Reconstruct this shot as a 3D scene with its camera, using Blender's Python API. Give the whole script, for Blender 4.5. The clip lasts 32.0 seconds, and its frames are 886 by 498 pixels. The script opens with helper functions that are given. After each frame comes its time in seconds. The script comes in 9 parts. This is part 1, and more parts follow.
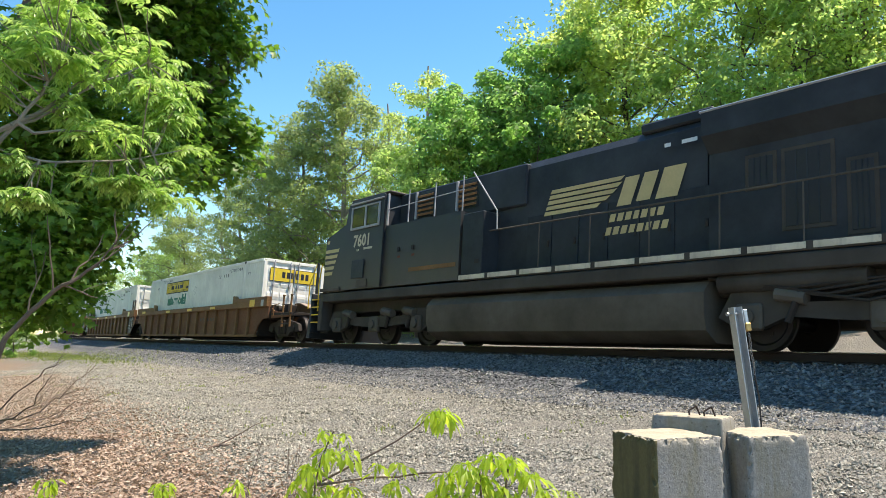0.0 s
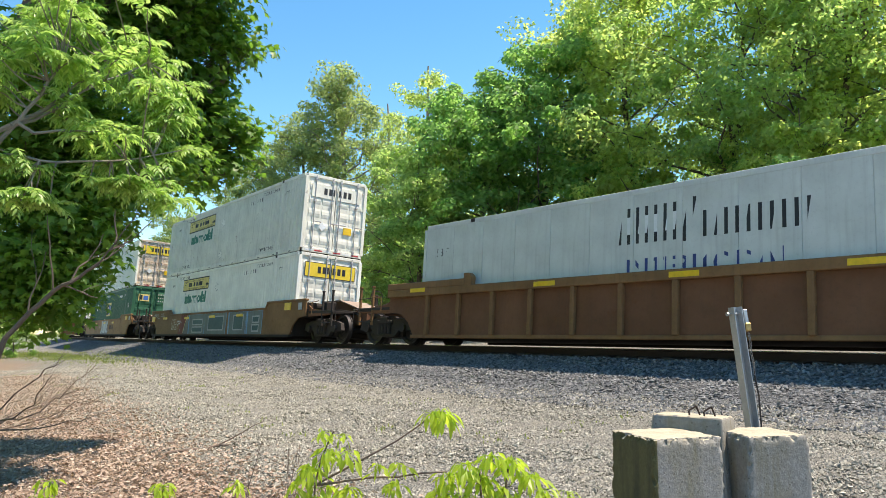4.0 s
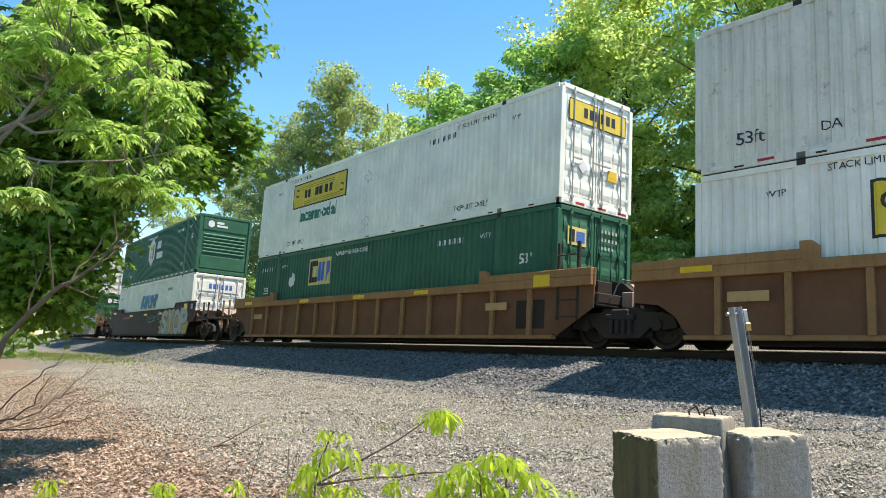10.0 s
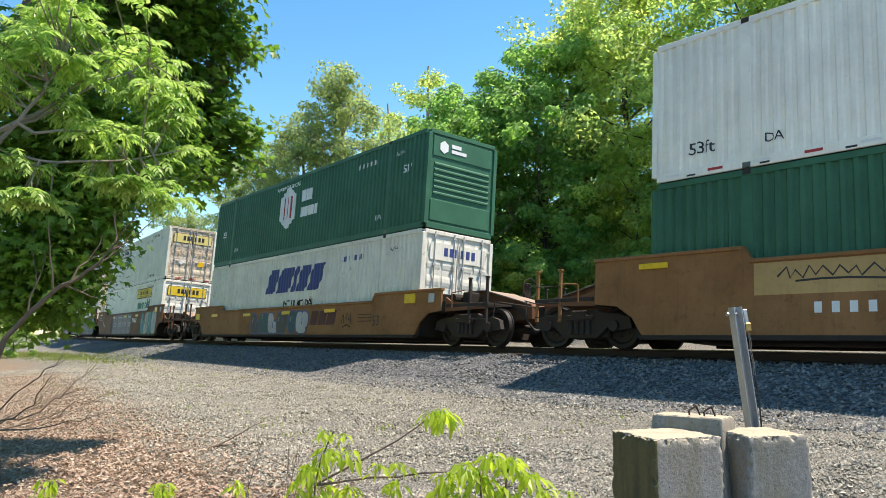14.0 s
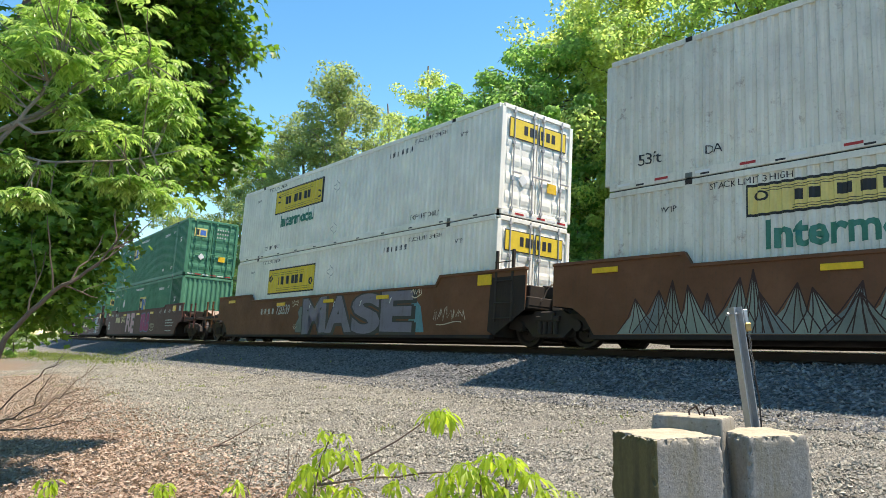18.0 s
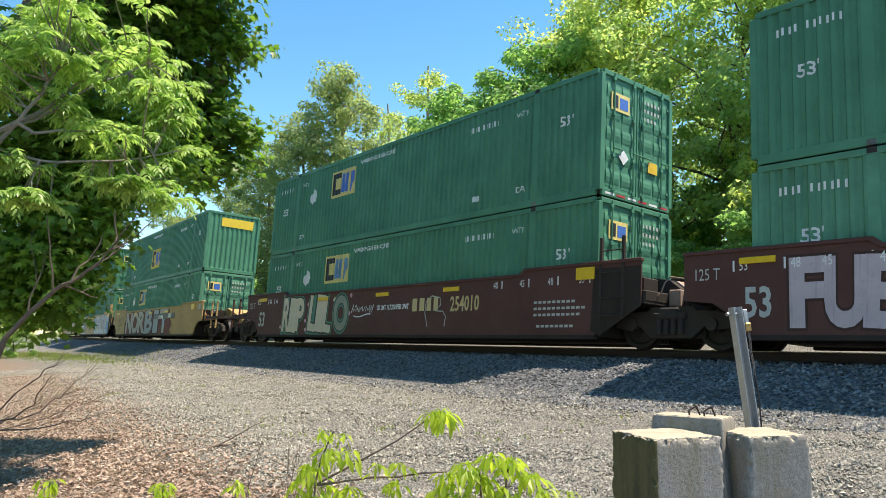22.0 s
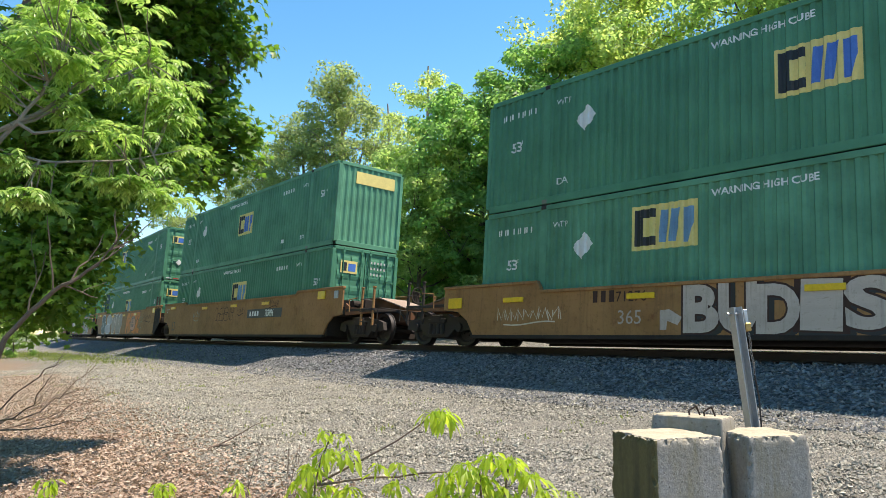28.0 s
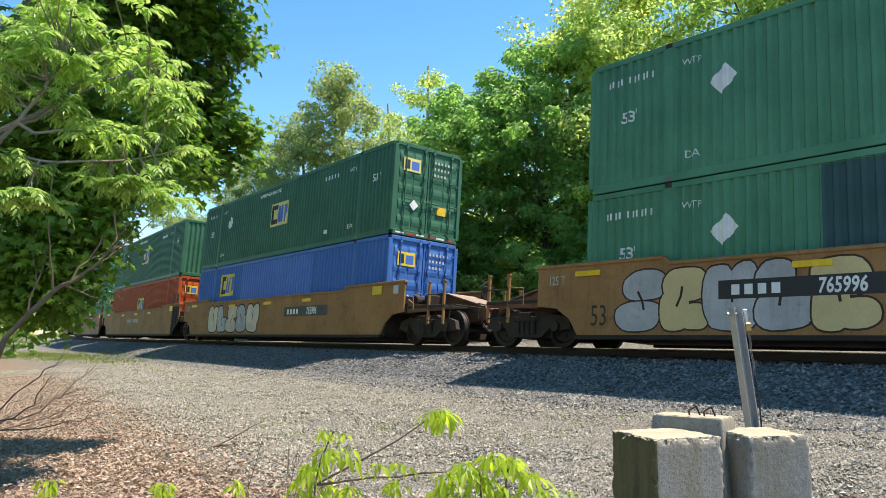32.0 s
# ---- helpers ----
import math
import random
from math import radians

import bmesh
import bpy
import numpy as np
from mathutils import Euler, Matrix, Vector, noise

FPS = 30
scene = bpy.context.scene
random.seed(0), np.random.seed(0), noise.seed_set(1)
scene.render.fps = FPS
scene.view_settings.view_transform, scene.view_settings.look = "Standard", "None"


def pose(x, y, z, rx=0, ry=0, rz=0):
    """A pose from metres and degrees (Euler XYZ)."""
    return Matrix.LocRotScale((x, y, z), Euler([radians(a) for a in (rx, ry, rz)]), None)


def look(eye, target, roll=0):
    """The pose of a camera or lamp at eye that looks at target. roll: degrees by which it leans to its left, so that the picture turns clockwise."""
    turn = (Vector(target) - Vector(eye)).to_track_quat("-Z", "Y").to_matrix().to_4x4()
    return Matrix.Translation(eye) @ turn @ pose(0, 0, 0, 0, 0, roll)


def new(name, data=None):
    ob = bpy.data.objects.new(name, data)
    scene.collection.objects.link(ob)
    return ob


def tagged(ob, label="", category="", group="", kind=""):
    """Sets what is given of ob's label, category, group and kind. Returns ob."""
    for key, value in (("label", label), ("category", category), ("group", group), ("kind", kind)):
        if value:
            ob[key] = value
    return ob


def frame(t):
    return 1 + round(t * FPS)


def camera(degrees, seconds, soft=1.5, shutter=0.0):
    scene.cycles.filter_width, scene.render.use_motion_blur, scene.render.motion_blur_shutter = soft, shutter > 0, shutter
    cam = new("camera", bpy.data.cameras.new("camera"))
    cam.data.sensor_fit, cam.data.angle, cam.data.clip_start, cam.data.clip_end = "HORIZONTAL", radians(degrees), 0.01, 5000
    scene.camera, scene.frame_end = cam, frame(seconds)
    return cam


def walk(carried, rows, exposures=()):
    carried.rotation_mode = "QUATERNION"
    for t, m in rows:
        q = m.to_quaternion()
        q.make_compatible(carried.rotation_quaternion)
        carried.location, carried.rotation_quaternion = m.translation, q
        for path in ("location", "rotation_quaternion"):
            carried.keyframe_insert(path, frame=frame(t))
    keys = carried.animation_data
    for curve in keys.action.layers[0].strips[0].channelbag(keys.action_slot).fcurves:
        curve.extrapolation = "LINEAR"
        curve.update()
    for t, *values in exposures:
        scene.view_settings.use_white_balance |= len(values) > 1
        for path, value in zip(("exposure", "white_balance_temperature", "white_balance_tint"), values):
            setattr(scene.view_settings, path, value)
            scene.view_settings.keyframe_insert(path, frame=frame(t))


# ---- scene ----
# The shot: a standing camera beside a curved main line, double-stack freight train passing.
EYE = (0.0, 0.0, 0.359)          # metres above the mean rail top
YAW, TILT = radians(49.446), radians(6.531)
AIM = (EYE[0] - math.sin(YAW) * math.cos(TILT), EYE[1] + math.cos(YAW) * math.cos(TILT), EYE[2] + math.sin(TILT))
cam = camera(61.71, 32.0, 0.5)
walk(cam, [(0.0, look(EYE, AIM)), (32.0, look(EYE, AIM))], exposures=[(0.0, 0.92, 7250, 16), (32.0, 0.92, 7250, 16)])

# The line: a circle of radius 429 m, its near point 13.7 m from the camera, canted inwards.
TRACK_Y, BEND, CANT, SPEED = 13.715, 0.00233, 4.152, 16.477
RADIUS = 1 / BEND


def on_track(s, off=0.0, z=0.0):
    """Pose at s metres along the line; off to the camera's side, z above the rail top."""
    a = s * BEND
    m = pose(math.sin(a) / BEND, TRACK_Y + (1 - math.cos(a)) / BEND, 0, -CANT, 0, math.degrees(a))
    return m @ pose(0, -off, z)


def travelled(t):
    """Metres the train has gone, counted from 16 s; it gathers a little speed on the way."""
    a = t - 16.0
    return SPEED * a + 0.00128 * a * a - 3.644e-05 * a ** 3


# ---- light ----
SUN = Vector((0.30, 0.387, 1.0)).normalized()
world = bpy.data.worlds.new("daylight")
scene.world = world
world.use_nodes = True
wt = world.node_tree
sky = wt.nodes.new("ShaderNodeTexSky")
sky.sky_type, sky.sun_disc = "NISHITA", False
sky.sun_elevation = math.asin(SUN.z)
sky.sun_rotation = math.atan2(SUN.x, SUN.y)
sky.air_density, sky.dust_density, sky.ozone_density = 1.0, 0.0, 2.5
vivid = wt.nodes.new("ShaderNodeHueSaturation")
vivid.inputs["Hue"].default_value, vivid.inputs["Saturation"].default_value = 0.489, 1.28
wt.links.new(sky.outputs[0], vivid.inputs["Color"])
wt.links.new(vivid.outputs[0], wt.nodes["Background"].inputs[0])
wt.nodes["Background"].inputs[1].default_value = 0.142
sun_data = bpy.data.lights.new("sun", "SUN")
sun_data.energy, sun_data.angle, sun_data.color = 4.8, radians(0.53), (1.0, 0.95, 0.87)
sun = new("sun", sun_data)
sun.matrix_world = look(SUN * 60, (0, 0, 0))


# ---- materials ----
def mix_colour(nt, fac, a, b, blend="MIX"):
    n = nt.nodes.new("ShaderNodeMix")
    n.data_type, n.blend_type = "RGBA", blend
    for k, v in ((0, fac), (6, a), (7, b)):
        if isinstance(v, bpy.types.NodeSocket):
            nt.links.new(v, n.inputs[k])
        elif k == 0:
            n.inputs[0].default_value = v
        else:
            n.inputs[k].default_value = (*v, 1)
    return n.outputs[2]


def ramp(nt, src, lo, hi, a=0.0, b=1.0):
    n = nt.nodes.new("ShaderNodeMapRange")
    nt.links.new(src, n.inputs[0])
    for k, v in zip((1, 2, 3, 4), (lo, hi, a, b)):
        n.inputs[k].default_value = v
    return n.outputs[0]


def noise_tex(nt, vec, scale, detail=4.0, rough=0.6):
    n = nt.nodes.new("ShaderNodeTexNoise")
    nt.links.new(vec, n.inputs["Vector"])
    n.inputs["Scale"].default_value, n.inputs["Detail"].default_value, n.inputs["Roughness"].default_value = scale, detail, rough
    return n.outputs[0]


def stretched(nt, coord, sx, sy, sz):
    n = nt.nodes.new("ShaderNodeMapping")
    n.inputs["Scale"].default_value = (sx, sy, sz)
    nt.links.new(coord, n.inputs[0])
    return n.outputs[0]


def times(nt, a, b):
    n = nt.nodes.new("ShaderNodeMath")
    n.operation = "MULTIPLY"
    nt.links.new(a, n.inputs[0])
    if isinstance(b, bpy.types.NodeSocket):
        nt.links.new(b, n.inputs[1])
    else:
        n.inputs[1].default_value = b
    return n.outputs[0]


def start(name):
    m = bpy.data.materials.new(name)
    m.use_nodes = True
    nt = m.node_tree
    return m, nt, nt.nodes["Principled BSDF"], nt.nodes.new("ShaderNodeTexCoord").outputs["Object"]


def bump(nt, bsdf, height, strength=0.3, dist=0.01):
    n = nt.nodes.new("ShaderNodeBump")
    n.inputs["Strength"].default_value, n.inputs["Distance"].default_value = strength, dist
    nt.links.new(height, n.inputs["Height"])
    nt.links.new(n.outputs[0], bsdf.inputs["Normal"])


def painted(name, colour, rough=0.5, metal=0.0, dirt=(0.09, 0.06, 0.04), amount=0.35, rust=0.0, fade=0.12, streak=0.5):
    """Weathered paint: uneven tone, grime at two scales, streaks that run down, rust spots."""
    m, nt, b, co = start(name)
    wide = noise_tex(nt, co, 0.9, 5)
    fine = noise_tex(nt, co, 14, 4, 0.7)
    runs = noise_tex(nt, stretched(nt, co, 6, 6, 0.35), 1.6, 5, 0.65)
    rnd = nt.nodes.new("ShaderNodeObjectInfo").outputs["Random"]
    pale = tuple(min(1, c * (1 + fade) + fade * 0.05) for c in colour)
    dark = tuple(c * (1 - fade) for c in colour)
    c = mix_colour(nt, ramp(nt, wide, 0.3, 0.7), dark, pale)
    c = mix_colour(nt, ramp(nt, rnd, 0, 1, 0, 0.10), c, pale)
    c = mix_colour(nt, times(nt, ramp(nt, runs, 0.52, 0.78, 0, 1), streak * amount), c, dirt)
    c = mix_colour(nt, times(nt, ramp(nt, fine, 0.55, 0.8, 0, 1), amount), c, dirt)
    blotch = ramp(nt, noise_tex(nt, stretched(nt, co, 1, 1, 1.8), 0.75, 6, 0.7), 0.50, 0.78, 0, amount * 0.9)
    c = mix_colour(nt, blotch, c, tuple(0.5 * x + 0.5 * y for x, y in zip(dark, dirt)))
    if rust:
        spots = times(nt, ramp(nt, noise_tex(nt, co, 2.3, 8, 0.75), 0.62 - 0.2 * rust, 0.72 - 0.1 * rust), min(1.0, 0.5 + rust))
        c = mix_colour(nt, spots, c, (0.16, 0.062, 0.024))
    nt.links.new(c, b.inputs["Base Color"])
    nt.links.new(ramp(nt, fine, 0.3, 0.8, rough, min(1, rough + 0.28)), b.inputs["Roughness"])
    b.inputs["Metallic"].default_value = metal
    b.inputs["Specular IOR Level"].default_value = 0.2
    bump(nt, b, fine, 0.12, 0.004)
    return m


def plain(name, colour, rough=0.6, metal=0.0, grain=18.0, vary=0.25, strength=0.25):
    m, nt, b, co = start(name)
    n1, n2 = noise_tex(nt, co, grain, 5, 0.65), noise_tex(nt, co, grain / 9, 3)
    c = mix_colour(nt, n1, tuple(x * (1 - vary) for x in colour), tuple(min(1, x * (1 + vary)) for x in colour))
    c = mix_colour(nt, ramp(nt, n2, 0.4, 0.75, 0, 0.35), c, tuple(x * 0.55 for x in colour))
    nt.links.new(c, b.inputs["Base Color"])
    b.inputs["Roughness"].default_value, b.inputs["Metallic"].default_value = rough, metal
    bump(nt, b, n1, strength, 0.01)
    return m


def leafy(name, lo, hi, dark, glow=0.45, rough=0.5, through_=1.7):
    """Leaves: tone by leaf, light that comes through, a soft gloss."""
    m, nt, b, co = start(name)
    geo = nt.nodes.new("ShaderNodeNewGeometry")
    c = mix_colour(nt, geo.outputs["Random Per Island"], lo, hi)
    big = noise_tex(nt, co, 0.45, 3)
    c = mix_colour(nt, ramp(nt, big, 0.42, 0.68, 0, 0.55), c, dark)
    nt.links.new(c, b.inputs["Base Color"])
    b.inputs["Roughness"].default_value = rough
    b.inputs["Specular IOR Level"].default_value = 0.4
    tr = nt.nodes.new("ShaderNodeBsdfTranslucent")
    c2 = mix_colour(nt, 1.0, c, (1.0, 1.0, 0.86), "MULTIPLY")
    bright = nt.nodes.new("ShaderNodeHueSaturation")
    bright.inputs["Value"].default_value = through_
    nt.links.new(c2, bright.inputs["Color"])
    nt.links.new(bright.outputs[0], tr.inputs["Color"])
    mx = nt.nodes.new("ShaderNodeMixShader")
    mx.inputs[0].default_value = glow
    nt.links.new(b.outputs[0], mx.inputs[1])
    nt.links.new(tr.outputs[0], mx.inputs[2])
    nt.links.new(mx.outputs[0], nt.nodes["Material Output"].inputs[0])
    return m


WHITE = painted("white_paint", (0.84, 0.825, 0.735), 0.5, amount=0.13, streak=1.0)
OFFWHITE = painted("aged_white_paint", (0.72, 0.705, 0.61), 0.5, amount=0.26, rust=0.12, streak=1.2)
GREYWHITE = painted("grey_white_paint", (0.58, 0.605, 0.56), 0.5, amount=0.18, streak=1.0)
RUSTWHITE = painted("rusted_white_paint", (0.66, 0.57, 0.45), 0.6, dirt=(0.33, 0.19, 0.095), amount=0.85, rust=0.62, fade=0.2, streak=1.0)
GREEN = painted("green_paint", (0.060, 0.222, 0.132), 0.45, amount=0.18, fade=0.18)
DEEPGREEN = painted("deep_green_paint", (0.033, 0.133, 0.076), 0.42, amount=0.18, fade=0.15)
FADEGREEN = painted("faded_green_paint", (0.080, 0.255, 0.157), 0.5, amount=0.2, fade=0.25)
SLATE = painted("slate_blue_patch_paint", (0.032, 0.085, 0.090), 0.45, amount=0.2)
BLUE = painted("blue_paint", (0.045, 0.15, 0.42), 0.45, amount=0.2)
ORANGE = painted("orange_paint", (0.42, 0.075, 0.022), 0.5, amount=0.3)
LOCO_BLACK = painted("black_locomotive_paint", (0.026, 0.031, 0.037), 0.38, dirt=(0.035, 0.030, 0.026), amount=0.10, fade=0.3)
LOCO_DUST = painted("dusty_black_paint", (0.055, 0.047, 0.038), 0.6, dirt=(0.095, 0.075, 0.06), amount=0.5, fade=0.3)
BRIGHTWHITE = painted("clean_white_paint", (0.85, 0.86, 0.75), 0.5, amount=0.15)
LOCO_SIDE, nt, b, co = start("black_paint_with_road_dust")
sep = nt.nodes.new("ShaderNodeSeparateXYZ")
nt.links.new(co, sep.inputs[0])
dusty = times(nt, ramp(nt, sep.outputs[2], 1.6, 3.1, 1.0, 0.0), ramp(nt, noise_tex(nt, stretched(nt, co, 1, 1, 0.4), 1.3, 5), 0.25, 0.75, 0.55, 1.0))
c = mix_colour(nt, noise_tex(nt, co, 1.1, 5), (0.020, 0.024, 0.028), (0.036, 0.041, 0.047))
c = mix_colour(nt, dusty, c, (0.105, 0.082, 0.060))
c = mix_colour(nt, times(nt, ramp(nt, noise_tex(nt, co, 14, 4), 0.5, 0.8), 0.3), c, (0.05, 0.042, 0.034))
nt.links.new(c, b.inputs["Base Color"])
b.inputs["Roughness"].default_value = 0.5
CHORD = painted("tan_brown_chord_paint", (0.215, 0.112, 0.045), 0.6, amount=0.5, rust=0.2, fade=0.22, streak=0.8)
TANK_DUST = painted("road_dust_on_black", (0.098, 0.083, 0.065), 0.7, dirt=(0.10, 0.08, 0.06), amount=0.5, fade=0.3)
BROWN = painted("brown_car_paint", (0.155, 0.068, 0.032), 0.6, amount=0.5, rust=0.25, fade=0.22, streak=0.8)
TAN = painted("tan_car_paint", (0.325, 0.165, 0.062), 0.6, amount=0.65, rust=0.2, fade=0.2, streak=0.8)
RUST_ORANGE = painted("rust_orange_car_paint", (0.270, 0.125, 0.045), 0.6, amount=0.5, rust=0.25, fade=0.22, streak=0.8)
MAROON = painted("maroon_car_paint", (0.098, 0.040, 0.033), 0.55, amount=0.3, rust=0.05)
UMBER = painted("dark_umber_car_paint", (0.055, 0.028, 0.022), 0.6, amount=0.3)
BUFF = painted("buff_yellow_car_paint", (0.47, 0.30, 0.125), 0.6, amount=0.4, rust=0.12)
FLOORDARK = painted("grimy_dark_steel", (0.030, 0.024, 0.019), 0.75, amount=0.5)
STEEL = plain("worn_steel", (0.20, 0.19, 0.18), 0.38, 0.9)
WHEEL_STEEL = plain("wheel_steel", (0.022, 0.018, 0.016), 0.6, 0.3)
IRON = plain("dark_cast_iron", (0.034, 0.026, 0.020), 0.8, 0.1)
RAIL_SIDE = plain("rusty_rail_steel", (0.040, 0.026, 0.019), 0.85, 0.1)
RAIL_HEAD = plain("polished_rail_head", (0.45, 0.44, 0.43), 0.25, 1.0)
GALV = plain("galvanised_steel", (0.42, 0.44, 0.45), 0.42, 0.7, 40)
BRASS = plain("brass", (0.42, 0.27, 0.10), 0.4, 0.8)
TIMBER = plain("creosoted_timber", (0.060, 0.045, 0.034), 0.85, 0, 20)
YELLOW = plain("yellow_vinyl", (0.78, 0.56, 0.04), 0.45, 0, 20, 0.12)
PALEYELLOW = plain("sun_bleached_yellow_vinyl", (0.74, 0.60, 0.20), 0.5, 0, 20, 0.15)
SAFETY = plain("yellow_reflector", (0.80, 0.50, 0.02), 0.4)
INK = plain("black_vinyl", (0.020, 0.020, 0.022), 0.5)
TEAL_INK = plain("green_vinyl", (0.03, 0.20, 0.14), 0.5)
NAVY = plain("navy_vinyl", (0.030, 0.055, 0.20), 0.5)
SKYINK = plain("blue_vinyl", (0.055, 0.17, 0.52), 0.5)
WHITEINK = plain("white_vinyl", (0.75, 0.76, 0.74), 0.5, 0, 20, 0.1)
DULLINK = plain("dull_white_stencil", (0.46, 0.47, 0.44), 0.6)
REDINK = plain("red_vinyl", (0.45, 0.03, 0.03), 0.5)
GOLD = plain("gold_vinyl", (0.60, 0.46, 0.22), 0.5, 0, 20, 0.15)
GREYINK = painted("grey_spray_paint", (0.40, 0.40, 0.40), 0.6, amount=0.45, fade=0.2, streak=0.7)
PINKINK = painted("pink_spray_paint", (0.55, 0.30, 0.36), 0.6, amount=0.45, fade=0.2, streak=0.7)
MAGENTA = painted("magenta_spray_paint", (0.30, 0.03, 0.12), 0.6, amount=0.45, fade=0.2, streak=0.7)
PURPLE = painted("purple_spray_paint", (0.11, 0.09, 0.15), 0.6, amount=0.45, fade=0.2, streak=0.7)
DUST = painted("dusty_pale_steel", (0.30, 0.225, 0.175), 0.7, amount=0.4)
AQUA = painted("blue_green_spray_paint", (0.10, 0.26, 0.30), 0.6, amount=0.45, fade=0.2, streak=0.7)
SAGE = painted("sage_spray_paint", (0.24, 0.28, 0.23), 0.6, amount=0.45, fade=0.2, streak=0.7)
ASH = painted("ash_spray_paint", (0.15, 0.18, 0.17), 0.6, amount=0.45, fade=0.2, streak=0.7)
SPRAYBLUE = painted("light_blue_spray_paint", (0.16, 0.33, 0.50), 0.6, amount=0.45, fade=0.2, streak=0.7)
SPRAYORANGE = painted("orange_spray_paint", (0.68, 0.22, 0.06), 0.6, amount=0.45, fade=0.2, streak=0.7)
DULLSAGE = painted("dull_sage_spray_paint", (0.19, 0.215, 0.18), 0.6, amount=0.45, fade=0.2, streak=0.7)
BRICKRED = painted("brick_red_spray_paint", (0.20, 0.055, 0.035), 0.6, amount=0.45, fade=0.2, streak=0.7)
TEALSPRAY = painted("teal_spray_paint", (0.06, 0.30, 0.27), 0.6, amount=0.45, fade=0.2, streak=0.7)
LILAC = painted("lilac_grey_spray_paint", (0.20, 0.19, 0.235), 0.6, amount=0.45, fade=0.2, streak=0.7)
BONE = painted("bone_white_spray_paint", (0.50, 0.42, 0.355), 0.65, amount=0.55, fade=0.25, streak=0.7)
PALEPINK = painted("pale_pink_spray_paint", (0.50, 0.41, 0.43), 0.6, amount=0.45, fade=0.2, streak=0.7)
SALMON = painted("salmon_spray_paint", (0.58, 0.29, 0.20), 0.6, amount=0.45, fade=0.2, streak=0.7)
CREAM = painted("cream_spray_paint", (0.62, 0.54, 0.41), 0.6, amount=0.45, fade=0.2, streak=0.7)
BARK = plain("bark", (0.13, 0.10, 0.075), 0.9, 0, 9, 0.45, 0.7)
PALEBARK = plain("pale_bark", (0.24, 0.21, 0.17), 0.9, 0, 9, 0.4, 0.6)
DRYBARK = plain("dark_dry_twig", (0.16, 0.115, 0.085), 0.85, 0, 30)
TWIG = plain("dry_twig", (0.34, 0.27, 0.20), 0.85, 0, 30)
LEAF_FAR = leafy("leaves_mid_green", (0.198, 0.298, 0.092), (0.345, 0.438, 0.152), (0.144, 0.236, 0.078), 0.67, 0.5, 2.0)
LEAF_YELLOW = leafy("leaves_yellow_green", (0.255, 0.328, 0.088), (0.405, 0.462, 0.145), (0.186, 0.262, 0.076), 0.68, 0.5, 2.0)
LEAF_DARK = leafy("leaves_dark_green", (0.130, 0.255, 0.068), (0.235, 0.375, 0.112), (0.108, 0.218, 0.060), 0.62, 0.5, 2.0)
LEAF_NEAR = leafy("leaves_fresh_green", (0.190, 0.330, 0.074), (0.355, 0.485, 0.140), (0.142, 0.272, 0.062), 0.52, 0.36, 1.7)
LEAF_GREY = leafy("leaves_grey_green", (0.172, 0.228, 0.082), (0.272, 0.328, 0.128), (0.144, 0.198, 0.073), 0.60, 0.5, 1.9)
DRYLEAF = leafy("dry_leaves", (0.20, 0.125, 0.08), (0.54, 0.42, 0.32), (0.28, 0.18, 0.12), 0.1)
GRASSBLADE = leafy("grass_blades", (0.14, 0.20, 0.045), (0.30, 0.33, 0.09), (0.12, 0.16, 0.045), 0.4)

concrete, nt, b, co = start("weathered_concrete")
n1, n2, n3 = noise_tex(nt, co, 38, 6, 0.7), noise_tex(nt, co, 3.2, 5), noise_tex(nt, stretched(nt, co, 9, 9, 0.8), 1.5, 4)
c = mix_colour(nt, ramp(nt, n1, 0.3, 0.7), (0.175, 0.170, 0.156), (0.285, 0.278, 0.258))
c = mix_colour(nt, ramp(nt, n2, 0.42, 0.7, 0, 0.7), c, (0.20, 0.175, 0.12))
pits = nt.nodes.new("ShaderNodeTexVoronoi")
nt.links.new(co, pits.inputs["Vector"])
pits.inputs["Scale"].default_value = 30
c = mix_colour(nt, ramp(nt, pits.outputs["Distance"], 0.10, 0.20, 0.75, 0.0), c, (0.07, 0.065, 0.055))
c = mix_colour(nt, ramp(nt, n3, 0.5, 0.7, 0, 0.55), c, (0.16, 0.14, 0.075))
nt.links.new(c, b.inputs["Base Color"])
b.inputs["Roughness"].default_value = 0.9
bump(nt, b, n1, 0.5, 0.012)
CONCRETE = concrete

glass, nt, b, co = start("cab_glass")
b.inputs["Base Color"].default_value = (0.03, 0.035, 0.03, 1)
b.inputs["Roughness"].default_value, b.inputs["Metallic"].default_value = 0.05, 0.0
b.inputs["Specular IOR Level"].default_value = 0.8
GLASS = glass


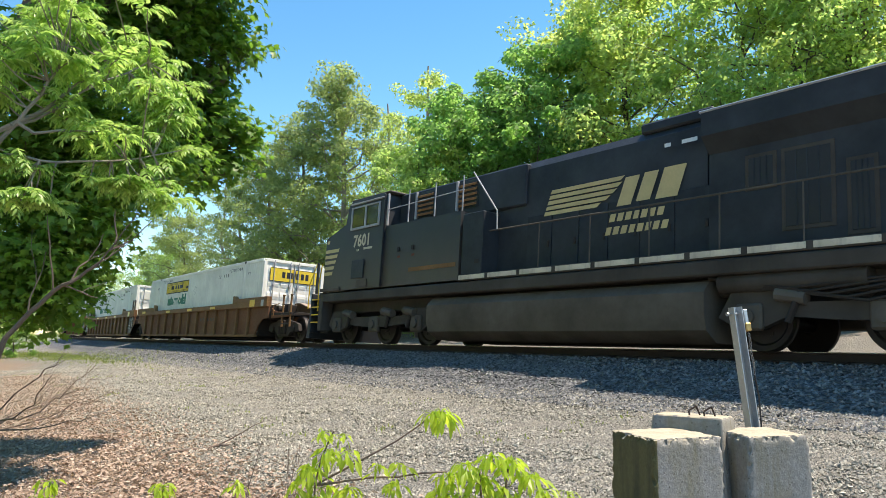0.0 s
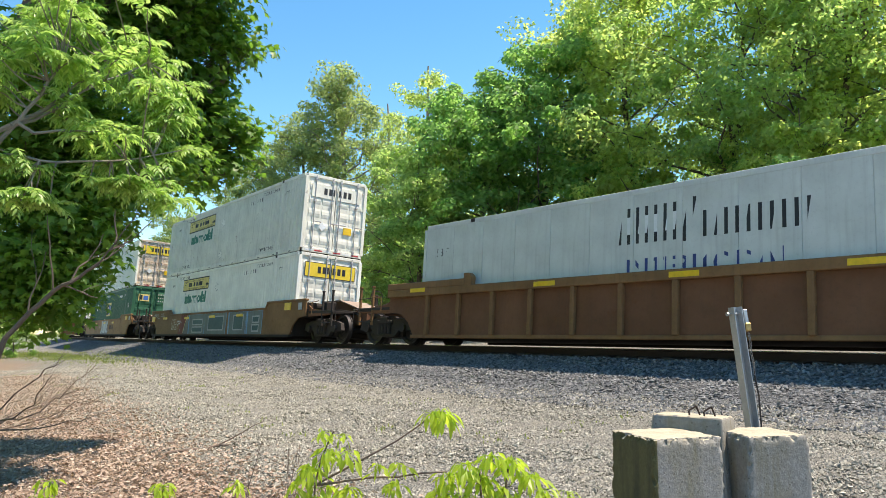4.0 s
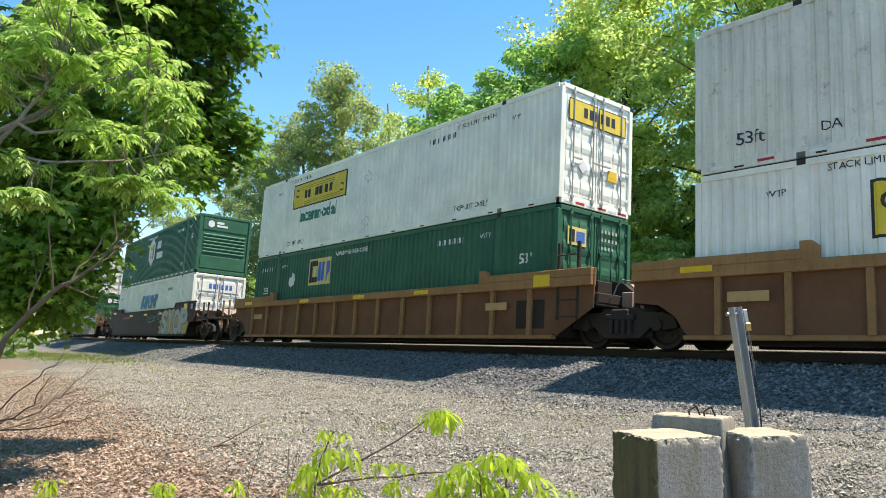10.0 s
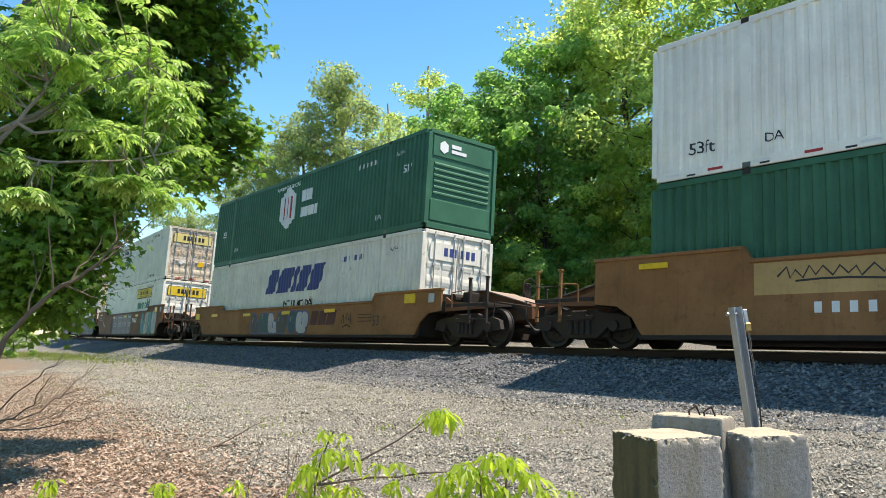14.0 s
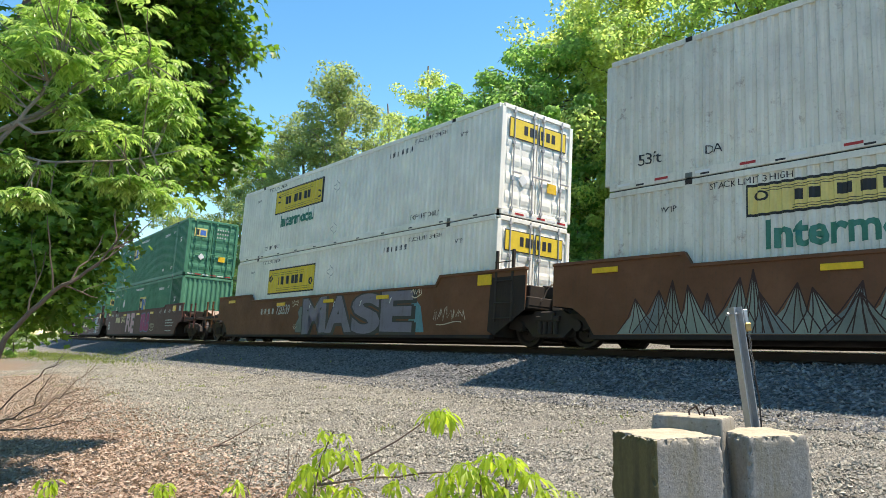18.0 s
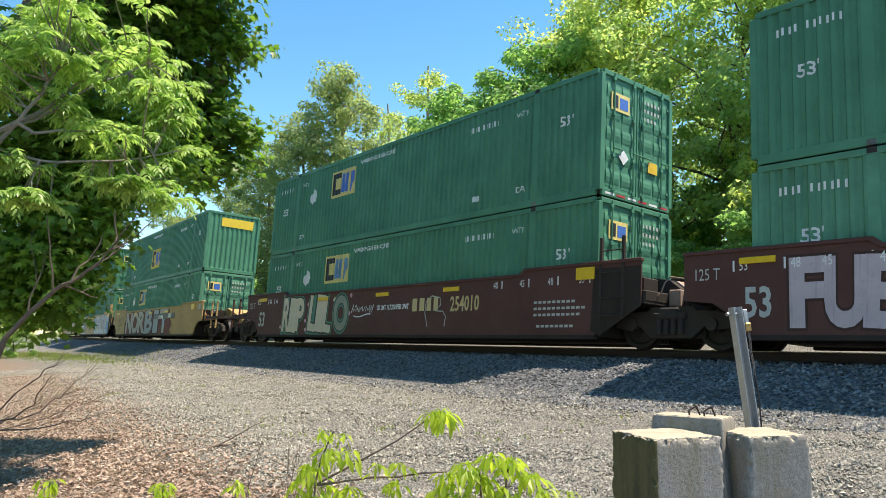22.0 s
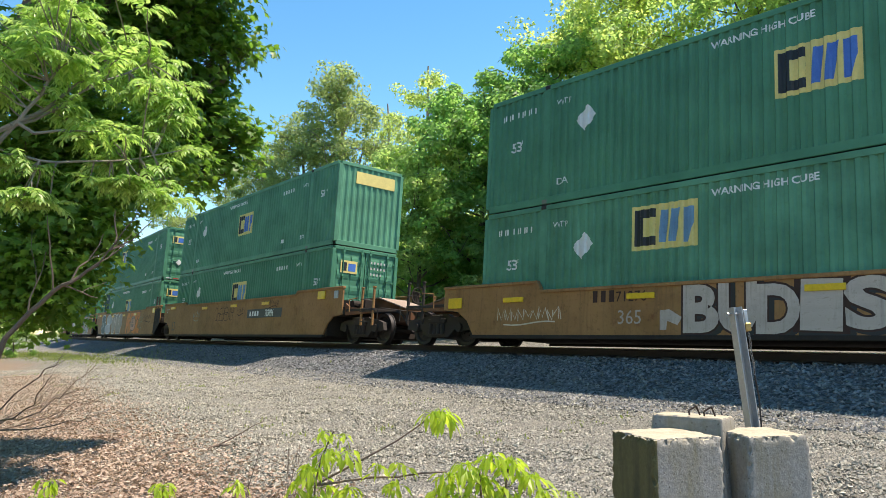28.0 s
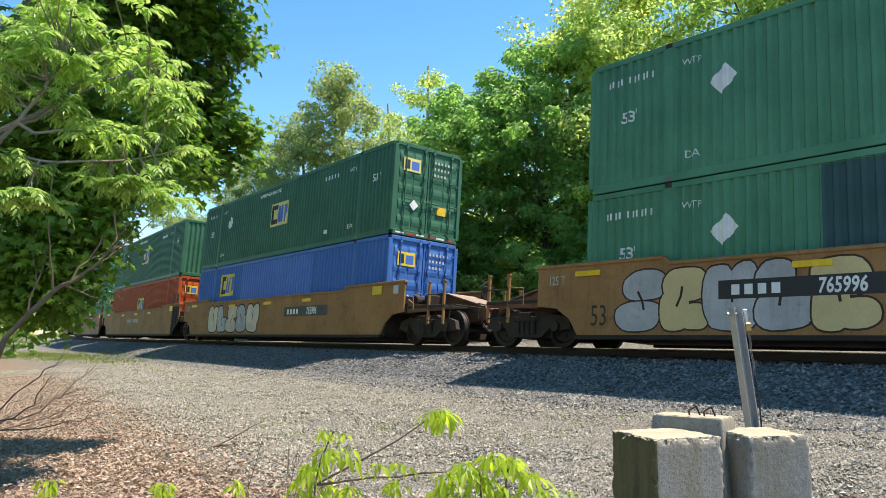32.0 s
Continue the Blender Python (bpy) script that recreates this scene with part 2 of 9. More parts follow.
def ground_material():
    """Grey crushed stone, bluer ballast by the line, leaf litter, thin grass, forest floor."""
    m, nt, b, co = start("ground_of_gravel_and_litter")
    at = nt.nodes.new("ShaderNodeAttribute")
    at.attribute_name = "zone"
    sep = nt.nodes.new("ShaderNodeSeparateColor")
    nt.links.new(at.outputs["Color"], sep.inputs[0])
    vor = nt.nodes.new("ShaderNodeTexVoronoi")
    nt.links.new(co, vor.inputs["Vector"])
    vor.inputs["Scale"].default_value = 24
    vor2 = nt.nodes.new("ShaderNodeTexVoronoi")
    nt.links.new(co, vor2.inputs["Vector"])
    vor2.inputs["Scale"].default_value = 55
    grey = nt.nodes.new("ShaderNodeSeparateColor")
    nt.links.new(vor.outputs["Color"], grey.inputs[0])
    grey2 = nt.nodes.new("ShaderNodeSeparateColor")
    nt.links.new(vor2.outputs["Color"], grey2.inputs[0])
    wide = noise_tex(nt, co, 0.35, 5)
    mid = noise_tex(nt, co, 2.2, 5, 0.65)
    lot = mix_colour(nt, grey2.outputs[0], (0.10, 0.092, 0.074), (0.46, 0.43, 0.355))
    lot = mix_colour(nt, ramp(nt, wide, 0.4, 0.7, 0, 0.5), lot, (0.30, 0.27, 0.215))
    lot = mix_colour(nt, ramp(nt, mid, 0.55, 0.75, 0, 0.5), lot, (0.19, 0.168, 0.125))
    stone = mix_colour(nt, grey.outputs[0], (0.030, 0.033, 0.036), (0.25, 0.255, 0.255))
    c = mix_colour(nt, sep.outputs[2], lot, stone)
    fine = noise_tex(nt, co, 26, 5, 0.7)
    litter = mix_colour(nt, fine, (0.19, 0.125, 0.080), (0.50, 0.385, 0.285))
    litter = mix_colour(nt, ramp(nt, mid, 0.45, 0.7, 0, 0.6), litter, (0.30, 0.20, 0.14))
    c = mix_colour(nt, sep.outputs[0], c, litter)
    grass = mix_colour(nt, fine, (0.07, 0.11, 0.03), (0.20, 0.23, 0.07))
    c = mix_colour(nt, sep.outputs[1], c, grass)
    nt.links.new(c, b.inputs["Base Color"])
    b.inputs["Roughness"].default_value = 0.95
    hgt = nt.nodes.new("ShaderNodeMath")
    hgt.operation = "ADD"
    nt.links.new(vor2.outputs["Distance"], hgt.inputs[0])
    nt.links.new(vor.outputs["Distance"], hgt.inputs[1])
    bump(nt, b, hgt.outputs[0], 1.0, 0.05)
    return m


def stone_material(name, lo, hi):
    m, nt, b, co = start(name)
    geo = nt.nodes.new("ShaderNodeNewGeometry")
    c = mix_colour(nt, geo.outputs["Random Per Island"], lo, hi)
    c = mix_colour(nt, ramp(nt, noise_tex(nt, co, 30, 4), 0.4, 0.7, 0, 0.4), c, tuple(x * 0.6 for x in lo))
    nt.links.new(c, b.inputs["Base Color"])
    b.inputs["Roughness"].default_value = 0.85
    return m


GROUND = ground_material()
BALLAST = stone_material("ballast_stone", (0.045, 0.047, 0.047), (0.27, 0.272, 0.262))
GRAVEL = stone_material("gravel_stone", (0.135, 0.125, 0.098), (0.50, 0.465, 0.375))


# ---- mesh building ----
class Shape:
    """Gathers simple solids into one mesh."""

    def __init__(self):
        self.v, self.f = [], []

    def add(self, verts, faces):
        k = len(self.v)
        self.v += [tuple(p) for p in verts]
        self.f += [tuple(i + k for i in q) for q in faces]
        return self

    def box(self, x0, x1, y0, y1, z0, z1, bev=0.0):
        if bev <= 0:
            return self.add([(x, y, z) for x in (x0, x1) for y in (y0, y1) for z in (z0, z1)],
                            [(0, 1, 3, 2), (4, 6, 7, 5), (0, 4, 5, 1), (2, 3, 7, 6), (0, 2, 6, 4), (1, 5, 7, 3)])
        lo, hi = (x0, y0, z0), (x1, y1, z1)
        idx, verts = {}, []
        for sx in (0, 1):
            for sy in (0, 1):
                for sz in (0, 1):
                    sg = (sx, sy, sz)
                    for a in range(3):
                        p = [(hi[i] if sg[i] else lo[i]) if i == a else (hi[i] - bev if sg[i] else lo[i] + bev) for i in range(3)]
                        idx[sg, a] = len(verts)
                        verts.append(p)
        faces = []
        for a in range(3):
            o, w = [i for i in range(3) if i != a]
            for s in (0, 1):
                q = []
                for so, sw in ((0, 0), (1, 0), (1, 1), (0, 1)):
                    sg = [0, 0, 0]
                    sg[a], sg[o], sg[w] = s, so, sw
                    q.append(idx[tuple(sg), a])
                faces.append(q)
            for so in (0, 1):
                for sw in (0, 1):
                    sg0, sg1 = [0, 0, 0], [0, 0, 0]
                    sg0[o] = sg1[o] = so
                    sg0[w] = sg1[w] = sw
                    sg1[a] = 1
                    faces.append((idx[tuple(sg0), o], idx[tuple(sg0), w], idx[tuple(sg1), w], idx[tuple(sg1), o]))
        for sx in (0, 1):
            for sy in (0, 1):
                for sz in (0, 1):
                    faces.append(tuple(idx[(sx, sy, sz), a] for a in range(3)))
        return self.add(verts, faces)

    def slab(self, outline, y0, y1, axis="y"):
        """A flat outline, in x and z (or y and z, x and y), with thickness along the axis."""
        put = {"y": lambda a, c, w: (a, w, c), "x": lambda a, c, w: (w, a, c), "z": lambda a, c, w: (a, c, w)}[axis]
        n = len(outline)
        verts = [put(a, c, y0) for a, c in outline] + [put(a, c, y1) for a, c in outline]
        faces = [tuple(range(n)), tuple(range(2 * n - 1, n - 1, -1))]
        faces += [(i, (i + 1) % n, n + (i + 1) % n, n + i) for i in range(n)]
        return self.add(verts, faces)

    def rod(self, a, b, r, n=8, r2=None):
        a, b = Vector(a), Vector(b)
        d = (b - a).normalized()
        u = d.orthogonal().normalized()
        w = d.cross(u)
        r2 = r if r2 is None else r2
        ring = [(math.cos(2 * math.pi * i / n), math.sin(2 * math.pi * i / n)) for i in range(n)]
        verts = [a + (u * c + w * s) * r for c, s in ring] + [b + (u * c + w * s) * r2 for c, s in ring]
        faces = [(i, (i + 1) % n, n + (i + 1) % n, n + i) for i in range(n)] + [tuple(range(n - 1, -1, -1)), tuple(range(n, 2 * n))]
        return self.add(verts, faces)

    def pipe(self, pts, r, n=7):
        for a, b in zip(pts, pts[1:]):
            self.rod(a, b, r, n)
        return self

    def lathe(self, profile, n=24, axis="y"):
        """Turns (radius, along) pairs round an axis through the origin."""
        k = len(profile)
        verts = []
        for i in range(n):
            a = 2 * math.pi * i / n
            for r, w in profile:
                verts.append((r * math.cos(a), w, r * math.sin(a)) if axis == "y" else (r * math.cos(a), r * math.sin(a), w))
        faces = [(i * k + j, i * k + j + 1, ((i + 1) % n) * k + j + 1, ((i + 1) % n) * k + j) for i in range(n) for j in range(k - 1)]
        return self.add(verts, faces)

    def mesh(self, name, smooth=False):
        me = bpy.data.meshes.new(name)
        me.from_pydata(self.v, [], self.f)
        bm = bmesh.new()
        bm.from_mesh(me)
        bmesh.ops.recalc_face_normals(bm, faces=bm.faces)
        if smooth:
            for fc in bm.faces:
                fc.smooth = True
            for e in bm.edges:
                e.smooth = e.calc_face_angle(0) < 0.7
        bm.to_mesh(me)
        bm.free()
        return me


def array_mesh(name, verts, faces, smooth=False):
    """A large mesh from arrays of places and of equal-sided faces."""
    me = bpy.data.meshes.new(name)
    verts, faces = np.asarray(verts, dtype=np.float32), np.asarray(faces, dtype=np.int32)
    n, k = faces.shape
    me.vertices.add(len(verts))
    me.vertices.foreach_set("co", verts.ravel())
    me.loops.add(n * k)
    me.loops.foreach_set("vertex_index", faces.ravel())
    me.polygons.add(n)
    me.polygons.foreach_set("loop_start", np.arange(0, n * k, k, dtype=np.int32))
    me.update(calc_edges=True)
    me.polygons.foreach_set("use_smooth", np.full(n, smooth))
    return me


STORE = {}


def kept(key, build):
    """The mesh kept under key, built at the first call."""
    if key not in STORE:
        STORE[key] = build()
    return STORE[key]


def part(name, me, material, parent, label="", at=(0, 0, 0), turn=(0, 0, 0), kind=""):
    """One mesh object under a thing or a part; meshes may be shared, the material is the object's own."""
    ob = new(name, me)
    if not me.materials:
        me.materials.append(material)
    slot = ob.material_slots[0]
    slot.link = "OBJECT"
    slot.material = material
    ob.parent = parent
    ob.location, ob.rotation_euler = at, [radians(a) for a in turn]
    return tagged(ob, label, kind=kind)


def thing(name, label, category, group="", at=None, kind=""):
    ob = new(name)
    ob.empty_display_size = 0.3
    if at is not None:
        ob.matrix_world = at
    return tagged(ob, label, category, group, kind)


MOVERS = []          # things of the train: object, place along the train, height


def rides(ob, u, z=0.0):
    MOVERS.append((ob, u, z))
    ob.matrix_world = on_track(u + travelled(0.0)) @ pose(0, 0, z)
    return ob


# ---- ground and line ----
def smooth_step(a, b, x):
    t = np.clip((x - a) / (b - a), 0, 1)
    return t * t * (3 - 2 * t)


D_KNOTS = (-900, -60, -14, -9, -5.4, -2.4, -1.75, -1.5, 1.42, 1.62, 2.7, 3.5, 4.6, 8, 14, 40, 900)
Z_KNOTS = (6.0, 1.6, 0.9, 0.42, -0.03, -0.06, -0.30, -0.30, -0.13, -0.21, -0.44, -0.68, -0.84, -0.96, -1.12, -1.2, -1.0)


def ground_height(d, s):
    """Height of the ground d metres to the camera's side of the line."""
    z = np.interp(d, D_KNOTS, Z_KNOTS)
    rough = 0.035 * np.sin(d * 1.7 + s * 0.31) * np.sin(s * 0.83 - d * 0.4) * smooth_step(3.5, 6, d)
    return z + rough


def polar(x, y):
    """Distance to the camera's side of the line and place along it."""
    yc = TRACK_Y + RADIUS
    r = np.hypot(x, y - yc)
    return r - RADIUS, RADIUS * np.arctan2(x, yc - y)


def height_at(x, y):
    d, s = polar(x, y)
    return float(ground_height(d, s))


def build_ground():
    d_rows = np.concatenate([[-428, -250, -150, -90], np.arange(-60, -16, 6), np.arange(-16, -4, 1.0), np.arange(-4, 5, 0.2), np.arange(5, 16, 0.35),
                             np.arange(16, 40, 3), [45, 60, 90, 150, 300, 700, 1600, 3500]])
    s_cols = np.concatenate([np.arange(-70, 12, 0.4), np.arange(12, 60, 4), np.linspace(60, RADIUS * math.pi, 60),
                             -np.linspace(RADIUS * math.pi, 70, 90)[1:-1]])
    s_cols = np.sort(s_cols)
    dd, ss = np.meshgrid(d_rows, s_cols, indexing="ij")
    zz = ground_height(dd, ss)
    rng = np.random.default_rng(3)
    zz += rng.normal(0, 1, zz.shape) * np.where((np.abs(dd) < 16) & (np.abs(ss) < 75), 0.012, 0)
    a = ss / RADIUS
    xx = np.sin(a) * (RADIUS + dd)
    yy = TRACK_Y + RADIUS - np.cos(a) * (RADIUS + dd)
    verts = np.stack([xx, yy, zz], -1).reshape(-1, 3)
    n, m = dd.shape
    i = np.arange(n - 1)[:, None] * m + np.arange(m - 1)[None]
    faces = np.stack([i, i + 1, i + m + 1, i + m], -1).reshape(-1, 4)
    me = array_mesh("ground", verts, faces[:, ::-1], True)
    # zones: litter, grass, ballast
    wob = np.sin(xx * 0.9 + yy * 1.3) * 0.5 + np.sin(xx * 2.3 - yy * 1.9 + 1) * 0.35 + np.sin(xx * 0.37 + 2) * 0.6
    edge = 2.75 + 0.15 * (-xx - 6.0) + 0.6 * wob
    litter = smooth_step(-0.9, 1.1, edge - yy) * (dd > 3)
    litter = np.maximum(litter, smooth_step(-7.5, -10, dd) * 0.9)
    grass = smooth_step(0.2, 0.9, 1 - ((xx + 46) / 13) ** 2 - ((yy - 10.4) / 2.2) ** 2 + 0.35 * wob) * 0.5
    grass = np.maximum(grass, smooth_step(-75, -95, ss) * (np.abs(dd) > 5) * 0.6)
    ballast = smooth_step(4.6, 3.2, dd + 0.3 * wob) * smooth_step(-2.6, -1.9, dd)
    col = np.stack([litter, grass, ballast, np.ones_like(dd)], -1).reshape(-1, 4).astype(np.float32)
    at = me.color_attributes.new("zone", "FLOAT_COLOR", "POINT")
    at.data.foreach_set("color", col.ravel())
    ob = new("ground", me)
    me.materials.append(GROUND)
    return tagged(ob, "grey crushed-stone ground with brown leaf litter and thin grass", "ground", kind="structure")


build_ground()


def scatter_solids(places, sizes, rng, flat=0.7):
    """Small uneven eight-sided stones at the places."""
    n = len(places)
    base = np.array([(1, 0, 0), (-1, 0, 0), (0, 1, 0), (0, -1, 0), (0, 0, 1), (0, 0, -1)], float)
    v = base[None] * sizes[:, None, None] * rng.uniform(0.6, 1.25, (n, 6, 1))
    v += rng.normal(0, 0.22, (n, 6, 3)) * sizes[:, None, None]
    v[..., 2] *= flat
    a = rng.uniform(0, 2 * math.pi, n)
    c, s = np.cos(a)[:, None], np.sin(a)[:, None]
    x, y = v[..., 0] * c - v[..., 1] * s, v[..., 0] * s + v[..., 1] * c
    v = np.stack([x, y, v[..., 2]], -1) + places[:, None]
    tri = np.array([(0, 2, 4), (2, 1, 4), (1, 3, 4), (3, 0, 4), (2, 0, 5), (1, 2, 5), (3, 1, 5), (0, 3, 5)])
    f = tri[None] + 6 * np.arange(n)[:, None, None]
    return v.reshape(-1, 3), f.reshape(-1, 3)


def line_places(s, d, lift):
    a = s / RADIUS
    return np.stack([np.sin(a) * (RADIUS + d), TRACK_Y + RADIUS - np.cos(a) * (RADIUS + d), ground_height(d, s) + lift], -1)


def build_stones():
    rng = np.random.default_rng(11)
    n = 34000
    s = 4 - 50 * rng.uniform(0, 1, n) ** 1.25
    d = rng.uniform(1.35, 4.3, n)
    size = rng.uniform(0.022, 0.045, n)
    v, f = scatter_solids(line_places(s, d, 0.004), size, rng)
    ob = new("ballast_stones", array_mesh("ballast_stones", v, f))
    ob.data.materials.append(BALLAST)
    tagged(ob, "blue-grey crushed ballast stones heaped beside the rails", "ballast", kind="stuff")
    n = 125000
    s = 3 - 34 * rng.uniform(0, 1, n) ** 1.4
    d = 3.4 + 7.2 * rng.uniform(0, 1, n)
    size = rng.uniform(0.009, 0.020, n) * rng.choice([1, 1, 1, 1.6], n)
    v, f = scatter_solids(line_places(s, d, 0.004), size, rng, 0.85)
    ob = new("gravel_stones", array_mesh("gravel_stones", v, f))
    ob.data.materials.append(GRAVEL)
    tagged(ob, "loose pale grey gravel over the level lot", "gravel", kind="stuff")


build_stones()


def sweep_rail(profile, off, s0, s1, step, name, material, label, parent=None):
    """A rail section drawn along the curved line."""
    stations = np.arange(s0, s1 + step, step)
    k = len(profile)
    verts = []
    for s in stations:
        m = on_track(float(s))
        verts += [m @ Vector((0, off + y, z)) for y, z in profile]
    faces = [(i * k + j, (i + 1) * k + j, (i + 1) * k + (j + 1) % k, i * k + (j + 1) % k) for i in range(len(stations) - 1) for j in range(k)]
    sh = Shape().add(verts, faces)
    ob = new(name, sh.mesh(name))
    ob.data.materials.append(material)
    ob.parent = parent
    return tagged(ob, label)


WEB = [(-0.07, -0.18), (0.07, -0.18), (0.07, -0.165), (0.012, -0.15), (0.012, -0.045), (0.036, -0.035), (0.036, -0.012),
       (-0.036, -0.012), (-0.036, -0.035), (-0.012, -0.045), (-0.012, -0.15), (-0.07, -0.165)]
HEAD = [(-0.036, -0.012), (0.036, -0.012), (0.036, -0.006), (0.028, 0.0), (-0.028, 0.0), (-0.036, -0.006)]
for off in (-0.7535, 0.7535):
    rail = sweep_rail(WEB, off, -660, 560, 5.0, "rail", RAIL_SIDE, "")
    tagged(rail, "rusty steel rail with a worn bright head on timber ties", "rail", "rails of the line", kind="structure")
    sweep_rail(HEAD, off, -660, 560, 5.0, "rail_head", RAIL_HEAD, "polished running surface", rail)

tie_mesh = Shape().box(-0.115, 0.115, -1.3, 1.3, -0.36, -0.185, 0.012).mesh("railway_tie")
tie_mesh.materials.append(TIMBER)
plate_mesh = Shape().box(-0.10, 0.10, -0.17, 0.17, -0.187, -0.172, 0.004).mesh("tie_plate")
for i in range(150):
    tie = new("railway_tie", tie_mesh)
    tie.matrix_world = on_track(6.0 - 0.56 * i) @ pose(0, 0, 0, 0, 0, random.uniform(-1, 1))
    tagged(tie, "dark creosoted timber railway tie set in ballast", "railway tie", "ties under the rails")
    for y in (-0.7535, 0.7535):
        part("tie_plate", plate_mesh, RAIL_SIDE, tie, at=(0, y, 0))


# ---- containers ----
HALF = 1.295
PITCH = 0.215
RIDGE = (0.0, 0.070, 0.105, 0.180)           # outer flat, slope, inner flat, slope
DEPTH = 0.042
POST_X = 6.096                               # lifting posts stand at the forty-foot places


def wave(x):
    """How far the side sheet lies behind its outer ridges at x."""
    if abs(abs(x) - POST_X) < 0.13:
        return 0.0
    p = (x + 40 * PITCH) % PITCH
    if p < RIDGE[1]:
        return 0.0
    if p < RIDGE[2]:
        return DEPTH * (p - RIDGE[1]) / (RIDGE[2] - RIDGE[1])
    if p < RIDGE[3]:
        return DEPTH
    return DEPTH * (1 - (p - RIDGE[3]) / (PITCH - RIDGE[3]))


def kinks(x0, x1):
    out = []
    k = math.floor(x0 / PITCH) - 1
    while k * PITCH < x1 + PITCH:
        out += [k * PITCH + r for r in RIDGE]
        k += 1
    for p in (-POST_X, POST_X):
        out += [p - 0.131, p - 0.129, p + 0.129, p + 0.131]
    return sorted(x for x in out if x0 < x < x1)


def side_sheet():
    xs = [-7.95] + kinks(-7.95, 7.95) + [7.95]
    z0, z1 = 0.17, 2.77
    v = []
    for x in xs:
        y = -HALF + 0.012 + wave(x)
        v += [(x, y, z0), (x, y, z1)]
    f = [(2 * i, 2 * i + 2, 2 * i + 3, 2 * i + 1) for i in range(len(xs) - 1)]
    me = bpy.data.meshes.new("side_sheet")
    me.from_pydata(v, [], f)
    return me


def smooth_sheet():
    """The flush side of the insulated box, with narrow panel joints."""
    sh = Shape()
    sh.box(-7.95, 7.95, -HALF + 0.02, -HALF + 0.05, 0.17, 2.77)
    return sh.mesh("side_sheet")


def end_sheet():
    """Corrugated blind end; stands in the plane x = 0, looking along +x."""
    ys = np.linspace(-1.17, 1.17, 41)
    v, f = [], []
    for i, y in enumerate(ys):
        x = (-0.02, -0.02, -0.055, -0.055)[i % 4]
        v += [(x, y, 0.17), (x, y, 2.77)]
    f = [(2 * i, 2 * i + 2, 2 * i + 3, 2 * i + 1) for i in range(len(ys) - 1)]
    me = bpy.data.meshes.new("end_sheet")
    me.from_pydata(v, [], f)
    return me


def louvre_sheet():
    """Blind end pressed into deep level ribs below a flat head panel."""
    sh = Shape().box(-0.08, -0.045, -1.17, 1.17, 0.17, 2.77)
    sh.box(-0.05, -0.02, -1.1, 1.1, 2.12, 2.7, 0.01).box(-0.05, -0.02, -1.1, 1.1, 0.24, 0.85, 0.01)
    return sh.mesh("louvred_end")


def door_leaf():
    return Shape().box(-0.05, -0.02, 0.012, 1.17, 0.17, 2.77, 0.006).mesh("door")


def door_panel():
    """Pressed sheet of a door leaf with five level bulges."""
    out = [(-0.03, 0.25), (-0.016, 0.25)]
    for i in range(5):
        z = 0.30 + i * 0.49
        out += [(-0.016, z), (-0.006, z + 0.05), (0.006, z + 0.15), (0.0, z + 0.25), (-0.016, z + 0.33)]
    return Shape().slab(out + [(-0.016, 2.68), (-0.03, 2.68)], -0.225, 0.225, "y").mesh("door_panel")


def gear_rod():
    sh = Shape().rod((0.035, 0, 0.10), (0.035, 0, 2.84), 0.019, 7)
    for z in (0.2, 0.95, 1.9, 2.72):
        sh.box(0.0, 0.055, -0.045, 0.045, z - 0.04, z + 0.04, 0.006)
    sh.box(0.03, 0.06, -0.02, 0.30, 1.12, 1.16, 0.006)
    return sh.mesh("locking_rod")


